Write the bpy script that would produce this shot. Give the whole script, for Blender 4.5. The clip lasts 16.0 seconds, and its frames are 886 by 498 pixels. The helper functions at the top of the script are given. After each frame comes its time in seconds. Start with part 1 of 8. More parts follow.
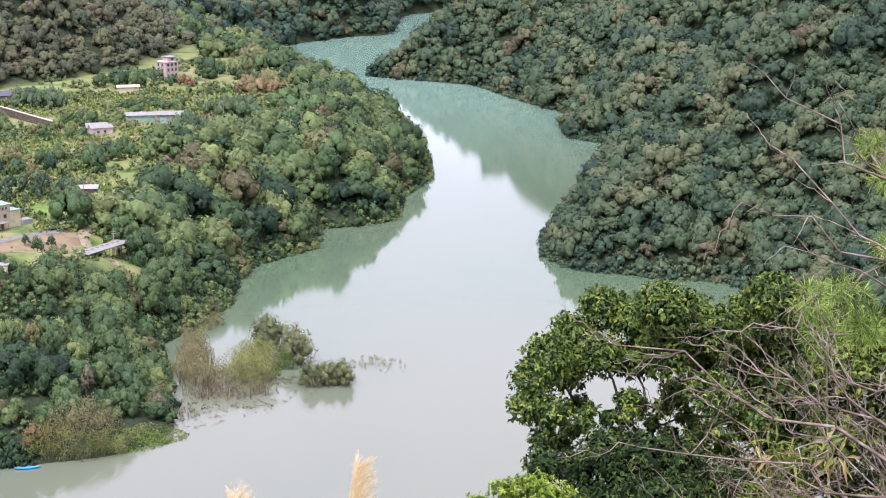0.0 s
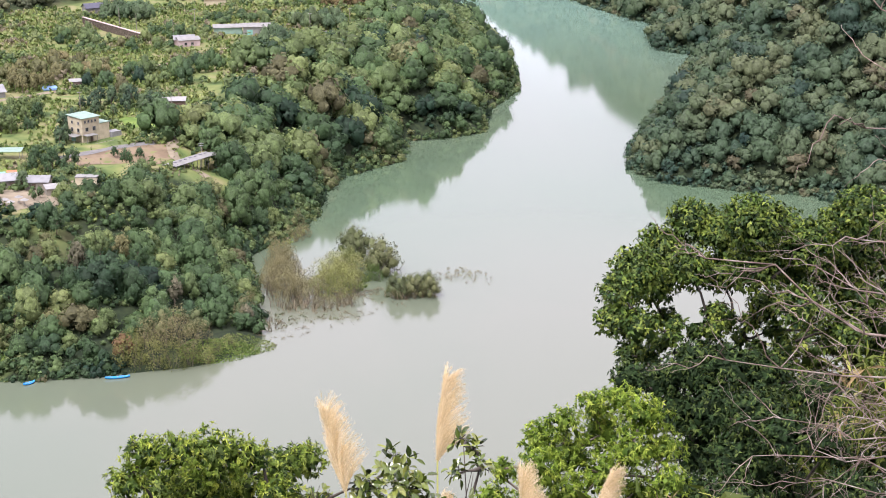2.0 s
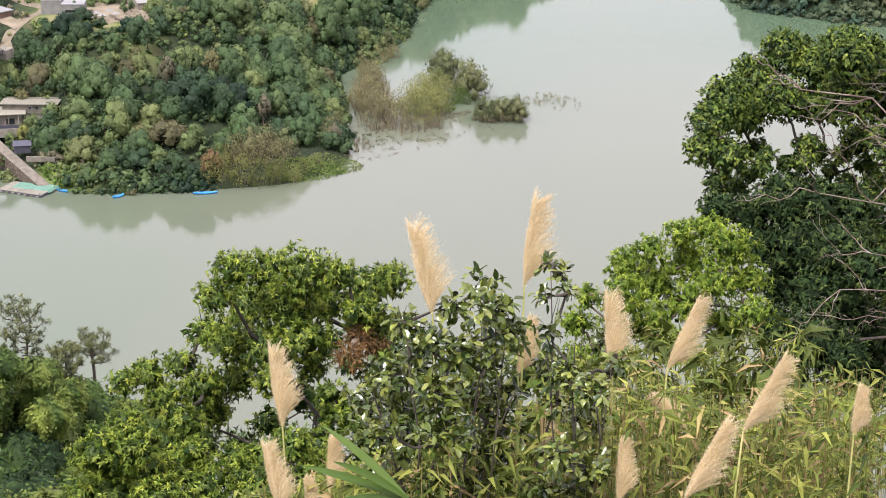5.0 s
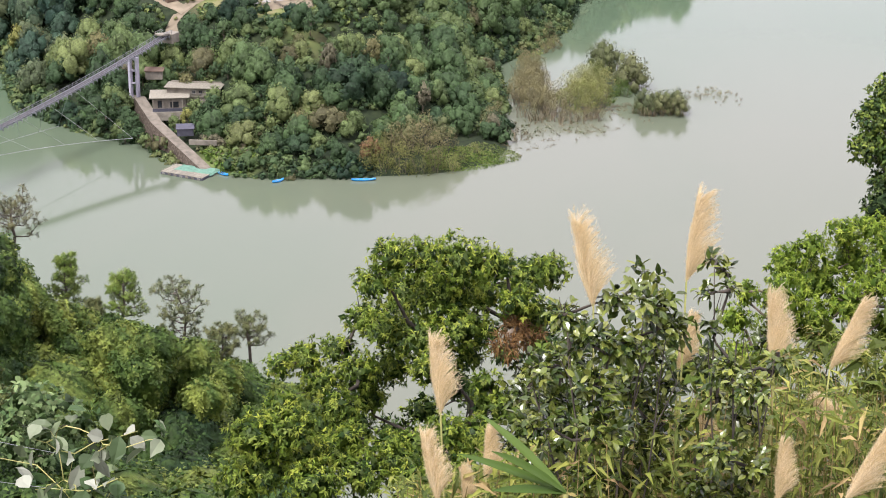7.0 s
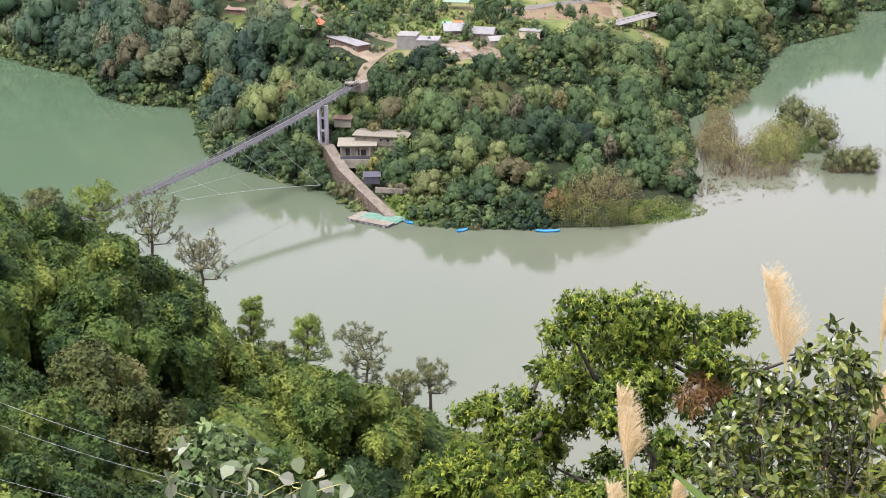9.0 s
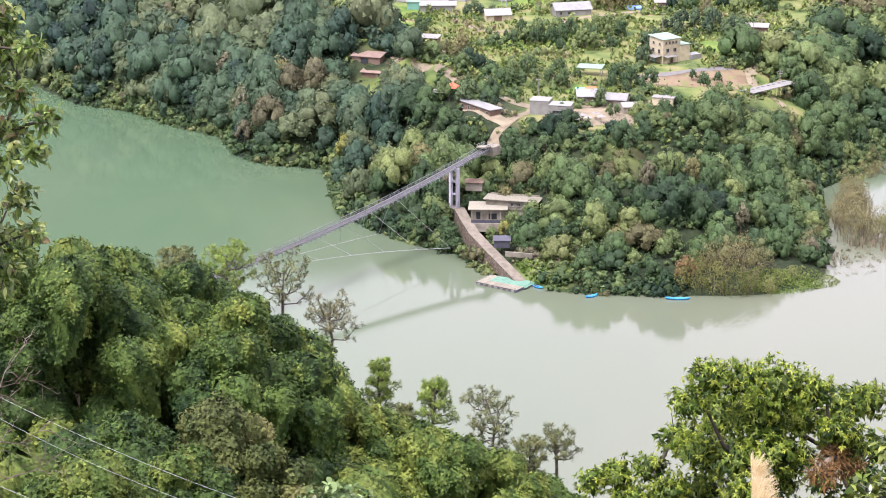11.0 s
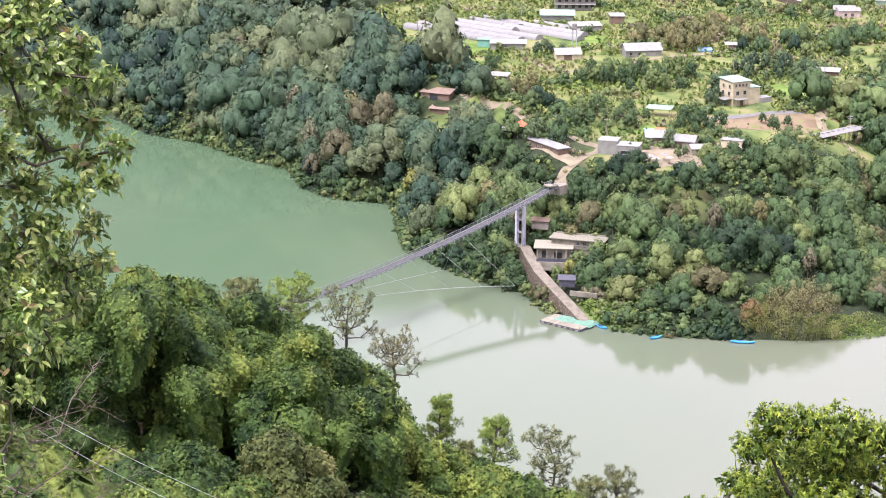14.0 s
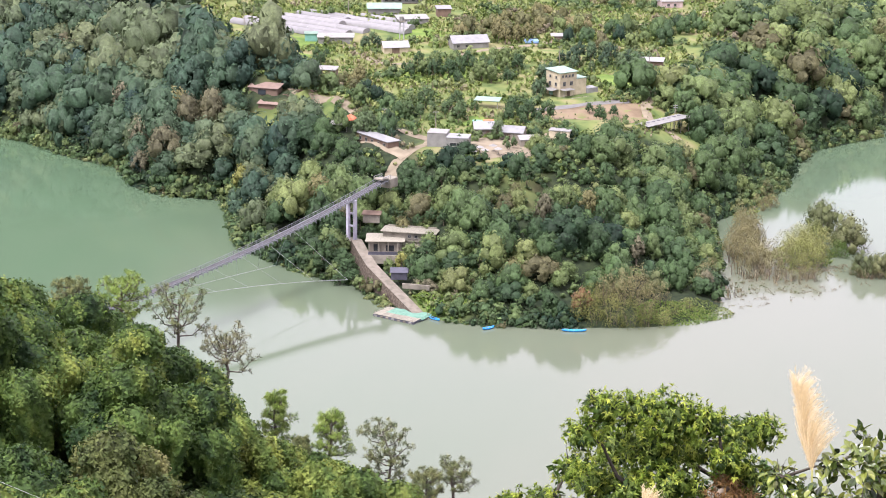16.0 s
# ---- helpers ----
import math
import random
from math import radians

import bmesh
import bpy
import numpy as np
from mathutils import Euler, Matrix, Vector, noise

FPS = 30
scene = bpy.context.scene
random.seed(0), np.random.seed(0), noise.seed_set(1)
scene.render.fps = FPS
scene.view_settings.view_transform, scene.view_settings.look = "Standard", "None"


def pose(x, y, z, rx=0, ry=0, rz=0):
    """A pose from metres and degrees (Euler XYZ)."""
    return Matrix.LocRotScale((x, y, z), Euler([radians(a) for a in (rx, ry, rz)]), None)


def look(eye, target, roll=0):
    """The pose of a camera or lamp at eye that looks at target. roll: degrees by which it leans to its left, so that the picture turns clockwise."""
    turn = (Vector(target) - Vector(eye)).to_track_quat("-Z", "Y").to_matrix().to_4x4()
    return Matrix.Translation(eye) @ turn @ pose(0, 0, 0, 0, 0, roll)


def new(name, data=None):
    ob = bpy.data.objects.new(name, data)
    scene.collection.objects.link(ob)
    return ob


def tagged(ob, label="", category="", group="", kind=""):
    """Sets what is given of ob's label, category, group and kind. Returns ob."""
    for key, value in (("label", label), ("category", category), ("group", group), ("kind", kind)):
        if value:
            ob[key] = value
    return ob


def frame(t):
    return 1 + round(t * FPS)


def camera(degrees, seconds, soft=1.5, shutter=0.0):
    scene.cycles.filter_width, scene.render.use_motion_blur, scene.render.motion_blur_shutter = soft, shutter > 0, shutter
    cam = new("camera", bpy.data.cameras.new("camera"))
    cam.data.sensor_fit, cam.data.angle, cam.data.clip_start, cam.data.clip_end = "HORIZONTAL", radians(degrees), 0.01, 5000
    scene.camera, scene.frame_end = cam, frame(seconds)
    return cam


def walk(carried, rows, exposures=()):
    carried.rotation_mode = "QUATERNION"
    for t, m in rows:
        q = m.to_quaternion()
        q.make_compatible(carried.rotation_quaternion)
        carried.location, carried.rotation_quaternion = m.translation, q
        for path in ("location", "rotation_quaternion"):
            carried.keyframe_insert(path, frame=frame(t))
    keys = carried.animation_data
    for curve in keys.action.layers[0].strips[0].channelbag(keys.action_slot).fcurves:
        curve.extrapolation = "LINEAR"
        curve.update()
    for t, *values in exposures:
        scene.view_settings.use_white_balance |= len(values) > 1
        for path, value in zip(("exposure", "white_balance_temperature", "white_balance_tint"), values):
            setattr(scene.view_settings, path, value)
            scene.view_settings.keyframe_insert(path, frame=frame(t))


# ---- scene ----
cam = camera(25.3, 16.0, 1.0)
# seconds, turn to the left, tilt, lean; the lens swings on an arm of half a metre round the body
TURNS = [
    (0, -10.034, -12.594, -0.012),
    (0.5, -9.301, -13.080, -0.108),
    (1, -8.496, -13.705, -0.269),
    (1.5, -7.850, -14.407, -0.403),
    (2, -7.452, -15.124, -0.474),
    (2.5, -7.147, -15.948, -0.357),
    (3, -6.763, -16.956, -0.197),
    (3.5, -6.519, -18.075, -0.040),
    (3.7, -6.456, -18.493, -0.040),
    (5.8, -3.038, -20.602, 0.351),
    (6, -2.555, -20.623, 0.296),
    (6.5, -1.349, -20.609, 0.250),
    (7, 0.000, -20.526, 0.152),
    (7.5, 1.535, -20.362, 0.039),
    (8, 3.078, -20.074, -0.125),
    (8.5, 4.505, -19.642, -0.285),
    (9, 5.632, -19.038, -0.391),
    (11.5, 10.517, -16.791, -0.299),
    (12, 11.468, -16.442, -0.092),
    (12.5, 12.338, -16.094, 0.039),
    (13, 12.859, -15.889, 0.221),
    (13.5, 12.547, -15.888, 0.351),
    (14, 11.528, -16.074, 0.327),
    (14.5, 10.262, -16.395, 0.361),
    (15, 8.762, -16.601, 0.496),
    (15.5, 7.364, -16.529, 0.547),
    (16, 6.450, -16.222, 0.567),
]


def held(yaw, tilt, lean):
    return pose(-0.5 * math.sin(radians(yaw)), 0.5 * math.cos(radians(yaw)) - 0.5, 170.0, 90 + tilt, 0, yaw) @ pose(0, 0, 0, 0, 0, lean)


walk(cam, [(t, held(yaw, tilt, lean)) for t, yaw, tilt, lean in TURNS], [(0, 0.28, 5780, 17), (3.5, 0.22, 6150, 14), (6.5, 0.13, 6150, 12), (9, 0.20, 6150, 13), (12, 0.61, 6050, 17), (14.5, 0.60, 6050, 17), (16, 0.49, 6050, 16)])

# ---- light: a bright overcast sky with a broad veiled sun ----
world = bpy.data.worlds.new("sky")
scene.world = world
world.use_nodes = True
wn, wl = world.node_tree.nodes, world.node_tree.links
sky = wn.new("ShaderNodeTexSky")
sky.sky_type, sky.sun_disc = "NISHITA", False
sky.sun_elevation, sky.sun_rotation = radians(60), radians(140)
sky.air_density, sky.dust_density = 1.0, 3.0
veil = wn.new("ShaderNodeMix")
veil.data_type = "RGBA"
veil.inputs[0].default_value = 0.72
veil.inputs[7].default_value = (10.6, 9.35, 9.8, 1)
wl.new(sky.outputs[0], veil.inputs[6])
wl.new(veil.outputs[2], wn["Background"].inputs[0])
wn["Background"].inputs[1].default_value = 0.196

sun = new("sun", bpy.data.lights.new("sun", "SUN"))
sun.data.energy, sun.data.angle, sun.data.color = 4.7, radians(20), (1.0, 0.95, 0.87)
sun.matrix_world = look((0, 0, 400), (111, 133, 100))

rng = np.random.default_rng(7)


# ---- materials ----
def material(name, stops, scale=1.0, rough=0.8, bump=0.0, bump_scale=8.0, metal=0.0, detail=6.0, per="object", spec=0.3):
    """Noise between colour stops, varied per object or per loose piece, with fine relief."""
    m = bpy.data.materials.new(name)
    m.use_nodes = True
    n, l = m.node_tree.nodes, m.node_tree.links
    b = n["Principled BSDF"]
    b.inputs["Roughness"].default_value, b.inputs["Metallic"].default_value = rough, metal
    b.inputs["Specular IOR Level"].default_value = spec
    geo = n.new("ShaderNodeNewGeometry")
    tex = n.new("ShaderNodeTexNoise")
    tex.inputs["Scale"].default_value, tex.inputs["Detail"].default_value = scale, detail
    l.new(geo.outputs["Position"], tex.inputs["Vector"])
    ramp = n.new("ShaderNodeValToRGB")
    el = ramp.color_ramp.elements
    while len(el) < len(stops):
        el.new(0.5)
    for e, (p, c) in zip(el, stops):
        e.position, e.color = p, (*c, 1)
    l.new(tex.outputs["Fac"], ramp.inputs["Fac"])
    out = ramp.outputs["Color"]
    if per == "island":
        hsv = n.new("ShaderNodeHueSaturation")
        mr = n.new("ShaderNodeMapRange")
        mr.inputs["To Min"].default_value, mr.inputs["To Max"].default_value = 0.6, 1.45
        l.new(geo.outputs["Random Per Island"], mr.inputs["Value"])
        l.new(mr.outputs[0], hsv.inputs["Value"])
        l.new(out, hsv.inputs["Color"])
        out = hsv.outputs["Color"]
    elif per == "object":
        info = n.new("ShaderNodeObjectInfo")
        hsv = n.new("ShaderNodeHueSaturation")
        mr = n.new("ShaderNodeMapRange")
        mr.inputs["To Min"].default_value, mr.inputs["To Max"].default_value = 0.88, 1.12
        l.new(info.outputs["Random"], mr.inputs["Value"])
        l.new(mr.outputs[0], hsv.inputs["Value"])
        l.new(out, hsv.inputs["Color"])
        out = hsv.outputs["Color"]
    l.new(out, b.inputs["Base Color"])
    if bump:
        bt = n.new("ShaderNodeTexNoise")
        bt.inputs["Scale"].default_value, bt.inputs["Detail"].default_value = bump_scale, 5
        l.new(geo.outputs["Position"], bt.inputs["Vector"])
        bp = n.new("ShaderNodeBump")
        bp.inputs["Strength"].default_value = bump
        l.new(bt.outputs["Fac"], bp.inputs["Height"])
        l.new(bp.outputs["Normal"], b.inputs["Normal"])
    return m


def foliage(name, dark, mid, light, odd=None, rough=0.62, odd_at=0.8, through_light=0.25, spread=(0.62, 1.4), grain=0.0, relief=0.4):
    """Leaves: each tree takes its hue from its own tint, each leaf tuft its own lightness."""
    m = bpy.data.materials.new(name)
    m.use_nodes = True
    n, l = m.node_tree.nodes, m.node_tree.links
    b = n["Principled BSDF"]
    b.inputs["Roughness"].default_value = rough
    b.inputs["Specular IOR Level"].default_value = 0.25
    at = n.new("ShaderNodeAttribute")
    at.attribute_name = "tint"
    ramp = n.new("ShaderNodeValToRGB")
    el = ramp.color_ramp.elements
    stops = [(0.0, dark), (0.45, mid), (odd_at - 0.06 if odd else 1.0, light)]
    if odd:
        stops += [(odd_at + 0.04, odd), (1.0, [0.85 * c for c in odd])]
    while len(el) < len(stops):
        el.new(0.5)
    for e, (p, c) in zip(el, stops):
        e.position, e.color = p, (c[0], 0.94 * c[1], 1.08 * c[2], 1)
    l.new(at.outputs["Fac"], ramp.inputs["Fac"])
    geo = n.new("ShaderNodeNewGeometry")
    mr = n.new("ShaderNodeMapRange")
    mr.inputs["To Min"].default_value, mr.inputs["To Max"].default_value = spread
    l.new(geo.outputs["Random Per Island"], mr.inputs["Value"])
    hsv = n.new("ShaderNodeHueSaturation")
    l.new(mr.outputs[0], hsv.inputs["Value"])
    l.new(ramp.outputs["Color"], hsv.inputs["Color"])
    l.new(hsv.outputs["Color"], b.inputs["Base Color"])
    leafy = hsv.outputs["Color"]
    if grain:
        # leaf clusters: relief and mottling
        tex = n.new("ShaderNodeTexNoise")
        tex.inputs["Scale"].default_value, tex.inputs["Detail"].default_value, tex.inputs["Roughness"].default_value = grain, 4, 0.65
        l.new(geo.outputs["Position"], tex.inputs["Vector"])
        bp = n.new("ShaderNodeBump")
        bp.inputs["Strength"].default_value, bp.inputs["Distance"].default_value = relief, 0.5 / grain
        l.new(tex.outputs["Fac"], bp.inputs["Height"])
        l.new(bp.outputs["Normal"], b.inputs["Normal"])
        mot = n.new("ShaderNodeMapRange")
        mot.inputs["From Min"].default_value, mot.inputs["From Max"].default_value = 0.3, 0.7
        mot.inputs["To Min"].default_value, mot.inputs["To Max"].default_value = 0.62, 1.38
        l.new(tex.outputs["Fac"], mot.inputs["Value"])
        h2 = n.new("ShaderNodeHueSaturation")
        l.new(mot.outputs[0], h2.inputs["Value"])
        l.new(leafy, h2.inputs["Color"])
        leafy = h2.outputs["Color"]
        l.new(leafy, b.inputs["Base Color"])
    tr = n.new("ShaderNodeBsdfTranslucent")
    l.new(leafy, tr.inputs["Color"])
    ms = n.new("ShaderNodeMixShader")
    ms.inputs[0].default_value = through_light
    l.new(b.outputs[0], ms.inputs[1])
    l.new(tr.outputs[0], ms.inputs[2])
    l.new(ms.outputs[0], n["Material Output"].inputs[0])
    return m


FOREST = foliage("forest_leaves", (0.018, 0.043, 0.021), (0.068, 0.121, 0.040), (0.160, 0.208, 0.064), (0.125, 0.128, 0.054), odd_at=0.95, spread=(0.66, 1.36), grain=1.5, through_light=0.3)
# hill leaves lean blue: distance haze is put into their colour
HILL = foliage("hill_leaves", (0.020, 0.047, 0.033), (0.050, 0.094, 0.046), (0.112, 0.142, 0.060), (0.114, 0.116, 0.056), odd_at=0.93, spread=(0.68, 1.32), grain=1.0, through_light=0.25)
SLOPE = foliage("slope_leaves", (0.026, 0.054, 0.032), (0.058, 0.098, 0.044), (0.112, 0.140, 0.060), (0.120, 0.116, 0.058), odd_at=0.93, spread=(0.86, 1.15), grain=1.0, through_light=0.25)
# mountain leaves bluer still, again with haze mixed into the colour
MOUNTAIN = foliage("mountain_leaves", (0.024, 0.052, 0.040), (0.052, 0.094, 0.054), (0.105, 0.140, 0.066), (0.108, 0.112, 0.062), odd_at=0.945, spread=(0.84, 1.16), grain=1.0, through_light=0.25)
BRUSH = foliage("mountain_brush_leaves", (0.046, 0.066, 0.034), (0.082, 0.098, 0.046), (0.122, 0.132, 0.060), (0.112, 0.104, 0.060), odd_at=0.945, spread=(0.84, 1.16), grain=1.0, through_light=0.25)
BRIGHT = foliage("fresh_leaves", (0.055, 0.105, 0.018), (0.100, 0.180, 0.028), (0.190, 0.270, 0.050))
VINE = foliage("vine_leaves", (0.018, 0.046, 0.012), (0.074, 0.132, 0.023), (0.225, 0.280, 0.048), grain=3.5, spread=(0.74, 1.28), relief=1.0)
BARK = material("bark", [(0.3, (0.10, 0.075, 0.055)), (0.7, (0.22, 0.18, 0.14))], 3.0, 0.9, 0.5, 20)


def water_material():
    m = bpy.data.materials.new("silty_water")
    m.use_nodes = True
    n, l = m.node_tree.nodes, m.node_tree.links
    b = n["Principled BSDF"]
    b.inputs["Roughness"].default_value = 0.045
    b.inputs["IOR"].default_value = 1.333
    geo = n.new("ShaderNodeNewGeometry")
    mp = n.new("ShaderNodeMapping")
    mp.inputs["Scale"].default_value = (0.012, 0.005, 1)
    tex = n.new("ShaderNodeTexNoise")
    tex.inputs["Scale"].default_value, tex.inputs["Detail"].default_value = 1.0, 4
    l.new(geo.outputs["Position"], mp.inputs["Vector"])
    l.new(mp.outputs[0], tex.inputs["Vector"])
    xyz = n.new("ShaderNodeSeparateXYZ")
    l.new(geo.outputs["Position"], xyz.inputs[0])

    def ramped(socket, lo, hi, to0, to1):
        q = n.new("ShaderNodeMapRange")
        q.interpolation_type = "SMOOTHSTEP"
        q.inputs["From Min"].default_value, q.inputs["From Max"].default_value = lo, hi
        q.inputs["To Min"].default_value, q.inputs["To Max"].default_value = to0, to1
        l.new(socket, q.inputs["Value"])
        return q.outputs[0]

    def sums(op, a, c):
        q = n.new("ShaderNodeMath")
        q.operation = op
        l.new(a, q.inputs[0])
        l.new(c, q.inputs[1])
        return q.outputs[0]

    # pale silt in the open pool, clear green in the side reach and up the gorge
    silt = sums("MULTIPLY", ramped(xyz.outputs["X"], -210, 30, 0.10, 1.0), ramped(xyz.outputs["Y"], 520, 700, 1.0, 0.30))
    silt = sums("ADD", silt, ramped(tex.outputs["Fac"], 0.3, 0.7, -0.14, 0.14))
    ramp = n.new("ShaderNodeValToRGB")
    ramp.color_ramp.elements[0].position, ramp.color_ramp.elements[0].color = 0.0, (0.072, 0.118, 0.070, 1)
    ramp.color_ramp.elements[1].position, ramp.color_ramp.elements[1].color = 1.0, (0.124, 0.138, 0.100, 1)
    l.new(silt, ramp.inputs["Fac"])
    # turquoise in the far gorge, its base colour lifted for haze and mirrored light
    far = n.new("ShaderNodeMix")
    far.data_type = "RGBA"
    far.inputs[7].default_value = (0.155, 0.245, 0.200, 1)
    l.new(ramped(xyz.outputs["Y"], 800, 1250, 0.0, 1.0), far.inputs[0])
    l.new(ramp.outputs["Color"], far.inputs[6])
    l.new(far.outputs[2], b.inputs["Base Color"])
    rip = n.new("ShaderNodeTexNoise")
    rip.inputs["Scale"].default_value, rip.inputs["Detail"].default_value = 1.3, 3
    l.new(geo.outputs["Position"], rip.inputs["Vector"])
    bp = n.new("ShaderNodeBump")
    bp.inputs["Strength"].default_value, bp.inputs["Distance"].default_value = 0.06, 0.1
    l.new(rip.outputs["Fac"], bp.inputs["Height"])
    l.new(bp.outputs["Normal"], b.inputs["Normal"])
    return m


WATER = water_material()


def ground_material():
    """Meadow in patches of grass, straw and earth; leaf litter where the woods stand, its colour darkened for tree
    shade.
    """
    m = material("meadow", [(0.32, (0.045, 0.075, 0.020)), (0.42, (0.105, 0.140, 0.042)), (0.53, (0.150, 0.172, 0.056)), (0.62, (0.205, 0.188, 0.092)), (0.74, (0.130, 0.150, 0.050))], 0.085, 0.95, 0.8, 1.2, per="none", detail=10)
    n, l = m.node_tree.nodes, m.node_tree.links
    b = n["Principled BSDF"]
    was = b.inputs["Base Color"].links[0].from_socket
    at = n.new("ShaderNodeAttribute")
    at.attribute_name = "tint"
    litter = n.new("ShaderNodeTexNoise")
    litter.inputs["Scale"].default_value = 0.6
    geo = n.new("ShaderNodeNewGeometry")
    l.new(geo.outputs["Position"], litter.inputs["Vector"])
    # near-black stops put the shade under the trees into the litter colour
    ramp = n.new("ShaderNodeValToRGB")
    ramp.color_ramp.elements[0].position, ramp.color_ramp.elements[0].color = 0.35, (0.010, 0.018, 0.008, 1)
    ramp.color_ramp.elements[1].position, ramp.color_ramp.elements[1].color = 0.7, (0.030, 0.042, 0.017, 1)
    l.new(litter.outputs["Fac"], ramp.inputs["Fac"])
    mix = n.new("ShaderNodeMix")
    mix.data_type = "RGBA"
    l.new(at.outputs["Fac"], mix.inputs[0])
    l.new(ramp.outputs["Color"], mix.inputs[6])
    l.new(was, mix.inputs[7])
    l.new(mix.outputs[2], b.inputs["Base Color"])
    return m


GROUND = ground_material()


# ---- the lie of the land ----
WEST = [(-1500, 1000), (-600, 830), (-400, 790), (-292, 742), (-262, 711), (-238, 702), (-214, 680), (-193, 667), (-179, 641), (-167, 631), (-145, 628),
        (-137, 601), (-129, 575), (-106, 550), (-84, 538), (-80, 527), (-68, 514), (-49, 508), (-26, 509), (-1, 513), (9, 519), (18, 532), (19, 562),
        (17, 625), (26, 638), (42, 670), (48, 707), (57, 734), (83, 759), (89, 796), (107, 799), (123, 808), (133, 856), (155, 905), (163, 971),
        (158, 1030), (138, 1120), (95, 1270), (85, 1340), (100, 1385), (136, 1447), (192, 1493), (222, 1500), (234, 1589), (262, 1650), (330, 1690), (900, 5000), (-6000, 6000)]
EAST = [(-6000, 900), (-1200, 700), (-600, 600), (-400, 480), (-260, 390), (-150, 318), (-60, 285), (60, 278), (160, 300), (235, 380), (270, 470),
        (262, 560), (240, 620), (226, 676), (209, 683), (191, 696), (176, 705), (170, 728), (178, 765), (205, 830), (240, 900), (262, 950), (267, 975),
        (246, 1001), (251, 1039), (265, 1088), (256, 1112), (240, 1187), (235, 1213), (174, 1265), (190, 1290), (240, 1400), (300, 1560),
        (330, 1650), (900, 5000), (6000, 6000), (6000, -6000), (-6000, -6000)]
MOUNT = [(-330, 775), (-235, 810), (-175, 900), (-60, 1010), (20, 1085), (55, 1180), (62, 1290), (70, 1370), (130, 1465), (230, 1515), (243, 1620), (320, 1700),
         (900, 5000), (-6000, 6000), (-6000, 1000)]


def inside_by(px, py, poly):
    """Distance to the polygon's edge, positive inside."""
    d = np.full(px.shape, 1e9)
    ins = np.zeros(px.shape, bool)
    for (ax, ay), (bx, by) in zip(poly, poly[1:] + poly[:1]):
        ex, ey = bx - ax, by - ay
        u = np.clip(((px - ax) * ex + (py - ay) * ey) / (ex * ex + ey * ey), 0, 1)
        d = np.minimum(d, np.hypot(px - ax - u * ex, py - ay - u * ey))
        if ay != by:
            ins ^= ((ay > py) != (by > py)) & (px < ex * (py - ay) / ey + ax)
    return np.where(ins, d, -d)


def soft(e0, e1, v):
    u = np.clip((v - e0) / (e1 - e0), 0, 1)
    return u * u * (3 - 2 * u)


def rough_field(px, py, size, octaves=4):
    """Smooth random relief by sums of turned waves."""
    r = np.random.default_rng(int(size))
    z, amp = np.zeros(px.shape), 1.0
    for o in range(octaves):
        for k in range(4):
            a, ph = r.uniform(0, 6.283), r.uniform(0, 6.283, 2)
            q = (px * math.cos(a) + py * math.sin(a)) / size * 6.283
            w = (px * math.sin(a) - py * math.cos(a)) / size * 3.1
            z += amp * 0.35 * np.sin(q + ph[0] + 1.3 * np.sin(w + ph[1]))
        size, amp = size * 0.48, amp * 0.5
    return z


def lie(px, py):
    dw, de, dm = inside_by(px, py, WEST), inside_by(px, py, EAST), inside_by(px, py, MOUNT)
    top = 25 + 0.014 * (py - 600).clip(-100, 900) + 0.6 * rough_field(px, py, 90)
    front = 1 - soft(545, 605, py)
    u = (dw / (55 + 27 * front)).clip(0, 1)
    # mountain height out of view is capped to tune its reflection in the water
    west = top * (1 - (1 - u) ** (1.2 + 0.5 * soft(565, 640, py))) + (3.0 + 3.5 * soft(-90, -150, px)) * rough_field(px, py, 48) * soft(0, 22, dw) * (1 - soft(48, 66, dw)) + np.where(dm > 0, 0.52 * dm + 0.10 * dm.clip(0, 250) * rough_field(px, py, 240), 0).clip(0, 150 + 260 * soft(-150, -420, px))
    # the level platform cut for the riverside house
    cut = 1 - soft(0.85, 1.35, np.hypot((px + 73) / 11.5, (py - 552.5) / 6.0))
    west = west * (1 - cut) + np.minimum(west, 11.9) * cut
    hill = 0.85 * de.clip(0, 45) + 0.55 * (de - 45).clip(0, 700) + 0.22 * de.clip(0, 180) * rough_field(px, py, 170)
    # unseen hilltops capped, and a far rise added, to tune the mirrored sky
    hill = np.where(hill > 85, 85 + 60 * (1 - np.exp(-(hill - 85).clip(0, None) / 60)), hill)
    hill = hill + 0.14 * (py - 1720).clip(0, 660)
    west = west + 0.14 * (py - 1720).clip(0, 660)
    r, az = np.hypot(px, py), np.degrees(np.arctan2(-px, py))
    k2 = np.interp(az, [-60, 0, 8, 13, 21, 30, 60], [0.5, 0.62, 0.36, 0.27, 0.10, 0.04, 0.0])
    crest = np.interp(az, [0, 8, 13, 21, 40], [230, 190, 150, 140, 150])
    near = 168.4 - 0.56 * (r - 1.5).clip(0, 68.5) - k2 * (r - 70).clip(0, None) - 0.75 * (r - crest).clip(0, None)
    near = np.where(py < 0, 168.4 + 0.2 * (-py).clip(0, 300), near) + 1.2 * rough_field(px, py, 40) * (r / 60).clip(0, 1)
    near = np.minimum(np.maximum(near, 0.25 * de), 0.95 * de)
    w = soft(330, 470, py + 0.3 * np.abs(px))
    east = near * (1 - w) + hill * w
    bed = -(np.minimum(-dw, -de) * 0.35).clip(0.0, 9)
    return np.where(dw > 0, west.clip(0.02, None), np.where(de > 0, east.clip(0.02, None), bed))


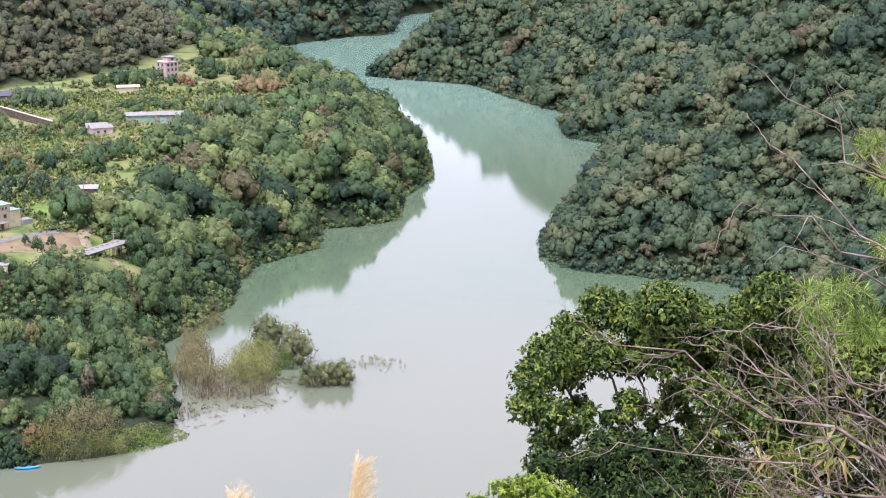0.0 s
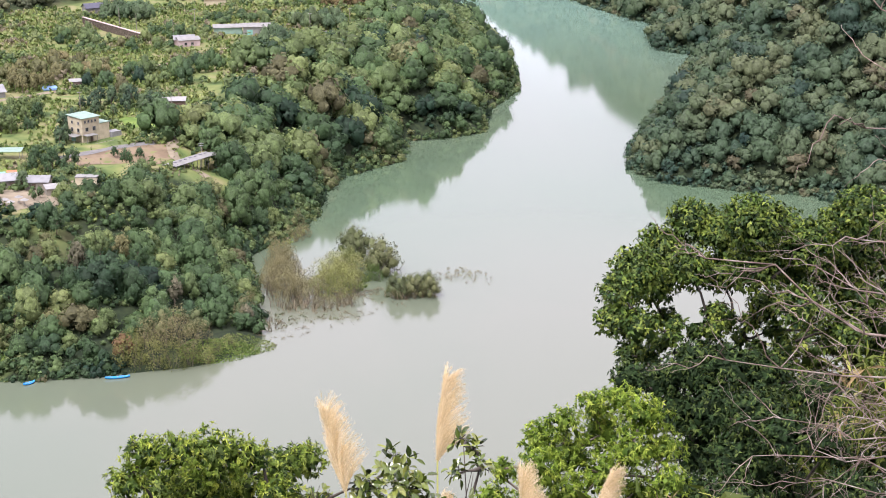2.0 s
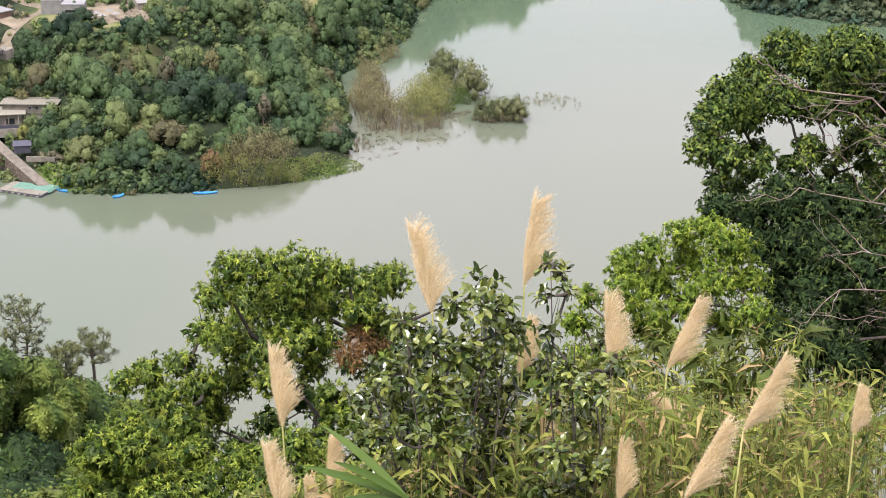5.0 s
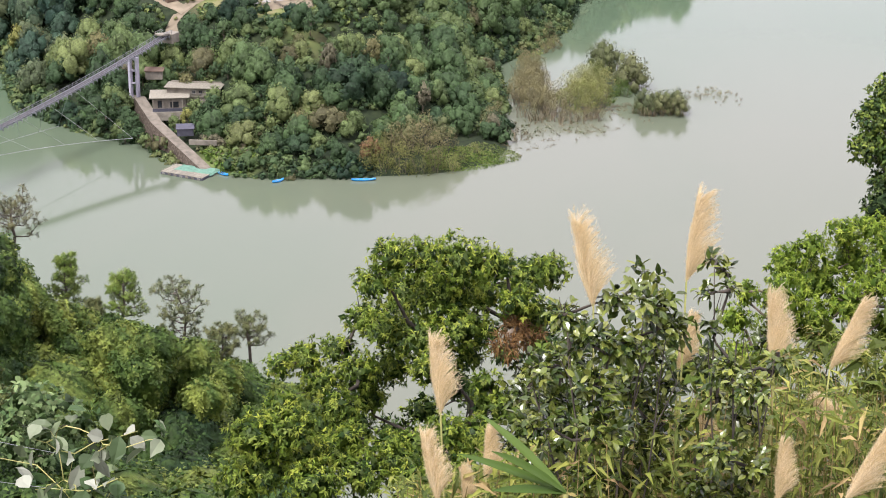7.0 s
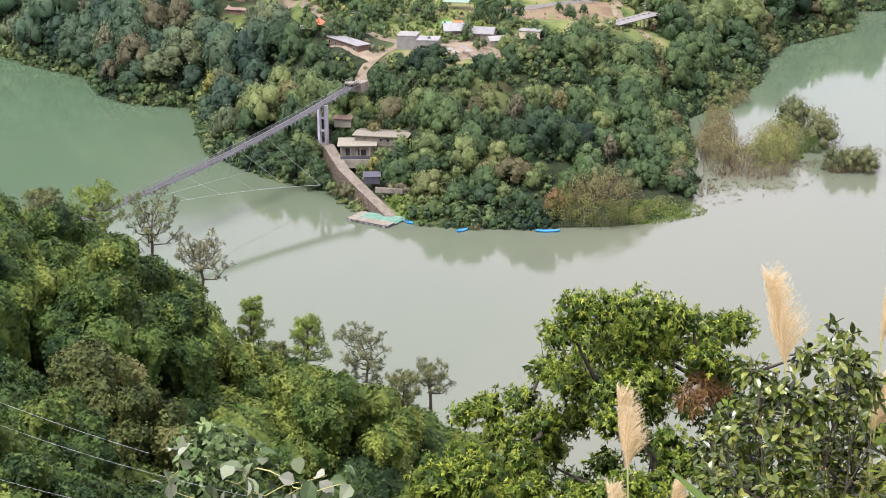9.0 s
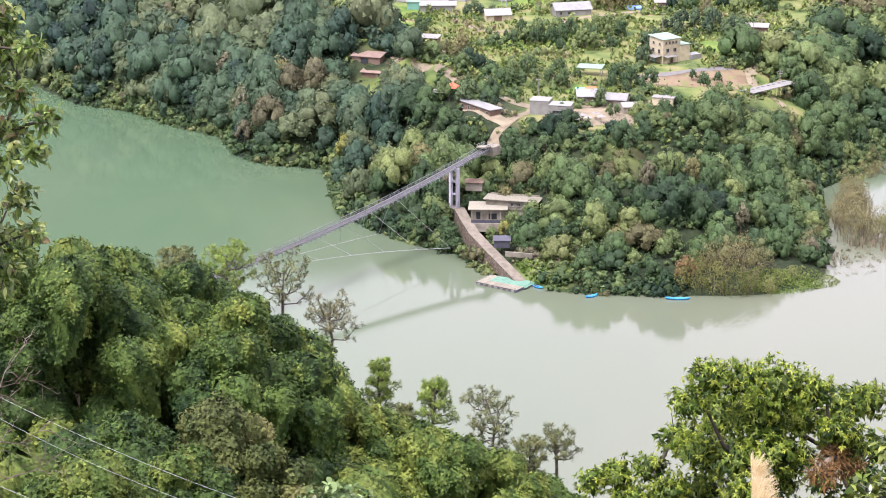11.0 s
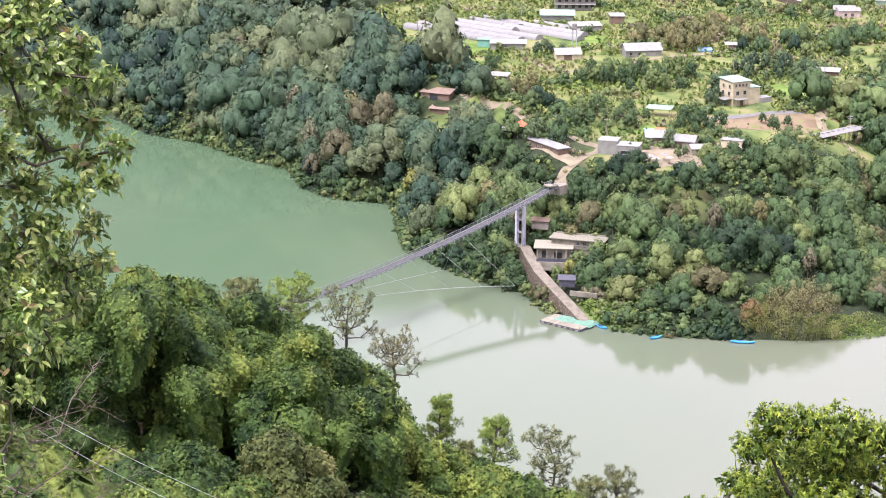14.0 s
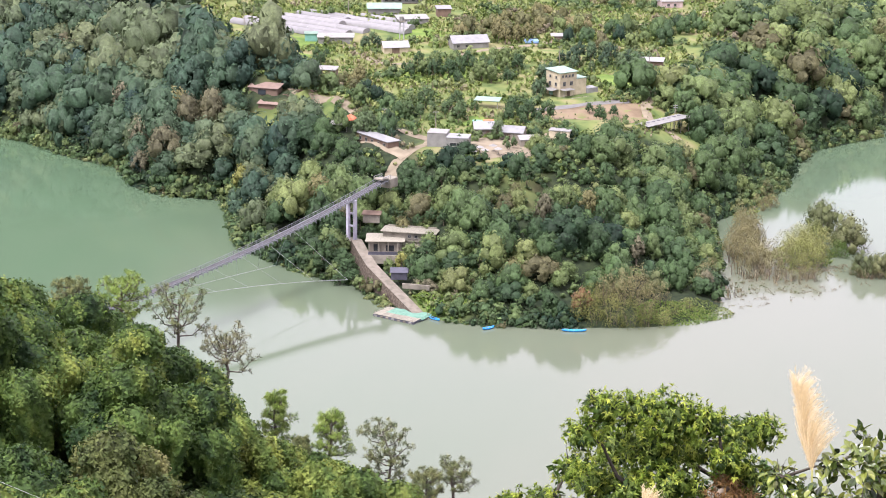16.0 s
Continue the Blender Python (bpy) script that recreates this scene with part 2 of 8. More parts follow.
def spaced(lo, hi, step, far):
    """Even steps in the middle, ever wider ones out to the horizon."""
    mid = np.arange(lo, hi + step, step)
    out = [0.0]
    s = step
    while out[-1] < far:
        s *= 1.22
        out.append(out[-1] + s)
    return np.r_[lo - np.array(out[:0:-1]), mid, mid[-1] + np.array(out[1:])]


GX, GY = spaced(-320, 330, 5, 4500), spaced(-20, 1160, 5, 4500)
GY = np.r_[GY[GY < 1162], np.arange(1168, 1760, 12), GY[GY > 1780]]
MX, MY = np.meshgrid(GX, GY)
GZ = lie(MX, MY)


def ground_z(px, py):
    """Height of the ground sheet."""
    px, py = np.asarray(px, float), np.asarray(py, float)
    i = np.clip(np.searchsorted(GX, px) - 1, 0, len(GX) - 2)
    j = np.clip(np.searchsorted(GY, py) - 1, 0, len(GY) - 2)
    u, v = (px - GX[i]) / (GX[i + 1] - GX[i]), (py - GY[j]) / (GY[j + 1] - GY[j])
    return (GZ[j, i] * (1 - u) + GZ[j, i + 1] * u) * (1 - v) + (GZ[j + 1, i] * (1 - u) + GZ[j + 1, i + 1] * u) * v


def mesh_of(name, verts, faces, mat, smooth=False, tint=None, normals=None):
    """One mesh from arrays; faces are all triangles or all quads. Leaf masses take soft normals from their billows."""
    me = bpy.data.meshes.new(name)
    verts, faces = np.asarray(verts, np.float32), np.asarray(faces, np.int32)
    k = faces.shape[1]
    if normals is not None:
        nor = np.asarray(normals, np.float32)
        nor = nor / (np.linalg.norm(nor, axis=1)[:, None] + 1e-9)
        a, b, c = verts[faces[:, 0]], verts[faces[:, 1]], verts[faces[:, 2]]
        away = (np.cross(b - a, c - a) * (nor[faces[:, 0]] + nor[faces[:, 1]] + nor[faces[:, 2]])).sum(1) < 0
        faces = np.where(away[:, None], faces[:, ::-1], faces)
        smooth = True
    me.vertices.add(len(verts))
    me.vertices.foreach_set("co", verts.ravel())
    me.loops.add(faces.size)
    me.loops.foreach_set("vertex_index", faces.ravel())
    me.polygons.add(len(faces))
    me.polygons.foreach_set("loop_start", np.arange(0, faces.size, k, dtype=np.int32))
    me.polygons.foreach_set("use_smooth", np.full(len(faces), smooth))
    if tint is not None:
        me.attributes.new("tint", "FLOAT", "POINT").data.foreach_set("value", np.asarray(tint, np.float32))
    if normals is not None:
        me.attributes.new("custom_normal", "FLOAT_VECTOR", "POINT").data.foreach_set("vector", nor.ravel())
    me.update(calc_edges=True)
    me.materials.append(mat)
    return me


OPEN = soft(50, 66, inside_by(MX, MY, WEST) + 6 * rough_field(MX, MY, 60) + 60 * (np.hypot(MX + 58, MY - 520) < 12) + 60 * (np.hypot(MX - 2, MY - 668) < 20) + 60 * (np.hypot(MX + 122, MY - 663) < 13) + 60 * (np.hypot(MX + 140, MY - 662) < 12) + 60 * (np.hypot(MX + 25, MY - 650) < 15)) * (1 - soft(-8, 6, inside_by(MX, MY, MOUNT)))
ny, nx = MX.shape
ix = np.arange(ny * nx).reshape(ny, nx)
quads = np.stack([ix[:-1, :-1], ix[:-1, 1:], ix[1:, 1:], ix[1:, :-1]], -1).reshape(-1, 4)
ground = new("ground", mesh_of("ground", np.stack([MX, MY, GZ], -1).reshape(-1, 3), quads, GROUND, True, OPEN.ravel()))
tagged(ground, "grassy river terrace and wooded valley slopes", "ground", kind="structure")
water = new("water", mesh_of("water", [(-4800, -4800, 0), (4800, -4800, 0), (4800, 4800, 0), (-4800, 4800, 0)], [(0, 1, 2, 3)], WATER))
tagged(water, "calm silty green reservoir water reflecting pale sky", "water", kind="structure")


# ---- trees: crowns of leaf tufts over a few inner lumps ----
def ico():
    g = (1 + 5 ** 0.5) / 2
    v = np.array([(-1, g, 0), (1, g, 0), (-1, -g, 0), (1, -g, 0), (0, -1, g), (0, 1, g), (0, -1, -g), (0, 1, -g), (g, 0, -1), (g, 0, 1), (-g, 0, -1), (-g, 0, 1)], float)
    f = [(0, 11, 5), (0, 5, 1), (0, 1, 7), (0, 7, 10), (0, 10, 11), (1, 5, 9), (5, 11, 4), (11, 10, 2), (10, 7, 6), (7, 1, 8),
         (3, 9, 4), (3, 4, 2), (3, 2, 6), (3, 6, 8), (3, 8, 9), (4, 9, 5), (2, 4, 11), (6, 2, 10), (8, 6, 7), (9, 8, 1)]
    return v / np.linalg.norm(v[0]), np.array(f)


ICO_V, ICO_F = ico()


def finer(v, f):
    """Each triangle of a ball split in four."""
    mids, vs, out = {}, list(v), []

    def mid(a, b):
        key = (min(a, b), max(a, b))
        if key not in mids:
            m = vs[a] + vs[b]
            mids[key] = len(vs)
            vs.append(m / np.linalg.norm(m))
        return mids[key]

    for a, b, c in f:
        ab, bc, ca = mid(a, b), mid(b, c), mid(c, a)
        out += [(a, ab, ca), (b, bc, ab), (c, ca, bc), (ab, bc, ca)]
    return np.array(vs), np.array(out)


BALL_V, BALL_F = finer(ICO_V, ICO_F)


def crown(seed, lumps, tufts, tuft=0.16, flat=0.8, core=0.72, droop=0.05, ragged=0.18, fat=1.0, billow=0.75, low=0.26, whole=0.58, fine=False):
    """A billowing crown one unit in radius, standing on z = 0: leaf sprays over a few inner lumps, as triangle arrays with normals."""
    r = np.random.default_rng(seed)
    vs, fs, ns, k = [], [], [], 0
    n = max(4, int(tufts / lumps))
    heart = np.array([0, 0, 0.35 * flat])
    for i in range(lumps):
        h = (i + 0.5) / lumps
        a = 2.4 * i + r.uniform(-0.5, 0.5)
        ring = math.sqrt(max(0.0, 1 - h * h)) * r.uniform(0.42, 0.7)
        c = np.array([ring * math.cos(a), ring * math.sin(a), flat * (low + (1.06 - low) * h + r.uniform(-ragged, ragged) * 0.6)])
        rad = r.uniform(0.30, 0.50) * fat
        s = np.array([1, 1, 0.85]) * rad
        if core > 0:
            o = (BALL_V if fine else ICO_V) @ np.array(Euler(r.uniform(0, 3, 3)).to_matrix())
            swell = r.uniform(0.82, 1.14, (len(o), 1))
            if fine:
                swell = 1 + 0.20 * (np.sin(o @ r.normal(0, 3.2, (3, 3)) + r.uniform(0, 6, 3)).sum(1, keepdims=True) / 1.7) + r.uniform(-0.10, 0.10, (len(o), 1))
                swell *= np.where(o[:, 2:] < -0.2, 1.25, 1.0)
            vs.append(c + o * s * core * swell), fs.append((BALL_F if fine else ICO_F) + k), ns.append(o * (1 - whole) + (vs[-1] - heart) * whole + r.normal(size=o.shape) * (0.35 if fine else 0.12))
            k += len(o)
        d = r.normal(size=(n, 3)) + np.array([c[0], c[1], 0.55]) * 0.9
        d /= np.linalg.norm(d, axis=1)[:, None]
        p = c + d * s * (r.uniform(0.78 if fine else 0.86 if core > 0.75 else 0.72, 1.2 if fine else 1.14, (n, 1)))
        nrm = d + r.normal(size=(n, 3)) * 0.38 + [0, 0, 0.35]
        nrm /= np.linalg.norm(nrm, axis=1)[:, None]
        t1 = np.cross(nrm, r.normal(size=(n, 3)))
        t1 /= np.linalg.norm(t1, axis=1)[:, None]
        t2 = np.cross(nrm, t1)
        sz = tuft * r.uniform(0.6, 1.35, (n, 1))
        vs.append(np.stack([p - t1 * sz - [0, 0, droop * tuft], p + t1 * sz * 0.75 - t2 * sz * 0.75, p + t1 * sz * 0.35 + t2 * sz * 0.9], 1).reshape(-1, 3))
        out = p - heart
        out /= np.linalg.norm(out, axis=1)[:, None] + 1e-9
        soft_n = (d * (1 - whole) + out * whole) * billow + nrm * (1 - billow) + r.normal(size=(n, 3)) * 0.10
        ns.append(np.repeat(soft_n, 3, 0))
        fs.append(k + 3 * np.arange(n)[:, None] + [0, 1, 2])
        k += 3 * n
    return np.concatenate(vs), np.concatenate(fs), np.concatenate(ns)


def sticks(seed, n, thick=0.014):
    """Bare upright twigs fanning from one root, one unit tall, as triangle arrays."""
    r = np.random.default_rng(seed)
    a, lean, tall = r.uniform(0, 6.283, n), r.uniform(0.25, 1.25, n), r.uniform(0.4, 1.1, n)
    out = np.stack([np.cos(a), np.sin(a), np.zeros(n)], -1)
    root = out * r.uniform(0, 0.3, (n, 1))
    knee = root + out * (lean * tall * 0.35)[:, None] + np.stack([0 * a, 0 * a, tall * 0.55], -1)
    tip = knee + out * (lean * tall * 0.45)[:, None] + r.normal(size=(n, 3)) * 0.09 + np.stack([0 * a, 0 * a, tall * 0.45], -1)
    fork = knee - out * (lean * tall * 0.25)[:, None] + r.normal(size=(n, 3)) * 0.16 + np.stack([0 * a, 0 * a, tall * 0.3], -1)
    side = np.stack([-np.sin(a), np.cos(a), np.zeros(n)], -1) * thick
    v = np.stack([root - side, root + side, knee - side * 0.8, knee + side * 0.8, tip, fork], 1).reshape(-1, 3)
    b = 6 * np.arange(n)[:, None]
    return v, np.concatenate([b + q for q in ([0, 1, 3], [0, 3, 2], [2, 3, 4], [2, 3, 5])]), np.repeat(out * 0.6 + [0, -0.3, 0.6], 6, 0)


def scatter(name, kinds, at, size, mat, label, category="trees", sink=0.1, tall=1.0):
    """Many crowns joined into one piece of woodland."""
    vs, fs, ts, ns, k = [], [], [], [], 0
    for (px, py, pz), s in zip(at, size):
        v, f, nv = kinds[rng.integers(len(kinds))]
        a = rng.uniform(0, 6.283)
        c, sn = math.cos(a), math.sin(a)
        w = np.empty_like(v)
        w[:, 0], w[:, 1] = (v[:, 0] * c - v[:, 1] * sn) * s + px, (v[:, 0] * sn + v[:, 1] * c) * s + py
        w[:, 2] = v[:, 2] * s * tall * rng.uniform(0.8, 1.4) + pz - sink * s
        nw = np.empty_like(nv)
        nw[:, 0], nw[:, 1], nw[:, 2] = nv[:, 0] * c - nv[:, 1] * sn, nv[:, 0] * sn + nv[:, 1] * c, nv[:, 2]
        vs.append(w), fs.append(f + k), ns.append(nw)
        kin = 0.5 + 0.30 * float(rough_field(np.array(px), np.array(py), 45, 2))
        ts.append(np.full(len(v), min(1.0, max(0.0, 0.48 + 1.05 * (kin - 0.5) + 0.56 * (rng.uniform(0, 1) - 0.5) + (0.35 if rng.uniform(0, 1) > 0.95 else 0)))))
        k += len(v)
    ob = new(name, mesh_of(name, np.concatenate(vs), np.concatenate(fs), mat, True, np.concatenate(ts), np.concatenate(ns)))
    return tagged(ob, label, category, kind="stuff")


def thicket(x0, x1, y0, y1, step, keep):
    """Jittered grid points on the ground where keep(x, y, z) holds, limited to what the camera sees."""
    gx, gy = np.meshgrid(np.arange(x0, x1, step), np.arange(y0, y1, step))
    px = (gx + rng.uniform(-0.45, 0.45, gx.shape) * step).ravel()
    py = (gy + rng.uniform(-0.45, 0.45, gx.shape) * step).ravel()
    az = np.degrees(np.arctan2(-px, py))
    ok = (az > -24.5) & (az < 27)
    px, py, az = px[ok], py[ok], az[ok]
    pz = ground_z(px, py)
    dip = np.degrees(np.arctan2(170 - pz, np.hypot(px, py)))
    hid = np.zeros(px.shape, bool)
    for u in np.linspace(0.12, 0.97, 40):
        hid |= ground_z(px * u, py * u) + 1.0 > 170 * (1 - u) + (pz + 8) * u
    ok = ~hid & keep(px, py, pz) & (pz > 0.3) & (dip > np.interp(az, [2.5, 6.0], [4.6, 7.8]))
    return np.stack([px[ok], py[ok], pz[ok]], -1)


HEAVY = [crown(s, 13, 560, 0.062, 1.0, core=0.78, fat=1.0, ragged=0.30, billow=0.62) for s in range(7)]
MEDIUM = [crown(20 + s, 10, 200, 0.088, 0.95, core=0.80, fat=1.02, ragged=0.28) for s in range(7)]
TUFT = [crown(50 + s, 1, 11, 0.44, 1.0, 0.0) for s in range(6)]
BUSH = [crown(56 + s, 2, 28, 0.20, core=0.72, fat=1.25) for s in range(6)]
LIGHT = [crown(40 + s, 8, 130, 0.095, 0.85, core=0.80, fat=1.0, ragged=0.28) for s in range(7)]


def d_west(px, py):
    return inside_by(px, py, WEST)


def d_mount(px, py):
    return inside_by(px, py, MOUNT)

# ---- builders ----
def part(name, me, mat, parent, label="", m=None):
    """One mesh object under a thing or a part; me is a bmesh or a mesh."""
    if isinstance(me, bmesh.types.BMesh):
        bm, me = me, bpy.data.meshes.new(name)
        bm.to_mesh(me)
        bm.free()
        me.materials.append(mat)
    elif not me.materials:
        me.materials.append(mat)
    ob = new(name, me)
    ob.parent = parent
    if m is not None:
        ob.matrix_basis = m
    return tagged(ob, label) if label else ob


def thing(name, label, category, m, group=""):
    e = new(name)
    e.empty_display_size = 0.3
    e.matrix_world = m
    return tagged(e, label, category, group)


def box(sx, sy, sz, at=(0, 0, 0), bevel=0.0, bm=None, rot=None):
    """A block standing on at, centred in x and y."""
    own = bmesh.new()
    bmesh.ops.create_cube(own, size=1)
    bmesh.ops.transform(own, matrix=Matrix.Translation((0, 0, sz / 2)) @ Matrix.Diagonal((sx, sy, sz, 1)), verts=own.verts)
    if bevel:
        bmesh.ops.bevel(own, geom=own.edges[:], offset=bevel, segments=1, affect="EDGES")
    bmesh.ops.transform(own, matrix=Matrix.Translation(at) @ (rot or Matrix()), verts=own.verts)
    if bm is None:
        return own
    me = bpy.data.meshes.new("tmp")
    own.to_mesh(me)
    own.free()
    bm.from_mesh(me)
    bpy.data.meshes.remove(me)
    return bm


def bar(a, b, r, sides=6, r2=None, bm=None):
    """A round bar from a to b, tapering to r2."""
    bm = bm or bmesh.new()
    a, b = Vector(a), Vector(b)
    q = (b - a).to_track_quat("Z", "Y").to_matrix().to_4x4()
    bmesh.ops.create_cone(bm, cap_ends=True, segments=sides, radius1=r, radius2=r if r2 is None else r2, depth=(b - a).length,
                          matrix=Matrix.Translation((a + b) / 2) @ q)
    return bm


def tube_path(pts, radii, sides=6):
    """A tapering tube along points, as arrays."""
    pts = np.asarray(pts, float)
    vs, fs = [], []
    for i, p in enumerate(pts):
        d = pts[min(i + 1, len(pts) - 1)] - pts[max(i - 1, 0)]
        d /= np.linalg.norm(d) + 1e-9
        s = np.cross(d, (0.3, 0.2, 0.93) if abs(d[2]) < 0.9 else (1, 0, 0))
        s /= np.linalg.norm(s)
        t = np.cross(d, s)
        for k in range(sides):
            a = 6.2832 * k / sides
            vs.append(p + radii[i] * (s * math.cos(a) + t * math.sin(a)))
    for i in range(len(pts) - 1):
        for k in range(sides):
            a, b = i * sides + k, i * sides + (k + 1) % sides
            fs.append((a, b, b + sides, a + sides))
    return np.array(vs), np.array(fs)


def gz(x, y):
    return float(ground_z(x, y))


# ---- materials of built things ----
def plain(name, c, rough=0.7, metal=0.0, var=0.18, scale=0.6, bump=0.15):
    d, b = [max(0, v * (1 - var)) for v in c], [min(1, v * (1 + var * 0.6)) for v in c]
    return material(name, [(0.32, d), (0.52, c), (0.72, b)], scale, rough, bump, 9.0, metal)


CREAM = plain("cream_stucco", (0.46, 0.40, 0.285))
PINK = plain("pale_pink_stucco", (0.46, 0.36, 0.35))
WHITE = plain("white_paint", (0.230, 0.225, 0.215), 0.55)
GREYROOF = plain("grey_sheet_roof", (0.235, 0.235, 0.24), 0.5)
GREENROOF = plain("pale_green_sheet_roof", (0.19, 0.27, 0.22), 0.5)
MINT = plain("mint_sheet", (0.16, 0.33, 0.28), 0.5)
RED = plain("rust_red_sheet", (0.215, 0.155, 0.130), 0.6)
ORANGE = plain("orange_red_canvas", (0.62, 0.15, 0.08), 0.7)
BROWN = plain("brown_boarding", (0.150, 0.105, 0.080), 0.8)
CONC = plain("weathered_concrete", (0.225, 0.205, 0.170), 0.9, var=0.3)
DIRT = plain("tan_dirt", (0.215, 0.180, 0.128), 0.95, var=0.28, scale=0.25, bump=0.5)
SOIL = material("bare_brown_soil", [(0.35, (0.13, 0.095, 0.060)), (0.52, (0.20, 0.150, 0.098)), (0.7, (0.15, 0.15, 0.06))], 0.12, 0.95, 0.6, 2.0, per="none", detail=8)
ASPH = plain("pale_asphalt", (0.16, 0.155, 0.15), 0.9)
STONE = material("rubble_masonry", [(0.35, (0.050, 0.040, 0.032)), (0.55, (0.105, 0.082, 0.064)), (0.7, (0.17, 0.14, 0.11))], 1.6, 0.95, 0.8, 3.0)
STEEL = plain("lilac_painted_steel", (0.225, 0.232, 0.255), 0.45, 0.0)
DECK = plain("grey_deck_grating", (0.075, 0.070, 0.078), 0.7)
DARKST = plain("dark_steel", (0.10, 0.10, 0.13), 0.5, 0.3)
WIRE = plain("galvanised_cable", (0.36, 0.37, 0.38), 0.5, 0.2)
GLASS = plain("dark_window", (0.035, 0.04, 0.045), 0.15, var=0.3)
FILM = plain("greenhouse_film", (0.205, 0.200, 0.202), 0.45, var=0.12, scale=0.3)
PLANK = plain("grey_weathered_planks", (0.225, 0.210, 0.170), 0.9, var=0.3, scale=2)
NET = plain("sea_green_netting", (0.135, 0.255, 0.195), 0.9, var=0.25, scale=1.5)
BLUE = plain("blue_boat_paint", (0.03, 0.25, 0.62), 0.4)
TARP = plain("blue_tarpaulin", (0.22, 0.36, 0.62), 0.6)
FIELD = material("young_rice_green", [(0.35, (0.075, 0.130, 0.025)), (0.55, (0.135, 0.195, 0.038)), (0.7, (0.19, 0.215, 0.060))], 0.16, 0.95, 0.5, 3.0, per="none", detail=8)
DRYGRASS = material("dry_grass", [(0.35, (0.095, 0.115, 0.038)), (0.55, (0.150, 0.155, 0.058)), (0.7, (0.21, 0.185, 0.095))], 0.2, 0.95, 0.5, 3.0, per="none", detail=8)


# ---- roads, yards and fields, laid over the terrace ----
def strip(name, pts, width, mat, label, lift=0.14, category="road"):
    p = [Vector((*q, 0)) for q in pts]
    fine = []
    for i in range(len(p) - 1):
        a, b, c, d = p[max(i - 1, 0)], p[i], p[i + 1], p[min(i + 2, len(p) - 1)]
        n = max(2, int((c - b).length / 3))
        for k in range(n):
            u = k / n
            fine.append(0.5 * (2 * b + (c - a) * u + (2 * a - 5 * b + 4 * c - d) * u * u + (3 * b - a - 3 * c + d) * u ** 3))
    fine.append(p[-1])
    vs, fs, m = [], [], 4
    for i, q in enumerate(fine):
        d = (fine[min(i + 1, len(fine) - 1)] - fine[max(i - 1, 0)]).normalized()
        s = Vector((-d.y, d.x, 0))
        w = width * (1 + 0.12 * math.sin(i * 1.7) + 0.08 * math.sin(i * 0.6))
        for k in range(m + 1):
            e = q + s * w * (k / m - 0.5)
            vs.append((e.x, e.y, gz(e.x, e.y) + lift))
    for i in range(len(fine) - 1):
        for k in range(m):
            a = i * (m + 1) + k
            fs.append((a, a + 1, a + m + 2, a + m + 1))
    return tagged(new(name, mesh_of(name, vs, fs, mat, True)), label, category, kind="structure")


def patch(name, corners, mat, label, lift=0.10, n=18, wob=0.08, category="field"):
    a, b, c, d = [Vector(q) for q in corners]
    vs, fs = [], []
    for j in range(n + 1):
        for i in range(n + 1):
            u, v = i / n, j / n
            u += wob * math.sin(7 * v + a.x) * (1 if i in (0, n) else 0.3)
            v += wob * math.sin(9 * u + a.y) * (1 if j in (0, n) else 0.3)
            q = (a * (1 - u) + b * u) * (1 - v) + (d * (1 - u) + c * u) * v
            vs.append((q.x, q.y, gz(q.x, q.y) + lift))
    for j in range(n):
        for i in range(n):
            k = j * (n + 1) + i
            fs.append((k, k + 1, k + n + 2, k + n + 1))
    return tagged(new(name, mesh_of(name, vs, fs, mat, True)), label, category, kind="structure")


strip("road", [(-82, 586), (-84, 594), (-79, 604), (-74, 616), (-85, 629), (-93, 640), (-109, 660), (-128, 676), (-140, 700)], 3.4, DIRT, "tan dirt lane through the hamlet")
strip("road", [(-76, 613), (-62, 614), (-50, 621), (-38, 632)], 5.0, DIRT, "tan dirt yard beside the hamlet", 0.18)
strip("road", [(-128, 770), (-113, 745), (-104, 737), (-90, 745), (-77, 762), (-55, 782), (-40, 800), (-10, 830), (20, 870)], 3.6, DIRT, "winding tan farm lane")
strip("road", [(-46, 666), (-30, 676), (-10, 690), (0, 705), (6, 725), (10, 748)], 4.5, ASPH, "narrow grey village road", 0.2)
strip("road", [(-3, 700), (-6, 682), (-2, 668), (6, 660)], 4.0, DIRT, "tan track by the long white shelter", 0.24)
strip("road", [(30, 905), (58, 908), (78, 920), (92, 925)], 3.5, ASPH, "narrow grey road by the meadow")
strip("road", [(-95, 617), (-88, 607), (-80, 600)], 5, DIRT, "tan dirt forecourt", 0.2)
patch("field", [(-46, 652), (-10, 657), (-5, 692), (-46, 668)], SOIL, "bare brown ploughed field with grass tufts")
patch("field", [(-56, 596), (-34, 606), (-36, 634), (-62, 622)], DIRT, "pale trodden yard in the hamlet", 0.12)
patch("field", [(-160, 732), (-128, 732), (-130, 748), (-160, 752)], FIELD, "bright green rice paddy")
patch("field", [(-170, 762), (-130, 757), (-136, 778), (-176, 792)], FIELD, "bright green rice paddy")
patch("field", [(-112, 790), (-90, 786), (-84, 806), (-104, 812)], FIELD, "green vegetable field by the sheds")
patch("field", [(-26, 712), (-6, 715), (-2, 735), (-24, 732)], FIELD, "bright green grass field")
patch("field", [(66, 896), (82, 898), (86, 914), (68, 912)], FIELD, "bright green meadow")
patch("field", [(-66, 640), (-55, 640), (-52, 652), (-66, 654)], FIELD, "green lawn behind the hamlet")
patch("field", [(-135, 690), (-112, 686), (-110, 704), (-134, 710)], DRYGRASS, "pale dry grass beside the lane")
patch("field", [(-104, 700), (-60, 712), (-60, 750), (-98, 738)], FIELD, "rank green reed meadow", 0.07)
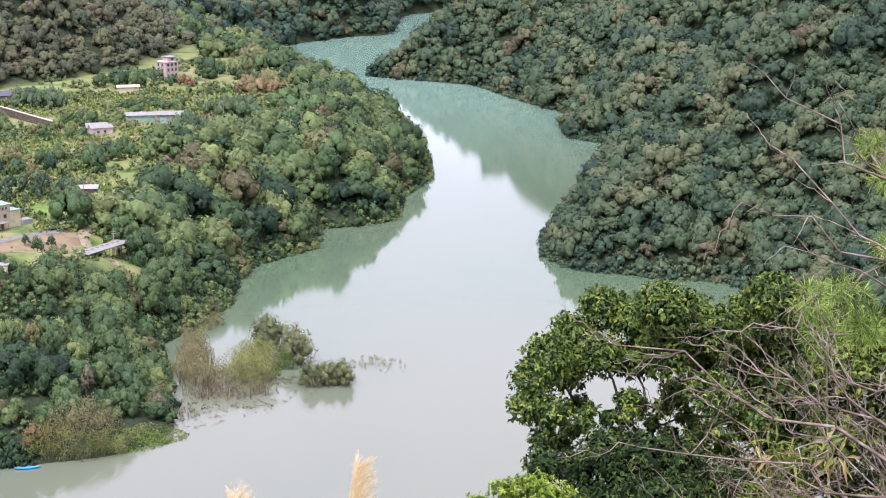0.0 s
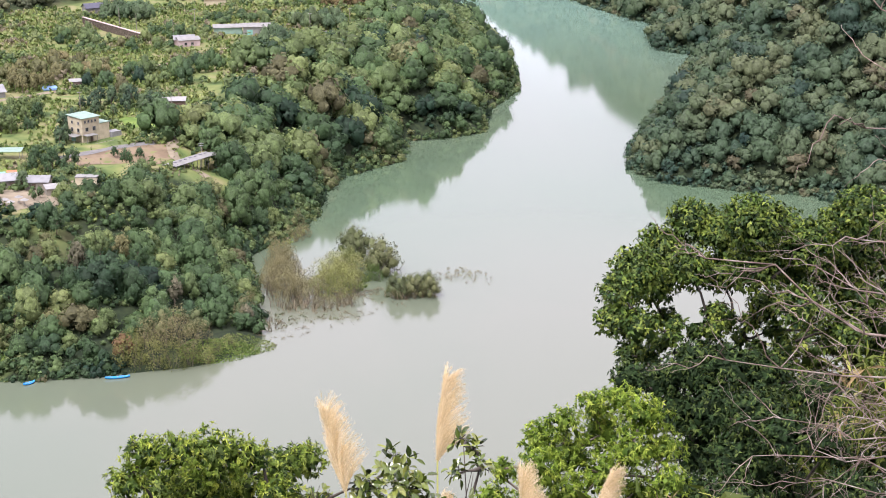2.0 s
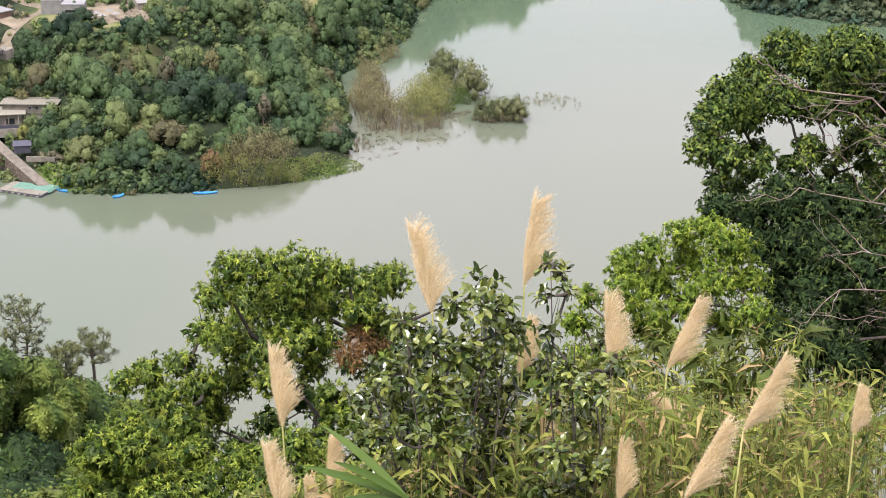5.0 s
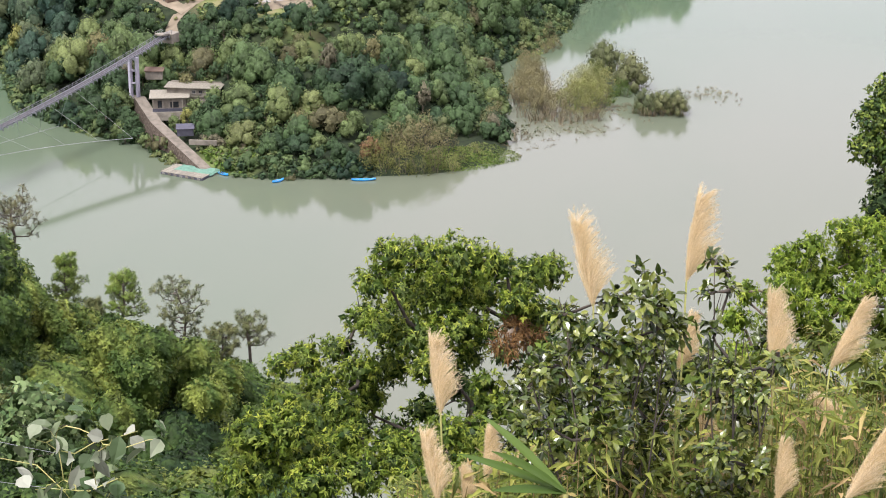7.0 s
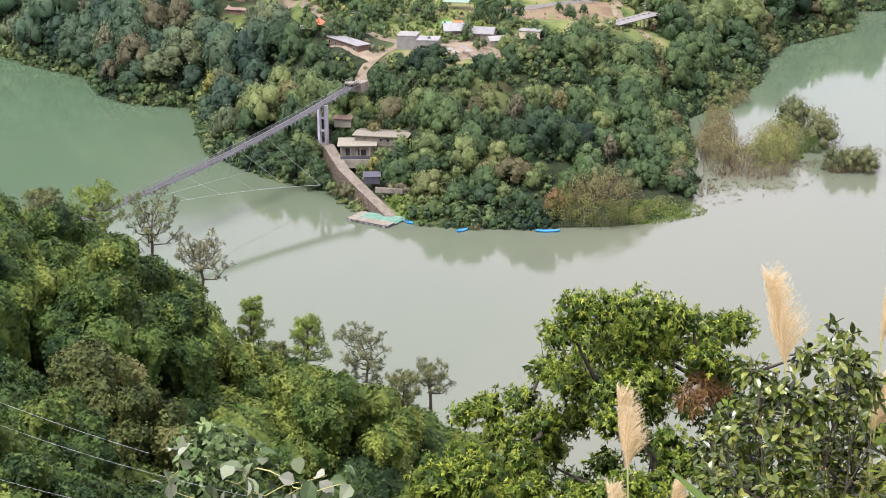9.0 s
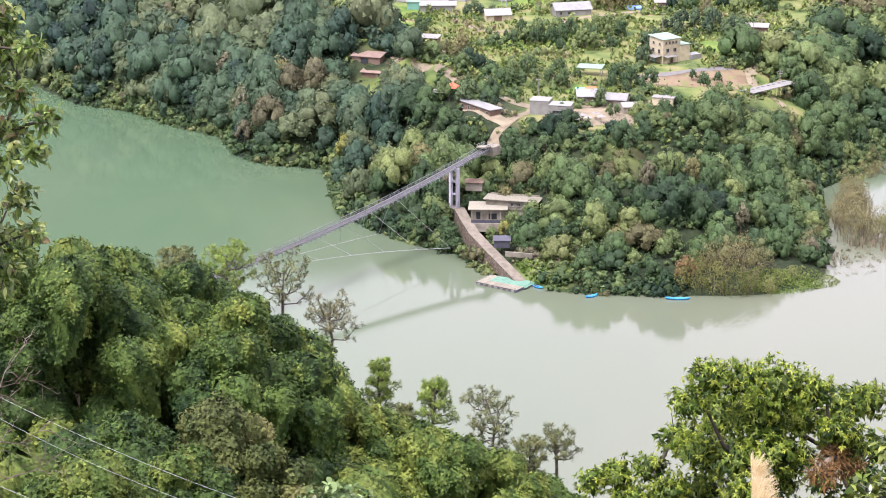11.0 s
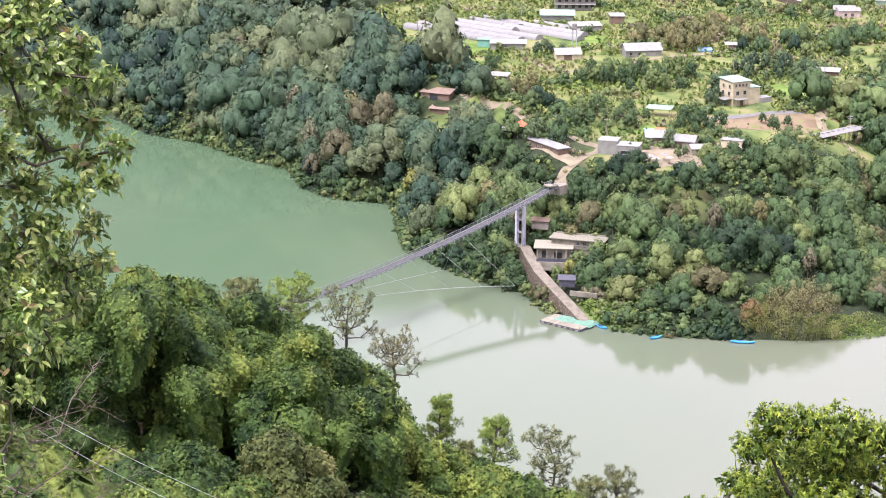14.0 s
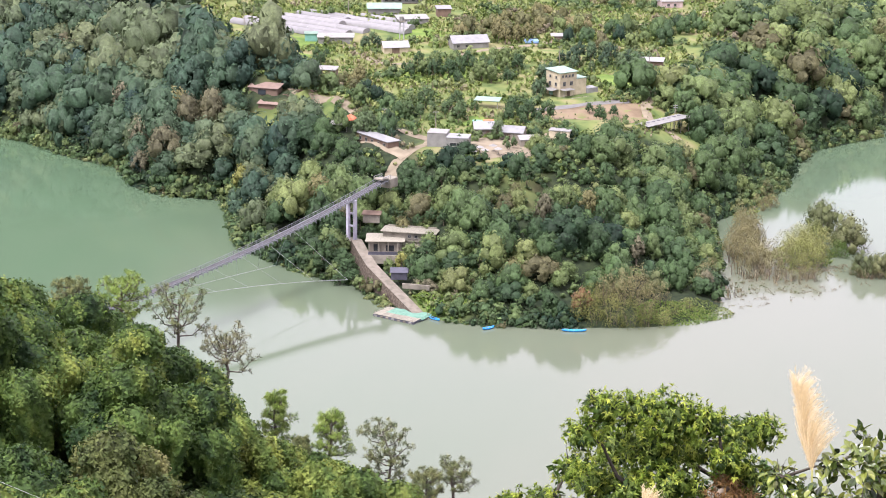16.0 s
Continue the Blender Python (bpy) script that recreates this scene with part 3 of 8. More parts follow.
patch("field", [(20, 950), (52, 955), (50, 1000), (16, 990)], DRYGRASS, "pale dry grass field")
patch("field", [(-70, 800), (-20, 800), (-5, 850), (-60, 860)], DRYGRASS, "pale dry grass field")
patch("field", [(0, 850), (30, 855), (30, 885), (0, 880)], DRYGRASS, "pale dry grass field")
patch("field", [(-40, 868), (-8, 870), (-8, 896), (-44, 896)], DRYGRASS, "pale dry grass field")

# kept clear of trees: x, y, radius; some circles only open the camera's view of buildings
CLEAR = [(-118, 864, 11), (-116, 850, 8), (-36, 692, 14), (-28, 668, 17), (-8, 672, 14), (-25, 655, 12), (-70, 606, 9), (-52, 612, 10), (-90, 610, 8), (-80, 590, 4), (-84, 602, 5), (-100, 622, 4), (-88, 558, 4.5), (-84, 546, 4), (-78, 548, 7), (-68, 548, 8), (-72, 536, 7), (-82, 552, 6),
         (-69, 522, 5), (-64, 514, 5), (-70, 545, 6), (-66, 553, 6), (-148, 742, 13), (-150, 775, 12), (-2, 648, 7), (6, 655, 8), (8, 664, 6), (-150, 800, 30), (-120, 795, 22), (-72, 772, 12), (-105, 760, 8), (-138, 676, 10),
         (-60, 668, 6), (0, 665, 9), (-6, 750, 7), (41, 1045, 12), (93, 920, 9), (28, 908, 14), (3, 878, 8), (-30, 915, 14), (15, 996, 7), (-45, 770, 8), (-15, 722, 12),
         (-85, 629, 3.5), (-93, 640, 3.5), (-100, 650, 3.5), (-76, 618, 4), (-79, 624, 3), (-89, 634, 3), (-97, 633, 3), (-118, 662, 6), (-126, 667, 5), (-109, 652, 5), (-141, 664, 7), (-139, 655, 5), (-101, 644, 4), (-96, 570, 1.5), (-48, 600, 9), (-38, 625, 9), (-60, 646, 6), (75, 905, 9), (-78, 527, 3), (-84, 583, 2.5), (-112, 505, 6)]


LANES = [(-84, 594), (-79, 602), (-75, 612), (-80, 622), (-86, 630), (-92, 638), (-100, 648), (-108, 657), (-118, 667), (-70, 613), (-60, 614), (-50, 619), (-90, 742), (-80, 756), (-68, 770), (-56, 781), (-100, 738), (-30, 676), (-18, 683), (-6, 694)]


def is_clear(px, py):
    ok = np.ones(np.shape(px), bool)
    # ovals drawn out towards the camera so the lanes stay in view
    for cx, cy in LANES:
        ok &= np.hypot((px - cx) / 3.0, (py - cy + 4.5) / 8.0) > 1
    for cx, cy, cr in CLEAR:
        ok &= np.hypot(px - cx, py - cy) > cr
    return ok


# ---- houses and sheds ----
def window(parent, w, h, m, sill=True, frame_mat=None):
    f = bmesh.new()
    for sx in (-1, 1):
        box(0.09, 0.14, h, (sx * (w / 2 - 0.045), 0, 0), 0, f)
    for z in (0, h - 0.09):
        box(w - 0.18, 0.14, 0.09, (0, 0, z), 0, f)
    box(0.05, 0.08, h - 0.18, (0, 0, 0.09), 0, f)
    o = part("window", f, frame_mat or WHITE, parent, m=m)
    part("pane", box(w - 0.16, 0.04, h - 0.16, (0, 0.03, 0.08)), GLASS, o, "dark window glass")
    if sill:
        part("sill", box(w + 0.2, 0.25, 0.08, (0, -0.06, -0.1)), CONC, o)
    return o


def building(name, label, x, y, rot, w, d, h, wall, roof, kind="flat", over=0.4, wins=(), category="house", z=None, rise=1.2, doors=()):
    """A house on its front corner: w runs along the local x, d back along y. wins: (face, along, height, width, tall)."""
    zs = [gz(x, y) if z is None else z]
    e = thing(name, label, category, pose(x, y, min(zs) - 0.3, 0, 0, rot))
    part("wall", box(w, d, h + 0.3, (w / 2, d / 2, 0), 0.04), wall, e)
    z0 = h + 0.3
    if kind == "flat":
        part("roof", box(w + 2 * over, d + 2 * over, 0.28, (w / 2, d / 2, z0), 0.05), roof, e)
    elif kind == "shed":
        bm = box(w + 2 * over, d + 2 * over, 0.16, (w / 2, d / 2, z0), 0.03)
        for v in bm.verts:
            v.co.z += rise * (v.co.y + over) / d
        part("roof", bm, roof, e)
    else:
        bm = bmesh.new()
        for s in (-1, 1):
            q = [(-over, d / 2, z0 + rise), (w + over, d / 2, z0 + rise), (w + over, d / 2 + s * (d / 2 + over), z0 - rise * over / d * 2), (-over, d / 2 + s * (d / 2 + over), z0 - rise * over / d * 2)]
            lo = [bm.verts.new(p) for p in q]
            hi = [bm.verts.new((p[0], p[1], p[2] + 0.14)) for p in q]
            for k in range(4):
                bm.faces.new((lo[k], lo[(k + 1) % 4], hi[(k + 1) % 4], hi[k]))
            bm.faces.new(lo), bm.faces.new(hi)
        bmesh.ops.recalc_face_normals(bm, faces=bm.faces)
        part("roof", bm, roof, e)
        for gx in (0.0, w):
            g = bmesh.new()
            t = [g.verts.new((gx + o, yy, zz)) for o in (-0.05 if gx else 0, 0.0 if gx else 0.05) for yy, zz in ((0, z0), (d, z0), (d / 2, z0 + rise - 0.02))]
            g.faces.new(t[:3]), g.faces.new(t[3:])
            for k in range(3):
                g.faces.new((t[k], t[(k + 1) % 3], t[3 + (k + 1) % 3], t[3 + k]))
            bmesh.ops.recalc_face_normals(g, faces=g.faces)
            part("gable", g, wall, e)
    for face, along, zz, ww, hh in wins:
        m = pose(along, -0.05, zz + 0.3) if face == "front" else pose(-0.05, along, zz + 0.3, 0, 0, -90)
        window(e, ww, hh, m)
    for face, along, ww, hh, mat in doors:
        m = pose(along, -0.06, 0.3) if face == "front" else pose(-0.06, along, 0.3, 0, 0, -90)
        part("door", box(ww, 0.1, hh, (0, 0, 0), 0.02), mat, e, m=m)
    return e


# the cream three-storey house
h = building("house", "cream three-storey house with a pale green flat roof", -36.9, 690.0, 41, 7.6, 8.0, 8.6, CREAM, GREENROOF, "shed", 0.45, rise=0.5,
             wins=[("front", 1.3, 6.9, 0.8, 0.9), ("front", 2.8, 6.9, 0.8, 0.9), ("front", 4.3, 6.9, 0.8, 0.9), ("front", 5.8, 6.9, 0.8, 0.9), ("front", 2.0, 3.9, 1.3, 1.4), ("front", 5.2, 3.9, 1.3, 1.4),
                   ("side", 2.0, 6.4, 1.0, 1.0), ("side", 5.5, 6.4, 1.0, 1.0), ("side", 2.2, 3.6, 1.2, 1.4), ("side", 5.6, 3.6, 1.2, 1.4)], doors=[("front", 4.0, 1.2, 2.2, BROWN)])
part("annex", box(4.6, 6.4, 6.2, (9.9, 3.4, 0), 0.05), CREAM, h)
part("annex_roof", box(5.2, 7.0, 0.2, (9.9, 3.4, 6.2), 0.04), GREENROOF, h, "pale green sheet roof")
part("porch", box(5.0, 2.6, 0.16, (2.4, -1.35, 3.0), 0.03, rot=Matrix.Rotation(radians(4), 4, "X")), WHITE, h, "white lean-to porch roof")
for px in (0.2, 4.6):
    part("post", bar((px, -2.4, 0), (px, -2.4, 3.0), 0.07), WHITE, h)
part("carport", box(3.2, 7.5, 0.14, (-1.7, 4.2, 2.9), 0.03, rot=Matrix.Rotation(radians(-5), 4, "Y")), WHITE, h, "white carport roof")
part("shutter", box(0.1, 2.2, 2.3, (-0.08, 5.0, 0.3)), MINT, h, "green roller shutter")
for py in (1.0, 7.4):
    part("post", bar((-3.1, py, 0), (-3.1, py, 2.9), 0.07), WHITE, h)
part("garden_wall", box(15.5, 0.3, 1.1, (9.5, -4.6, -0.6), 0.04), CONC, h, "low dark concrete garden wall")
part("lean_to", box(4.6, 3.8, 2.4, (14.6, 1.2, 0), 0.05), GREYROOF, h)

building("house", "pale pink four-storey house with stepped roof terraces", 36.4, 1041, 35, 8.5, 8.5, 8.6, PINK, PINK, "flat", 0.3,
         [("front", a, z, 1.3, 1.5) for a in (1.8, 4.4, 6.8) for z in (1.0, 4.0, 6.6)] + [("side", a, z, 1.3, 1.5) for a in (2.5, 6.0) for z in (1.0, 4.0, 6.6)])
building("house", "small pink roof pavilion on the four-storey house", 38.2, 1043.5, 35, 5.0, 5.0, 2.2, PINK, WHITE, "flat", 0.5, z=gz(36.4, 1041) + 8.9, wins=[("front", 2.5, 0.7, 1.4, 1.1)])
building("house", "low white house with a grey sheet gable roof", -83.5, 768.0, 22, 14.5, 8.0, 2.9, WHITE, GREYROOF, "gable", 0.5, [("front", 2.0, 0.9, 1.2, 1.2), ("front", 5.5, 0.9, 1.2, 1.2)], rise=2.2, doors=[("front", 10.5, 3.2, 2.3, WHITE)])
building("shed", "open farm shed with grey gable roof", -109.5, 757.0, 18, 9.5, 7.0, 2.6, CREAM, GREYROOF, "gable", 0.6, rise=1.7, category="shed", doors=[("front", 4.5, 3.0, 2.2, BROWN)])
building("shed", "pale long shed beside the greenhouses", -138.5, 772.0, 8, 14, 5.0, 2.6, WHITE, WHITE, "shed", 0.5, category="shed", rise=0.7)
building("shed", "small mint-green shed beside the paddies", -144.5, 775.0, 8, 5.0, 5.0, 3.0, MINT, GREENROOF, "flat", 0.3, category="shed")
building("shed", "pale green hall behind the greenhouses", -128, 836, 10, 14, 8, 3.4, WHITE, GREENROOF, "gable", 0.6, rise=1.6, category="shed")
building("shed", "small brown shed behind the greenhouses", -98, 836, 15, 6, 5, 3.5, BROWN, GREYROOF, "shed", 0.4, category="shed", rise=0.6)
building("shed", "long white shed roof behind the greenhouses", -112, 815, 20, 13, 6, 2.4, WHITE, WHITE, "shed", 0.4, category="shed", rise=0.8)
building("shed", "long low shed with rust-red sheet roof", -147, 679, -12, 11, 4.5, 2.4, BROWN, RED, "shed", 0.5, category="shed", rise=0.9, doors=[("front", 5, 3, 1.9, GLASS)])
building("shed", "low open shed with rust-red sheet roof", -142.5, 673.5, -12, 10, 4.0, 2.1, BROWN, RED, "shed", 0.5, category="shed", rise=0.8)
building("shed", "small grey-roofed hut in the reeds", -128.5, 713, -6, 7, 4.0, 2.0, BROWN, WHITE, "shed", 0.4, category="shed", rise=0.6)
building("shed", "brown boarded bunkhouse with flat grey roof", -99.0, 618.5, -48, 19.0, 4.2, 3.0, BROWN, GREYROOF, "flat", 0.5, [("front", a, 1.0, 1.3, 1.3) for a in (3, 6.5, 10, 13.5, 17)], category="house")
building("house", "white box-shaped kiosk with flat roof", -74.3, 608.6, -4, 6.2, 6.0, 4.4, WHITE, WHITE, "flat", 0.1, [("side", 3.0, 1.4, 1.6, 1.4)], category="house")
building("house", "white box-shaped kiosk with a dark roof terrace", -68.0, 606.6, -4, 7.0, 6.0, 3.6, WHITE, GREYROOF, "flat", 0.1, [("front", 3.4, 1.0, 4.5, 1.2)], category="house")
building("house", "low grey-roofed farmhouse in the hamlet", -60.5, 625.0, 12, 8.0, 6.5, 2.8, CONC, GREYROOF, "gable", 0.5, rise=1.6, doors=[("front", 4, 1.2, 2.0, BROWN)])
building("house", "low pale-roofed farmhouse in the hamlet", -52.5, 624.0, -8, 7.5, 6.5, 2.6, CONC, GREYROOF, "gable", 0.5, rise=1.4, doors=[("front", 3, 1.2, 2.0, BROWN)])
building("shed", "small cream shed in the hamlet", -37.0, 632.0, -10, 7.0, 4.0, 2.4, CREAM, WHITE, "flat", 0.2, category="shed")
building("shed", "pale roofed store by the yard", -45.0, 616.0, 15, 6.5, 4.0, 2.2, CONC, WHITE, "shed", 0.3, category="shed", rise=0.6)
building("shed", "small dark shed with white roof by the field", -9.5, 747.0, -4, 8.5, 5.0, 2.6, BROWN, WHITE, "shed", 0.5, category="shed", rise=0.5)
building("shed", "small lilac-grey house with pale roof", -2.5, 876, 14, 9.5, 6.5, 3.2, PINK, WHITE, "gable", 0.4, rise=1.0, category="house", wins=[("front", 3, 1, 1.2, 1.1), ("front", 6, 1, 1.2, 1.1)])
building("shed", "long white hall with flat sheet roofs", 13.5, 906, 0, 13, 7.0, 3.2, GREENROOF, WHITE, "gable", 0.5, rise=1.0, category="shed")
building("shed", "long white hall with pale sheet roof", 26.8, 903.5, -5, 12, 7.0, 3.8, WHITE, WHITE, "gable", 0.5, rise=1.2, category="shed", doors=[("front", 3, 2.5, 2.4, MINT)])
building("house", "small pinkish house by the river slope", 91.0, 914, 30, 7.5, 6.5, 4.2, PINK, PINK, "flat", 0.4, [("front", 2, 1.4, 1.2, 1.4), ("front", 5, 1.4, 1.2, 1.4)])
building("shed", "long tan-roofed shed in the meadow", 10.5, 994, 2, 11, 5, 3.2, CREAM, CREAM, "gable", 0.4, rise=0.8, category="shed")
building("shed", "small grey roofed house beyond the fields", -4.5, 880.5, 6, 9, 6, 3.0, PINK, GREYROOF, "gable", 0.5, rise=1.4, category="house")
building("shed", "small red-brown hut by the lane", -46, 793, 10, 6, 4, 2.2, RED, WHITE, "shed", 0.4, category="shed", rise=0.4)
h = building("house", "white two-storey house with a red sheet roof and verandas", -127.0, 870.0, 12, 18.0, 8.0, 5.4, WHITE, RED, "gable", 0.9, [("front", a, z, 1.5, 1.4) for a in (2, 5, 8, 11, 14, 16.5) for z in (0.9, 3.6)], rise=1.6)
part("balcony", box(18.0, 1.6, 0.18, (9.0, -0.8, 2.9), 0.02), WHITE, h, "white balcony slab")
part("retaining_wall", box(22.0, 0.6, 3.4, (9.0, -3.4, -2.4), 0.05), STONE, h, "dark stone retaining wall")
building("house", "dark roofed house at the wood's edge", -47, 975, 20, 9, 7, 3.5, WHITE, DARKST, "gable", 0.5, rise=1.8)

# the flat-roofed riverside house with its veranda
h = building("house", "concrete riverside house with flat roof and open veranda", -84.0, 549.0, 6, 9.6, 7.0, 2.9, CONC, PLANK, "flat", 1.0, z=7.8, doors=[("front", 2.0, 1.2, 2.1, GLASS), ("front", 6.2, 2.4, 1.7, GLASS)])
part("terrace", box(9.5, 3.2, 2.6, (4.3, -1.9, -2.6), 0.05), CONC, h)
part("rail", box(8.6, 0.12, 0.9, (4.3, -3.3, 0.05)), DARKST, h, "dark veranda railing")
for k in range(4):
    part("post", box(0.3, 0.3, 3.2, (0.1 + 2.8 * k, -0.7, 0.0)), CONC, h)
h = building("house", "long concrete house with pale flat roof", -80.5, 553.8, -6, 15.5, 5.0, 2.4, CONC, PLANK, "flat", 0.7, z=10.2, wins=[("front", a, 0.8, 1.0, 1.0) for a in (8, 10, 12, 14)])
part("foundation", box(15.1, 4.6, 4.0, (7.75, 2.6, -4.0)), CONC, h)
part("parapet", box(15.0, 0.25, 0.4, (7.7, 5.2, 2.98)), CONC, h)
building("shed", "dark open shed with slate roof below the house", -74.8, 530.5, 6, 4.6, 3.2, 1.8, DARKST, DARKST, "shed", 0.3, z=5.2, category="shed", rise=0.4)
building("shed", "small brown-roofed hut behind the pier", -88.0, 563.5, 0, 5.0, 3.0, 2.2, CONC, BROWN, "shed", 0.4, z=12.5, category="shed", rise=0.3)
for x0, y0, l, z in ((-71.0, 526.6, 8.0, 5.0), (-69.5, 534.0, 8.0, 7.6)):
    t = new("garden_wall")
    t.matrix_world = pose(x0, y0, z - 1.2, 0, 0, -8)
    tagged(t, "low stepped stone garden wall on the slope", "wall")
    part("masonry", box(l, 0.5, 1.5, (l / 2, 0, 0), 0.06), CONC, t)

# long white shelter on posts
h = thing("shelter", "long white-roofed shelter on posts", "shelter", pose(-7.0, 656.5, 20.6, 0, 0, 52))
part("roof", box(24, 6.0, 0.22, (12, 0, 3.4), 0.04), WHITE, h)
for k in range(6):
    for s in (-2.3, 2.3):
        part("post", bar((1 + 4.4 * k, s, -1.5), (1 + 4.4 * k, s, 3.4), 0.1), WHITE, h)
for k in range(8):
    part("rooflight", box(1.0, 0.8, 0.12, (2 + 2.8 * k, 1.1, 3.62), 0.02), DARKST, h)
# open pavilion with mint roof
h = thing("pavilion", "open pavilion with a mint-green sheet roof", "pavilion", pose(-60.5, 668, gz(-60.5, 668), 0, 0, -6))
part("roof", box(9.0, 5.5, 0.2, (0, 0, 2.9), 0.05, rot=Matrix.Rotation(radians(4), 4, "X")), GREENROOF, h)
for sx in (-3.9, 3.9):
    for sy in (-2.2, 2.2):
        part("post", bar((sx, sy, -0.3), (sx, sy, 2.95), 0.1), WHITE, h)
h = thing("market_stall", "small stall with mint and red awnings", "stall", pose(-59.5, 640, gz(-59.5, 640), 0, 0, 5))
part("awning", box(3.4, 2.4, 0.12, (-1.8, 0, 2.4), 0.03), MINT, h)
part("awning", box(3.2, 2.4, 0.12, (1.9, 0.3, 2.6), 0.03), ORANGE, h, "orange-red awning")
for sx in (-3.2, -0.4, 0.5, 3.2):
    part("post", bar((sx, -1.0, -0.2), (sx, -1.0, 2.5), 0.06), WHITE, h)
h = thing("canopy", "orange-red canvas canopy beside the bunkhouse", "canopy", pose(-102.5, 630, gz(-102.5, 630), 0, 0, 20))
bm = bmesh.new()
bmesh.ops.create_cone(bm, cap_ends=True, segments=4, radius1=3.4, radius2=0.2, depth=1.6, matrix=Matrix.Translation((0, 0, 3.4)) @ Matrix.Rotation(radians(45), 4, "Z"))
part("canvas", bm, ORANGE, h)
for sx in (-2.2, 2.2):
    for sy in (-2.2, 2.2):
        part("post", bar((sx, sy, -0.2), (sx, sy, 2.7), 0.06), WHITE, h)
h = thing("canopy", "white party tent beside the bunkhouse", "canopy", pose(-105.3, 624.5, gz(-105.3, 624.5), 0, 0, 10))
bm = bmesh.new()
bmesh.ops.create_cone(bm, cap_ends=True, segments=4, radius1=3.8, radius2=0.5, depth=1.0, matrix=Matrix.Translation((0, 0, 3.0)) @ Matrix.Rotation(radians(45), 4, "Z"))
part("canvas", bm, WHITE, h)
for sx in (-2.4, 2.4):
    part("post", bar((sx, -2.4, -0.3), (sx, -2.4, 2.6), 0.06), WHITE, h)


def parasol(x, y, r):
    e = thing("parasol", "round white parasol on a yard table", "parasol", pose(x, y, gz(x, y)), "parasols in the yard")
    part("pole", bar((0, 0, -0.2), (0, 0, 2.6), 0.05), WIRE, e)
    bm = bmesh.new()
    bmesh.ops.create_cone(bm, cap_ends=True, segments=10, radius1=r, radius2=0.05, depth=0.6, matrix=Matrix.Translation((0, 0, 2.5)))
    part("canopy", bm, WHITE, e)
    part("table", box(0.9, 0.9, 0.06, (0, 0, 0.72)), PLANK, e)
    return e


for x, y, r in ((-60.5, 602, 1.4), (-57.0, 603.5, 1.5), (-55, 600.5, 1.4), (-51, 603, 1.4), (-58.5, 598.5, 1.3), (-53, 606.5, 1.4)):
    parasol(x, y, r)


def heap(x, y, n, mat, label, name="wood_pile"):
    e = thing(name, label, "pile", pose(x, y, gz(x, y), 0, 0, rng.uniform(0, 90)))
    for k in range(n):
        a = rng.uniform(-2.5, 2.5), rng.uniform(-1.2, 1.2), rng.uniform(0.1, 0.9)
        b = a[0] + rng.uniform(-1.6, 1.6), a[1] + rng.uniform(-1, 1), a[2] + rng.uniform(-0.1, 0.3)
        part("log", bar(a, b, rng.uniform(0.1, 0.2), 6), mat, e)
    return e


for x, y in ((-131, 674), (-126.5, 672.5), (-122.5, 671), (-134, 671)):
    heap(x, y, 14, BROWN, "heap of brown scrap timber")
heap(-42, 640, 16, RED, "stack of reddish timber at the field edge")

# greenhouses: long arched tunnels of pale film
def tunnel(x, y, rot, length, w=5.2, h=2.2):
    e = thing("greenhouse", "long arched greenhouse tunnel of pale plastic film", "greenhouse", pose(x, y, gz(x, y) - 0.5, 0, 0, rot), "greenhouses on the terrace")
    n, segs, vs, fs = int(length / 3), 9, [], []
    for i in range(n + 1):
        for k in range(segs + 1):
            a = math.pi * k / segs
            r = 1 + (0.012 if i % 2 else -0.012)
            vs.append((length * i / n, -w / 2 * math.cos(a) * r, (h * math.sin(a) ** 0.8) * r + 0.5))
    for i in range(n):
        for k in range(segs):
            a = i * (segs + 1) + k
            fs.append((a, a + segs + 1, a + segs + 2, a + 1))
    part("film", mesh_of("film", vs, fs, FILM, True), FILM, e)
    for i in (0, n):
        bm = bmesh.new()
        ring = [bm.verts.new(vs[i * (segs + 1) + k]) for k in range(segs + 1)]
        bm.faces.new(ring)
        part("end_wall", bm, FILM, e)
    for i in range(0, n + 1, 3):
        v, f = tube_path([np.array(vs[i * (segs + 1) + k]) * [1, 1.01, 1.01] for k in range(segs + 1)], [0.05] * (segs + 1), 4)
        part("hoop", mesh_of("hoop", v, f, WIRE), WIRE, e)
    return e


for k in range(6):
    tunnel(-182 + 4.4 * k + (6 if k > 1 else 0), 813 + 5.2 * k, -31, 62 - 5 * k if k < 3 else 44 - 4 * k, 5.0, 2.1)
for k in range(3):
    tunnel(-141 + 5.5 * k, 822 + 4.8 * k, -33, 42 - 6 * k, 5.0, 2.1)
h = thing("water_tower", "white water tank on a tall steel frame", "water tower", pose(-107, 789, gz(-107, 789)))
for sx in (-0.9, 0.9):
    for sy in (-0.9, 0.9):
        part("leg", bar((sx, sy, -0.3), (sx * 0.8, sy * 0.8, 7.4), 0.13), WIRE, h)
part("platform", box(2.6, 2.6, 0.15, (0, 0, 7.4)), CONC, h)
bm = bar((0, 0, 7.55), (0, 0, 9.1), 1.0, 12)
bar((0, 0, 9.1), (0, 0, 9.7), 1.15, 12, 0.15, bm)
part("tank", bm, WHITE, h)
h = thing("tarpaulin", "blue tarpaulin over stacked goods", "tarpaulin", pose(-54, 788.5, gz(-54, 788.5), 0, 0, 10))
part("cover", box(6, 4, 1.6, (0, 0, -0.1), 0.5), TARP, h)
h = thing("long_wall", "long dark retaining wall with a pale coping", "wall", pose(-47, 938, 0, 0, 0, math.degrees(math.atan2(-40, 29))))
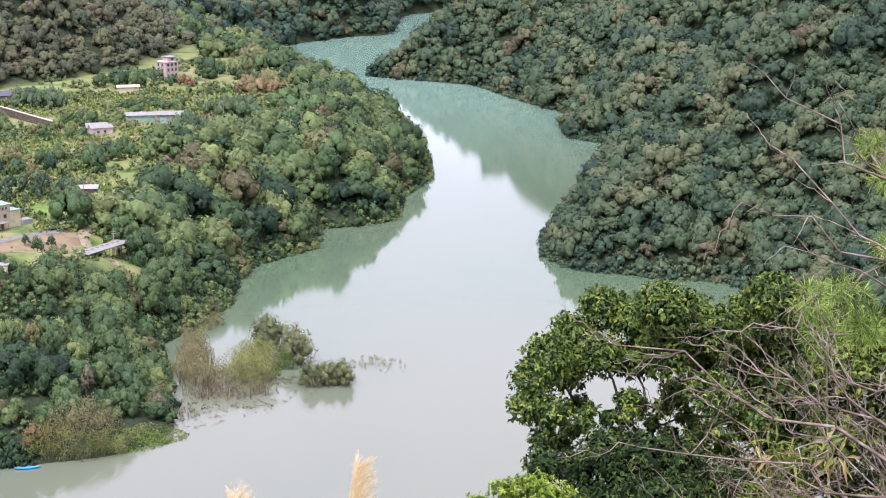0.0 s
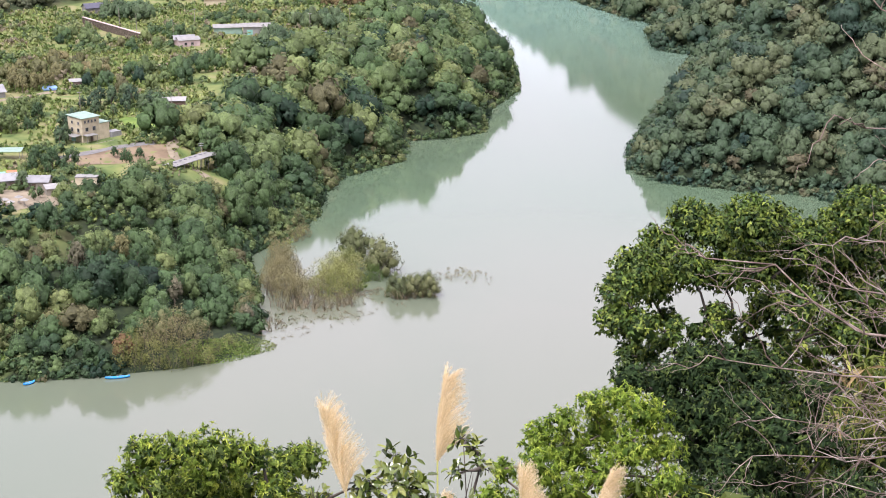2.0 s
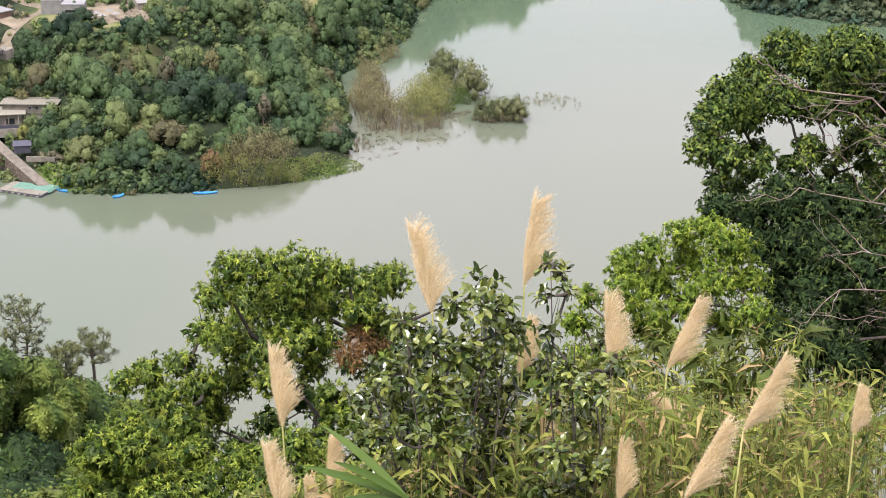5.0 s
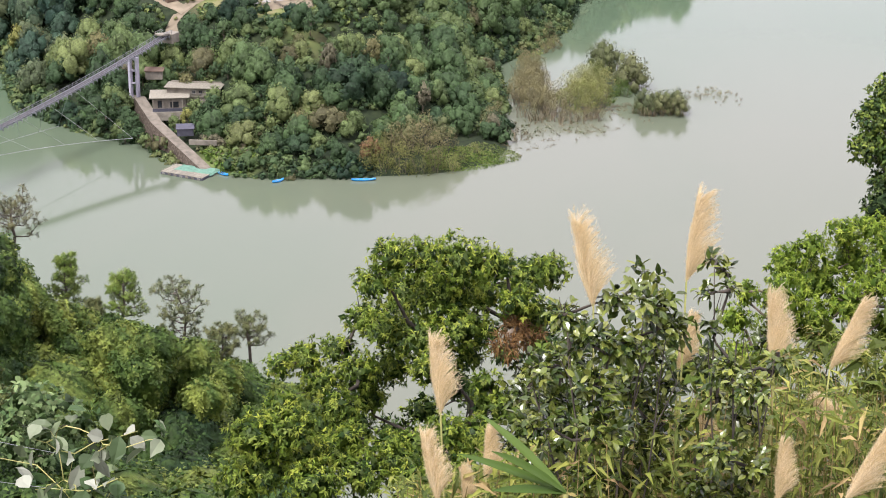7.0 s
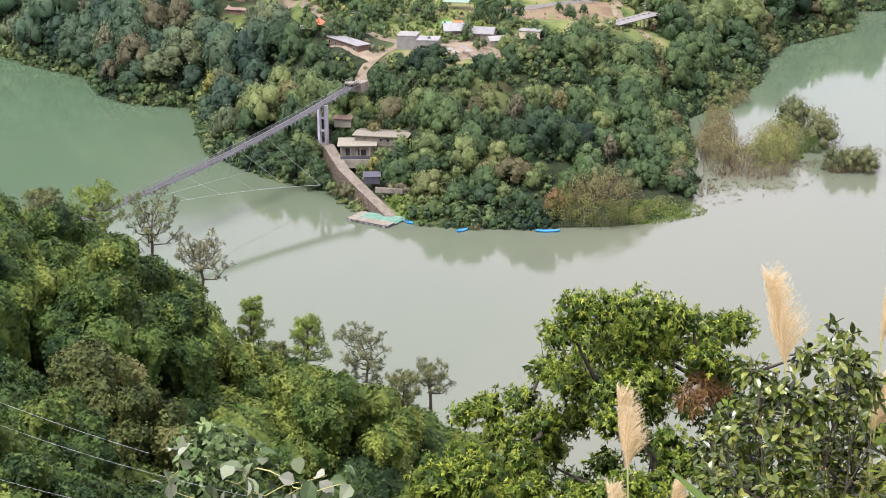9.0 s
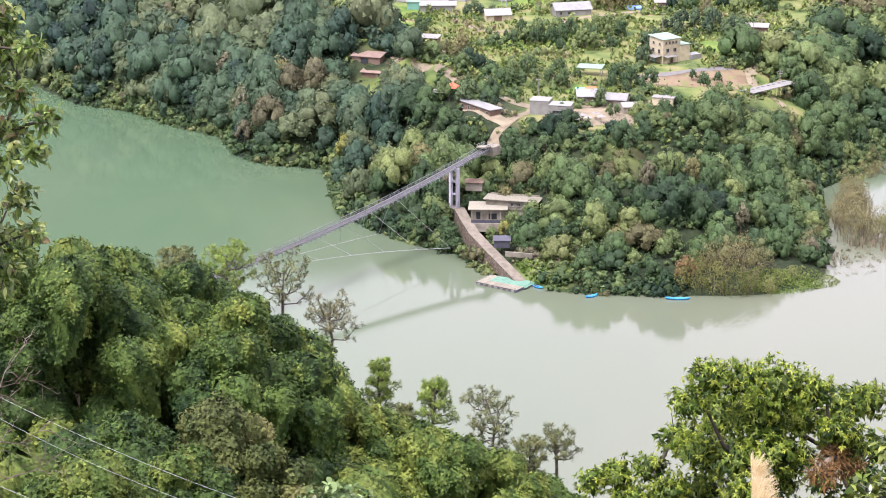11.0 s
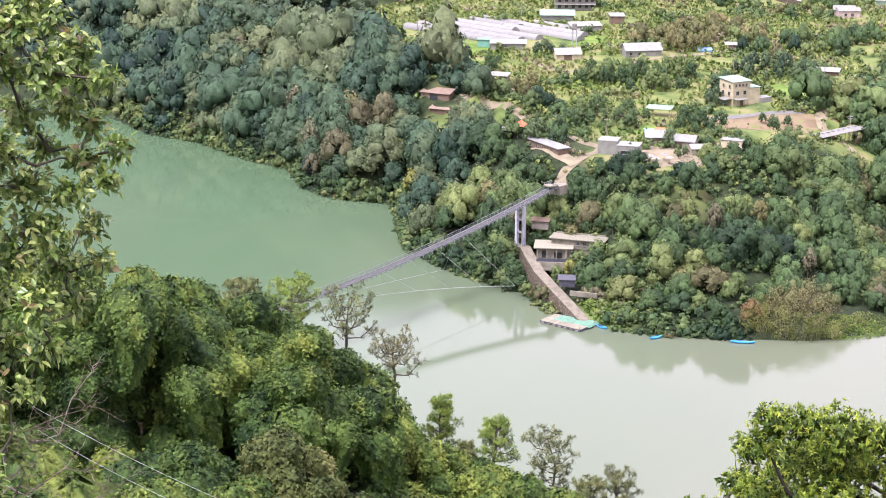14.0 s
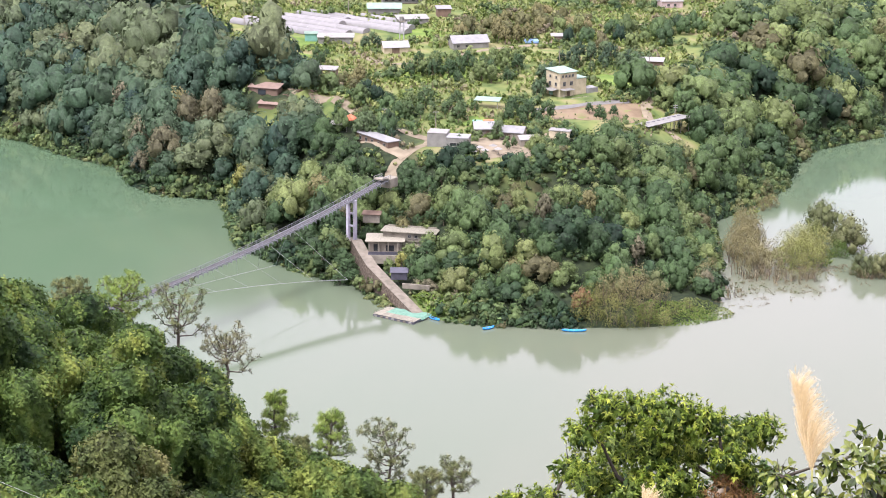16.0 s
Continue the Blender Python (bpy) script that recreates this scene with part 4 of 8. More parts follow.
bm = box(50, 0.7, 1, (25, 0, 0))
for v in bm.verts:
    top = v.co.z > 0.5
    v.co.z = (34.5 - 0.06 * v.co.x) if top else 27
part("masonry", bm, STONE, h)
bm = box(50, 1.0, 0.3, (25, 0, 0))
for v in bm.verts:
    v.co.z += 34.5 - 0.06 * v.co.x
part("coping", bm, PINK, h)


def pole(x, y, tall, arms=1, mat=None):
    e = thing("utility_pole", "concrete utility pole with cross-arm", "pole", pose(x, y, gz(x, y), 0, 0, rng.uniform(-40, 40)), "utility poles on the terrace")
    part("shaft", bar((0, 0, -0.5), (0, 0, tall), 0.19, 8, 0.12), CONC if mat is None else mat, e)
    for k in range(arms):
        part("cross_arm", box(1.9, 0.1, 0.12, (0, 0, tall - 0.5 - 0.7 * k)), WIRE, e)
    for s in (-0.7, 0.7):
        part("insulator", bar((s, 0, tall - 0.4), (s, 0, tall - 0.15), 0.06), WHITE, e)
    return e


for x, y, tall, arms in ((-92.6, 641, 8, 1), (-73.6, 626, 8, 1), (4.1, 676, 9, 2), (15.8, 719, 8, 1), (57.9, 911, 9, 1), (78, 929, 8, 1), (-5, 900, 9, 1), (-30, 932, 9, 0), (5, 935, 8, 1), (97, 922, 10, 0),
                         (99.5, 921, 9, 0), (-176, 806, 9, 0), (-137, 838, 11, 0), (-6, 738, 7, 0), (-22, 925, 8, 0), (-40, 742, 8, 1)):
    pole(x, y, tall, arms)

# ---- the ribbon bridge ----
BU = Vector((-math.sin(radians(27)), -math.cos(radians(27)), 0))
BV = Vector((-BU.y, BU.x, 0))
B0 = Vector((-90.5, 558, 0))


def on_bridge(s, side=0.0, up=0.0):
    return B0 + BU * s + BV * side + Vector((0, 0, 21.1 - 0.122 * s + 0.00056 * s * s + up))


bridge = thing("footbridge", "long sagging steel ribbon footbridge painted pale lilac", "bridge", pose(0, 0, 0))
S0, S1 = -17.5, 218.0
ss = np.arange(S0, S1 + 0.1, 2.5)
vs, fs = [], []
for s in ss:
    for side, up in ((-1.0, -0.12), (1.0, -0.12), (1.0, 0.0), (-1.0, 0.0)):
        vs.append(on_bridge(s, side, up))
for i in range(len(ss) - 1):
    for k in range(4):
        a, b = 4 * i + k, 4 * i + (k + 1) % 4
        fs.append((a, b, b + 4, a + 4))
part("deck", mesh_of("deck", vs, fs, DECK), DECK, bridge, "grey deck grating")
for side in (-1.05, 1.05):
    for up, r in ((1.15, 0.06), (0.62, 0.04), (-0.28, 0.10)):
        v, f = tube_path([on_bridge(s, side, up) for s in ss], [r] * len(ss), 5)
        nm = "handrail" if up > 1 else "mid_rail" if up > 0 else "main_cable"
        part(nm, mesh_of(nm, v, f, STEEL), STEEL, bridge)
    v, f = tube_path([on_bridge(s, side * 1.0, 0.08) for s in ss], [0.11] * len(ss), 4)
    part("kerb", mesh_of("kerb", v, f, STEEL), STEEL, bridge)
postmesh, ribmesh = bpy.data.meshes.new("post"), bpy.data.meshes.new("cross_beam")
bm = box(0.09, 0.09, 1.3, (0, 0, -0.1))
bm.to_mesh(postmesh), bm.free()
bm = box(0.16, 3.3, 0.22, (0, 0, -0.5), 0.02)
box(0.12, 0.12, 0.9, (0, 1.6, -0.9), 0, bm)
bm.to_mesh(ribmesh), bm.free()
postmesh.materials.append(STEEL), ribmesh.materials.append(STEEL)
for s in np.arange(S0 + 1, 150, 2.0):
    turn = math.degrees(math.atan2(BU.y, BU.x))
    for side in (-1.05, 1.05):
        q = on_bridge(s, side)
        part("post", postmesh, STEEL, bridge, m=pose(*q, 0, 0, turn))
    part("cross_beam", ribmesh, STEEL, bridge, m=pose(*on_bridge(s), 0, 0, turn))
PIERPAINT = plain("pale_lilac_paint", (0.42, 0.40, 0.48), 0.45)
pier = thing("bridge_pier", "tall pale lilac steel portal pier with crossbars", "pier", pose(B0.x, B0.y, 0, 0, 0, math.degrees(math.atan2(BV.y, BV.x))))
for sx in (-1.25, 1.25):
    part("leg", box(0.85, 1.1, 13.2, (sx, 0, 7.4), 0.06), PIERPAINT, pier)
for z, t in ((19.7, 0.75), (16.2, 0.5), (12.4, 0.5)):
    part("crossbar", box(2.05, 0.6, t, (0, 0, z), 0.04), PIERPAINT, pier)
part("footing", box(4.4, 3.4, 1.4, (0, 0.6, 6.9), 0.1), CONC, pier)
anchor = thing("bridge_anchorage", "concrete bridge anchorage with stair and railing", "anchorage", pose(*on_bridge(S0 - 1.5), 0, 0, math.degrees(math.atan2(BV.y, BV.x))))
part("block", box(3.6, 4.0, 3.0, (0, 0.5, -3.1), 0.15), CONC, anchor)
for k in range(9):
    part("step", box(3.0, 0.42, 0.5, (0, -2.2 - 0.4 * k, -0.2 + 0.05 * k), 0.03), CONC, anchor)
for sx in (-1.7, 1.7):
    for k in range(4):
        part("post", box(0.12, 0.12, 1.1, (sx, -1.5 - 1.1 * k, 0.0)), WHITE, anchor)
    part("handrail", box(0.1, 4.4, 0.1, (sx, -3.2, 1.05)), WHITE, anchor)
# wind guys: two cables spread from the banks to midspan, with stays up to the deck
for side, z_bank in ((1, 3.2), (-1, 3.0)):
    guy = thing("wind_guy", "thin steel wind guy with diagonal stays", "cable", pose(0, 0, 0), "wind guys of the bridge")
    pts = []
    for s in np.linspace(20, 198, 31):
        u = abs(s - 109) / 89
        mid = on_bridge(s, side * (1.6 + 11.5 * u ** 2), 0)
        mid.z = 13.2 - (13.2 - z_bank) * u ** 1.6
        pts.append(mid)
    v, f = tube_path(pts, [0.07] * len(pts), 4)
    part("cable", mesh_of("cable", v, f, WIRE), WIRE, guy)
    for k in range(0, 28, 2):
        s = np.linspace(20, 198, 31)[k]
        part("stay", bar(pts[k], on_bridge(s + (9 if s < 100 else -9), side, -0.3), 0.035, 4), WIRE, guy)

# ---- ramp, raft and boats ----
ramp = new("ramp")
tagged(ramp, "sloping concrete boat ramp on a masonry retaining wall", "ramp", kind="structure")
RP = [(-88.5, 555.0, 9.3), (-85.5, 548.0, 8.0), (-81.8, 540.0, 6.4), (-76.5, 531.0, 5.0), (-70.0, 521.0, 3.0), (-63.5, 512.0, 0.5), (-61.5, 509.5, -0.6)]
vs, fs = [], []
for i, q in enumerate(RP):
    d = (Vector(RP[min(i + 1, 6)]) - Vector(RP[max(i - 1, 0)]))
    d.z = 0
    s = Vector((d.y, -d.x, 0)).normalized()
    for k, w in enumerate((1.7, -1.5)):
        e = Vector(q) + s * w
        vs += [e, e - Vector((0, 0, 0.3))]
for i in range(len(RP) - 1):
    a = 4 * i
    fs += [(a, a + 2, a + 6, a + 4), (a + 1, a, a + 4, a + 5), (a + 3, a + 7, a + 6, a + 2)]
RAMPCONC = plain("worn_tan_concrete", (0.165, 0.145, 0.118), 0.95, var=0.3)
part("slab", mesh_of("slab", vs, fs, RAMPCONC), RAMPCONC, ramp, "worn tan concrete slab")
vs, fs = [], []
for i, q in enumerate(RP):
    d = (Vector(RP[min(i + 1, 6)]) - Vector(RP[max(i - 1, 0)]))
    d.z = 0
    s = Vector((d.y, -d.x, 0)).normalized()
    e = Vector(q) + s * 1.7
    f0 = e + s * (0.25 + 0.12 * max(q[2], 0))
    vs += [(e.x, e.y, q[2] - 0.05), (f0.x, f0.y, -1.0)]
for i in range(len(RP) - 1):
    fs.append((2 * i, 2 * i + 1, 2 * i + 3, 2 * i + 2))
part("retaining_wall", mesh_of("retaining_wall", vs, fs, STONE), STONE, ramp, "stained brown rubble retaining wall")

raft = thing("raft", "moored timber raft with sea-green netting over one half", "raft", pose(-69.5, 512.4, 0, 0, 0, -27))
part("hull", box(13.5, 7.4, 0.9, (0, 0, -0.2), 0.05), DARKST, raft, "dark raft hull")
for k in range(22):
    part("plank", box(0.56, 7.6, 0.07, (-6.4 + 0.61 * k, 0, 0.7 + 0.01 * (k % 3))), PLANK, raft)
for k in range(7):
    part("float", box(0.9, 0.5, 0.5, (-5.8 + 1.9 * k, -3.65, 0.0), 0.08), CONC if k % 3 else WHITE, raft)
bm = bmesh.new()
bmesh.ops.create_grid(bm, x_segments=16, y_segments=8, size=1)
for v in bm.verts:
    v.co = (1.2 + 6.0 * v.co.x, 2.0 + 2.9 * v.co.y + 0.5 * v.co.x, 0.95 + 0.14 * math.sin(7 * v.co.x) * math.cos(5 * v.co.y) - (0.45 if abs(v.co.x) > 0.95 or abs(v.co.y) > 0.95 else 0))
bmesh.ops.solidify(bm, geom=bm.faces[:], thickness=0.05)
part("netting", bm, NET, raft, "rumpled sea-green netting")
for x in (-6.4, 6.4):
    for y in (-3.6, 3.6):
        part("post", bar((x, y, 0.2), (x, y, 1.4), 0.07), PLANK, raft)
part("rail", bar((-6.4, -3.6, 1.2), (-6.4, 3.6, 1.2), 0.04), PLANK, raft)


def boat(x, y, rot, length, label):
    e = thing("rowing_boat", label, "boat", pose(x, y, 0.05, 0, 0, rot), "blue boats along the shore")
    n, vs, fs = 12, [], []
    for i in range(n + 1):
        u = i / n * 2 - 1
        w = 0.62 * (1 - abs(u) ** 2.6) + 0.02
        lift = 0.28 * abs(u) ** 3
        for yy, zz in ((-w, 0.42 + lift), (-w * 0.75, 0.02 + lift), (0, -0.12 + lift), (w * 0.75, 0.02 + lift), (w, 0.42 + lift), (w - 0.08 * (w > 0.1), 0.42 + lift), (w * 0.65, 0.12 + lift), (0, 0.02 + lift), (-w * 0.65, 0.12 + lift), (-w + 0.08 * (w > 0.1), 0.42 + lift)):
            vs.append((u * length / 2, yy, zz))
    for i in range(n):
        for k in range(10):
            a, b = 10 * i + k, 10 * i + (k + 1) % 10
            fs.append((a, b, b + 10, a + 10))
    part("hull", mesh_of("hull", vs, fs, BLUE, True), BLUE, e)
    for u in (-0.45, 0.0, 0.45):
        part("thwart", box(0.3, 1.0, 0.05, (u * length / 2, 0, 0.28)), PLANK, e)
    return e


boat(-60.2, 511.6, -42, 4.6, "small bright blue boat beside the raft")
boat(-44.6, 505.4, 40, 3.8, "small bright blue boat drawn up under the trees")
boat(-21.5, 506.6, 5, 6.6, "long narrow pale blue boat at the water's edge")

# ---- woods ----
def bank(px, py, pz):
    d = d_west(px, py)
    edge = 62 + 11 * rough_field(px, py, 60) + 4 * soft(-80, -60, px) * (1 - soft(20, 60, px)) * (1 - soft(600, 640, py))
    edge = edge - 16 * soft(-30, -5, px) * soft(635, 655, py) * (1 - soft(770, 820, py))
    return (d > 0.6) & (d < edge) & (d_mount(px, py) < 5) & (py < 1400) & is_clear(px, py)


marshy = lambda x, y: (np.hypot(x - 3, y - 519) < 17) | (np.hypot(x + 12, y - 515) < 8) | (np.hypot(x - 12, y - 530) < 9)
p = thicket(-320, 190, 500, 690, 8.0, lambda x, y, z: bank(x, y, z) & (d_west(x, y) > 2.5) & ~marshy(x, y) & (np.hypot(x + 66, y - 520) > 9))
size = rng.uniform(1.95, 2.75, len(p)) ** 2 * np.where(p[:, 1] < 560, np.interp(d_west(p[:, 0], p[:, 1]), [2, 9, 26], [0.42, 0.62, 1]), np.interp(d_west(p[:, 0], p[:, 1]), [2, 5, 11], [0.5, 0.7, 1])) * np.where(rng.uniform(0, 1, len(p)) > 0.86, 1.2, 1) * np.interp(p[:, 0], [-180, -110], [1.45, 1]) * np.where((d_west(p[:, 0], p[:, 1]) > 36) & (p[:, 0] > -116), 0.58, 1)
reach_side = p[:, 0] < -118
scatter("bank_woods", HEAVY, p[~reach_side], size[~reach_side], FOREST, "dense mixed broadleaf woods on the river bank", tall=1.12)
scatter("bank_woods", HEAVY, p[reach_side], size[reach_side], HILL, "dark tall broadleaf woods on the steep side bank", tall=1.2)
p = thicket(-320, 190, 500, 760, 5.4, lambda x, y, z: bank(x, y, z) & (d_west(x, y) > 4) & ((d_west(x, y) < 30) | (x < -116)) & ~marshy(x, y))
scatter("undergrowth", BUSH, p, rng.uniform(1.8, 3.4, len(p)), FOREST, "dark undergrowth beneath the bank trees", "shrubs")
p = thicket(-320, 190, 690, 1400, 7.6, lambda x, y, z: bank(x, y, z) & (d_west(x, y) > 1))
scatter("undergrowth", BUSH, p, rng.uniform(2.6, 4.6, len(p)), FOREST, "undergrowth beneath the bank trees", "shrubs")
p = thicket(160, 420, 560, 960, 6.6, lambda x, y, z: (inside_by(x, y, EAST) > 1) & (z < 130))
scatter("undergrowth", BUSH, p, rng.uniform(3.0, 5.0, len(p)), HILL, "undergrowth beneath the hillside trees", "shrubs")
p = thicket(160, 700, 960, 1700, 11, lambda x, y, z: (inside_by(x, y, EAST) > 1) & (z < 170))
scatter("undergrowth", BUSH, p, rng.uniform(5.0, 8.0, len(p)), HILL, "undergrowth beneath the hillside trees", "shrubs")
p = thicket(60, 290, 1380, 1680, 7.0, lambda x, y, z: (d_west(x, y) > 0.3) & (d_west(x, y) < 22))
scatter("bank_woods", MEDIUM, p, rng.uniform(5, 8, len(p)), HILL, "low woods along the far shore")
p = thicket(-320, 190, 500, 760, 2.6, lambda x, y, z: (d_west(x, y) > 0.2) & (d_west(x, y) < 6.5) & is_clear(x, y) & ~marshy(x, y) & (np.hypot(x + 66, y - 520) > 10))
scatter("bank_bushes", BUSH, p, rng.uniform(1.9, 4.0, len(p)), FOREST, "bushes overhanging the water's edge", "shrubs", sink=0.25)
p = thicket(60, 190, 760, 1330, 4.0, lambda x, y, z: (d_west(x, y) > 0.2) & (d_west(x, y) < 14))
scatter("bank_bushes", BUSH, p, rng.uniform(2.0, 3.8, len(p)), FOREST, "bushes overhanging the water's edge", "shrubs", sink=0.25)
p = thicket(-320, 190, 690, 1400, 7.6, lambda x, y, z: bank(x, y, z) & (d_west(x, y) > 2))
size, steep = rng.uniform(2.2, 3.2, len(p)) ** 2 * np.interp(d_west(p[:, 0], p[:, 1]), [2, 5, 11], [0.5, 0.7, 1]), p[:, 0] < -118
scatter("bank_woods", MEDIUM, p[~steep], size[~steep], FOREST, "dense mixed broadleaf woods on the river bank")
scatter("bank_woods", MEDIUM, p[steep], size[steep] * rng.uniform(0.85, 1.5, steep.sum()), HILL, "dark tall broadleaf woods on the steep side bank", tall=1.25)
p = thicket(-500, 260, 740, 1250, 8.0, lambda x, y, z: (d_mount(x, y) > 0) & (z < 200))
ridge = p[:, 0] > -95 + 0.25 * (p[:, 1] - 980)
scatter("mountain_woods", LIGHT, p[~ridge], rng.uniform(5.5, 9.0, (~ridge).sum()), MOUNTAIN, "dark green forest on the mountain foot")
scatter("mountain_brush", LIGHT, p[ridge], rng.uniform(4.5, 7.5, ridge.sum()), BRUSH, "olive-brown brush on the mountain foot")
p = thicket(-500, 420, 1250, 2100, 12.5, lambda x, y, z: ((d_mount(x, y) > 0) | (d_west(x, y) > 0)) & (z < 170) & (np.degrees(np.arctan2(-x, y)) < 14))
scatter("mountain_woods", LIGHT, p, rng.uniform(8, 13, len(p)), MOUNTAIN, "distant dark green forest on the mountain")
p = thicket(150, 300, 640, 1320, 3.9, lambda x, y, z: (inside_by(x, y, EAST) > 0.2) & (inside_by(x, y, EAST) < 9))
scatter("bank_bushes", BUSH, p, rng.uniform(2.2, 4.4, len(p)), HILL, "bushes overhanging the far shore", "shrubs", sink=0.3)
p = thicket(160, 420, 560, 900, 6.9, lambda x, y, z: (inside_by(x, y, EAST) > 0.5) & (y > 560) & (z < 130))
scatter("east_hill_woods", MEDIUM, p, rng.uniform(2.05, 2.85, len(p)) ** 2 * np.interp(inside_by(p[:, 0], p[:, 1], EAST), [0, 4, 10], [0.5, 0.7, 1]), SLOPE, "steep hillside covered with mixed forest")
p = thicket(160, 760, 900, 1800, 8.6, lambda x, y, z: (inside_by(x, y, EAST) > 0.5) & (z < 170))
scatter("east_hill_woods", LIGHT, p, rng.uniform(5.6, 10.5, len(p)), SLOPE, "far steep hillside covered with mixed forest")

p = thicket(-120, 20, 520, 700, 3.6, lambda x, y, z: (d_west(x, y) > 26) & (d_west(x, y) < 64) & is_clear(x, y) & ~marshy(x, y))
scatter("scrub", BUSH, p, rng.uniform(1.6, 3.0, len(p)), FOREST, "undergrowth along the terrace edge", "shrubs")



def waterside(shore, keep, step):
    """Points along a shoreline."""
    out = []
    for (ax, ay), (bx, by) in zip(shore, shore[1:]):
        n = max(1, int(math.hypot(bx - ax, by - ay) / step))
        for k in range(n):
            u = (k + rng.uniform(0, 1)) / n
            x, y = ax + (bx - ax) * u, ay + (by - ay) * u
            if keep(x, y):
                out.append((x, y, -0.3))
    return np.array(out)


p = waterside(WEST, lambda x, y: -260 < x < 180 and 495 < y < 1120 and math.hypot(x + 66, y - 513) > 10 and not (-19 < x < 22 and y < 570), 1.5)
scatter("bank_bushes", BUSH, p, rng.uniform(1.4, 2.8, len(p)), FOREST, "bushes dipping into the water", "shrubs", sink=0.2)
p = waterside(EAST, lambda x, y: 150 < x < 290 and 640 < y < 1300, 2.2)
scatter("bank_bushes", BUSH, p, rng.uniform(2.2, 4.0, len(p)), HILL, "bushes dipping into the water", "shrubs", sink=0.2)

# ---- scattered growth on the open terrace ----
SHRUB = foliage("shrub_leaves", (0.050, 0.092, 0.032), (0.108, 0.162, 0.052), (0.190, 0.230, 0.082), (0.180, 0.165, 0.095), odd_at=0.90, grain=2.0)
REED = foliage("reed_leaves", (0.085, 0.145, 0.034), (0.160, 0.225, 0.054), (0.245, 0.285, 0.085), (0.265, 0.245, 0.140), odd_at=0.88)
AUTUMN = foliage("autumn_leaves", (0.125, 0.104, 0.045), (0.175, 0.142, 0.060), (0.220, 0.178, 0.080), grain=1.6)
RUSSET = foliage("russet_leaves", (0.125, 0.078, 0.034), (0.175, 0.112, 0.050), (0.215, 0.145, 0.068), grain=1.6)
OLIVE = foliage("olive_leaves", (0.078, 0.090, 0.034), (0.132, 0.138, 0.050), (0.195, 0.182, 0.074), grain=1.6)
DARKLEAF = foliage("dark_leaves", (0.040, 0.074, 0.036), (0.066, 0.110, 0.046), (0.100, 0.145, 0.056), grain=1.6)
opened = lambda x, y, z: (d_west(x, y) > 42) & (d_mount(x, y) < -2) & is_clear(x, y) & (y < 1130)
p = thicket(-230, 130, 590, 1120, 3.7, lambda x, y, z: opened(x, y, z) & (rough_field(x, y, 34) > 0.32) & (rng.uniform(0, 1, x.shape) > 0.2))
scatter("scrub", BUSH, p, rng.uniform(1.0, 3.4, len(p)), SHRUB, "mixed scrub and hedges between the fields", "shrubs")
p = thicket(-230, 130, 590, 1000, 2.0, lambda x, y, z: opened(x, y, z) & (rough_field(x, y, 52) < 0.75) & (rng.uniform(0, 1, x.shape) > 0.2))
scatter("reeds", TUFT, p, rng.uniform(0.6, 1.7, len(p)), REED, "rank yellow-green grass and reeds", "grass", tall=1.2)
p = thicket(-75, 0, 640, 700, 2.4, lambda x, y, z: (np.hypot(x + 28, y - 668) < 26) & (rng.uniform(0, 1, x.shape) > 0.82))
scatter("scrub", TUFT, p, rng.uniform(0.25, 0.6, len(p)), SHRUB, "low weeds on the bare field", "shrubs")


def limbs(seed, height, spread, n=5):
    """Trunk and main limbs of a tree, as arrays."""
    r = np.random.default_rng(seed)
    lean = r.uniform(-0.06, 0.06, 2) * height
    tp = [np.array([lean[0] * u * u, lean[1] * u * u, height * u - 0.4]) for u in np.linspace(0, 0.75, 5)]
    v, f = tube_path(tp, [0.055 * height * (1 - 0.6 * u) * 0.5 for u in np.linspace(0, 1, 5)], 6)
    vs, fs, k = [v], [f], len(v)
    for i in range(n):
        a = 2.4 * i + r.uniform(-0.4, 0.4)
        s = tp[2 + i % 3]
        e = s + np.array([math.cos(a) * spread, math.sin(a) * spread, height * r.uniform(0.12, 0.3)])
        v, f = tube_path([s, (s + e) / 2 + [0, 0, -0.03 * height], e], [0.016 * height, 0.010 * height, 0.004 * height], 5)
        vs.append(v), fs.append(f + k)
        k += len(v)
    return np.concatenate(vs), np.concatenate(fs)


TREE_CROWNS = [crown(60 + s, 13, 420, 0.078, 0.95, core=0.6, fat=0.86) for s in range(5)]
_protos = {}


def tree(x, y, height, mat, label, group="", kind=None, flat=1.0, name="tree"):
    """A tree of its own: trunk with limbs, and a crown of leaf tufts."""
    key = (mat.name, kind)
    if key not in _protos:
        v, f = limbs(len(_protos), 10.0, 2.2)
        cv, cf, cn = TREE_CROWNS[len(_protos) % 5 if kind is None else kind]
        cv = cv * [4.2, 4.2, 7.4] + [0, 0, 1.7]
        me = mesh_of("crown", cv, cf, mat, True, np.full(len(cv), (len(_protos) * 0.37) % 0.8), cn)
        _protos[key] = (mesh_of("trunk", v, f, BARK, True), me)
    s = height / 10.0
    e = thing(name, label, "tree", pose(x, y, gz(x, y), 0, 0, rng.uniform(0, 360)), group)
    part("trunk", _protos[key][0], BARK, e)
    part("crown", _protos[key][1], mat, e)
    e.scale = (s * flat, s * flat, s)
    return e


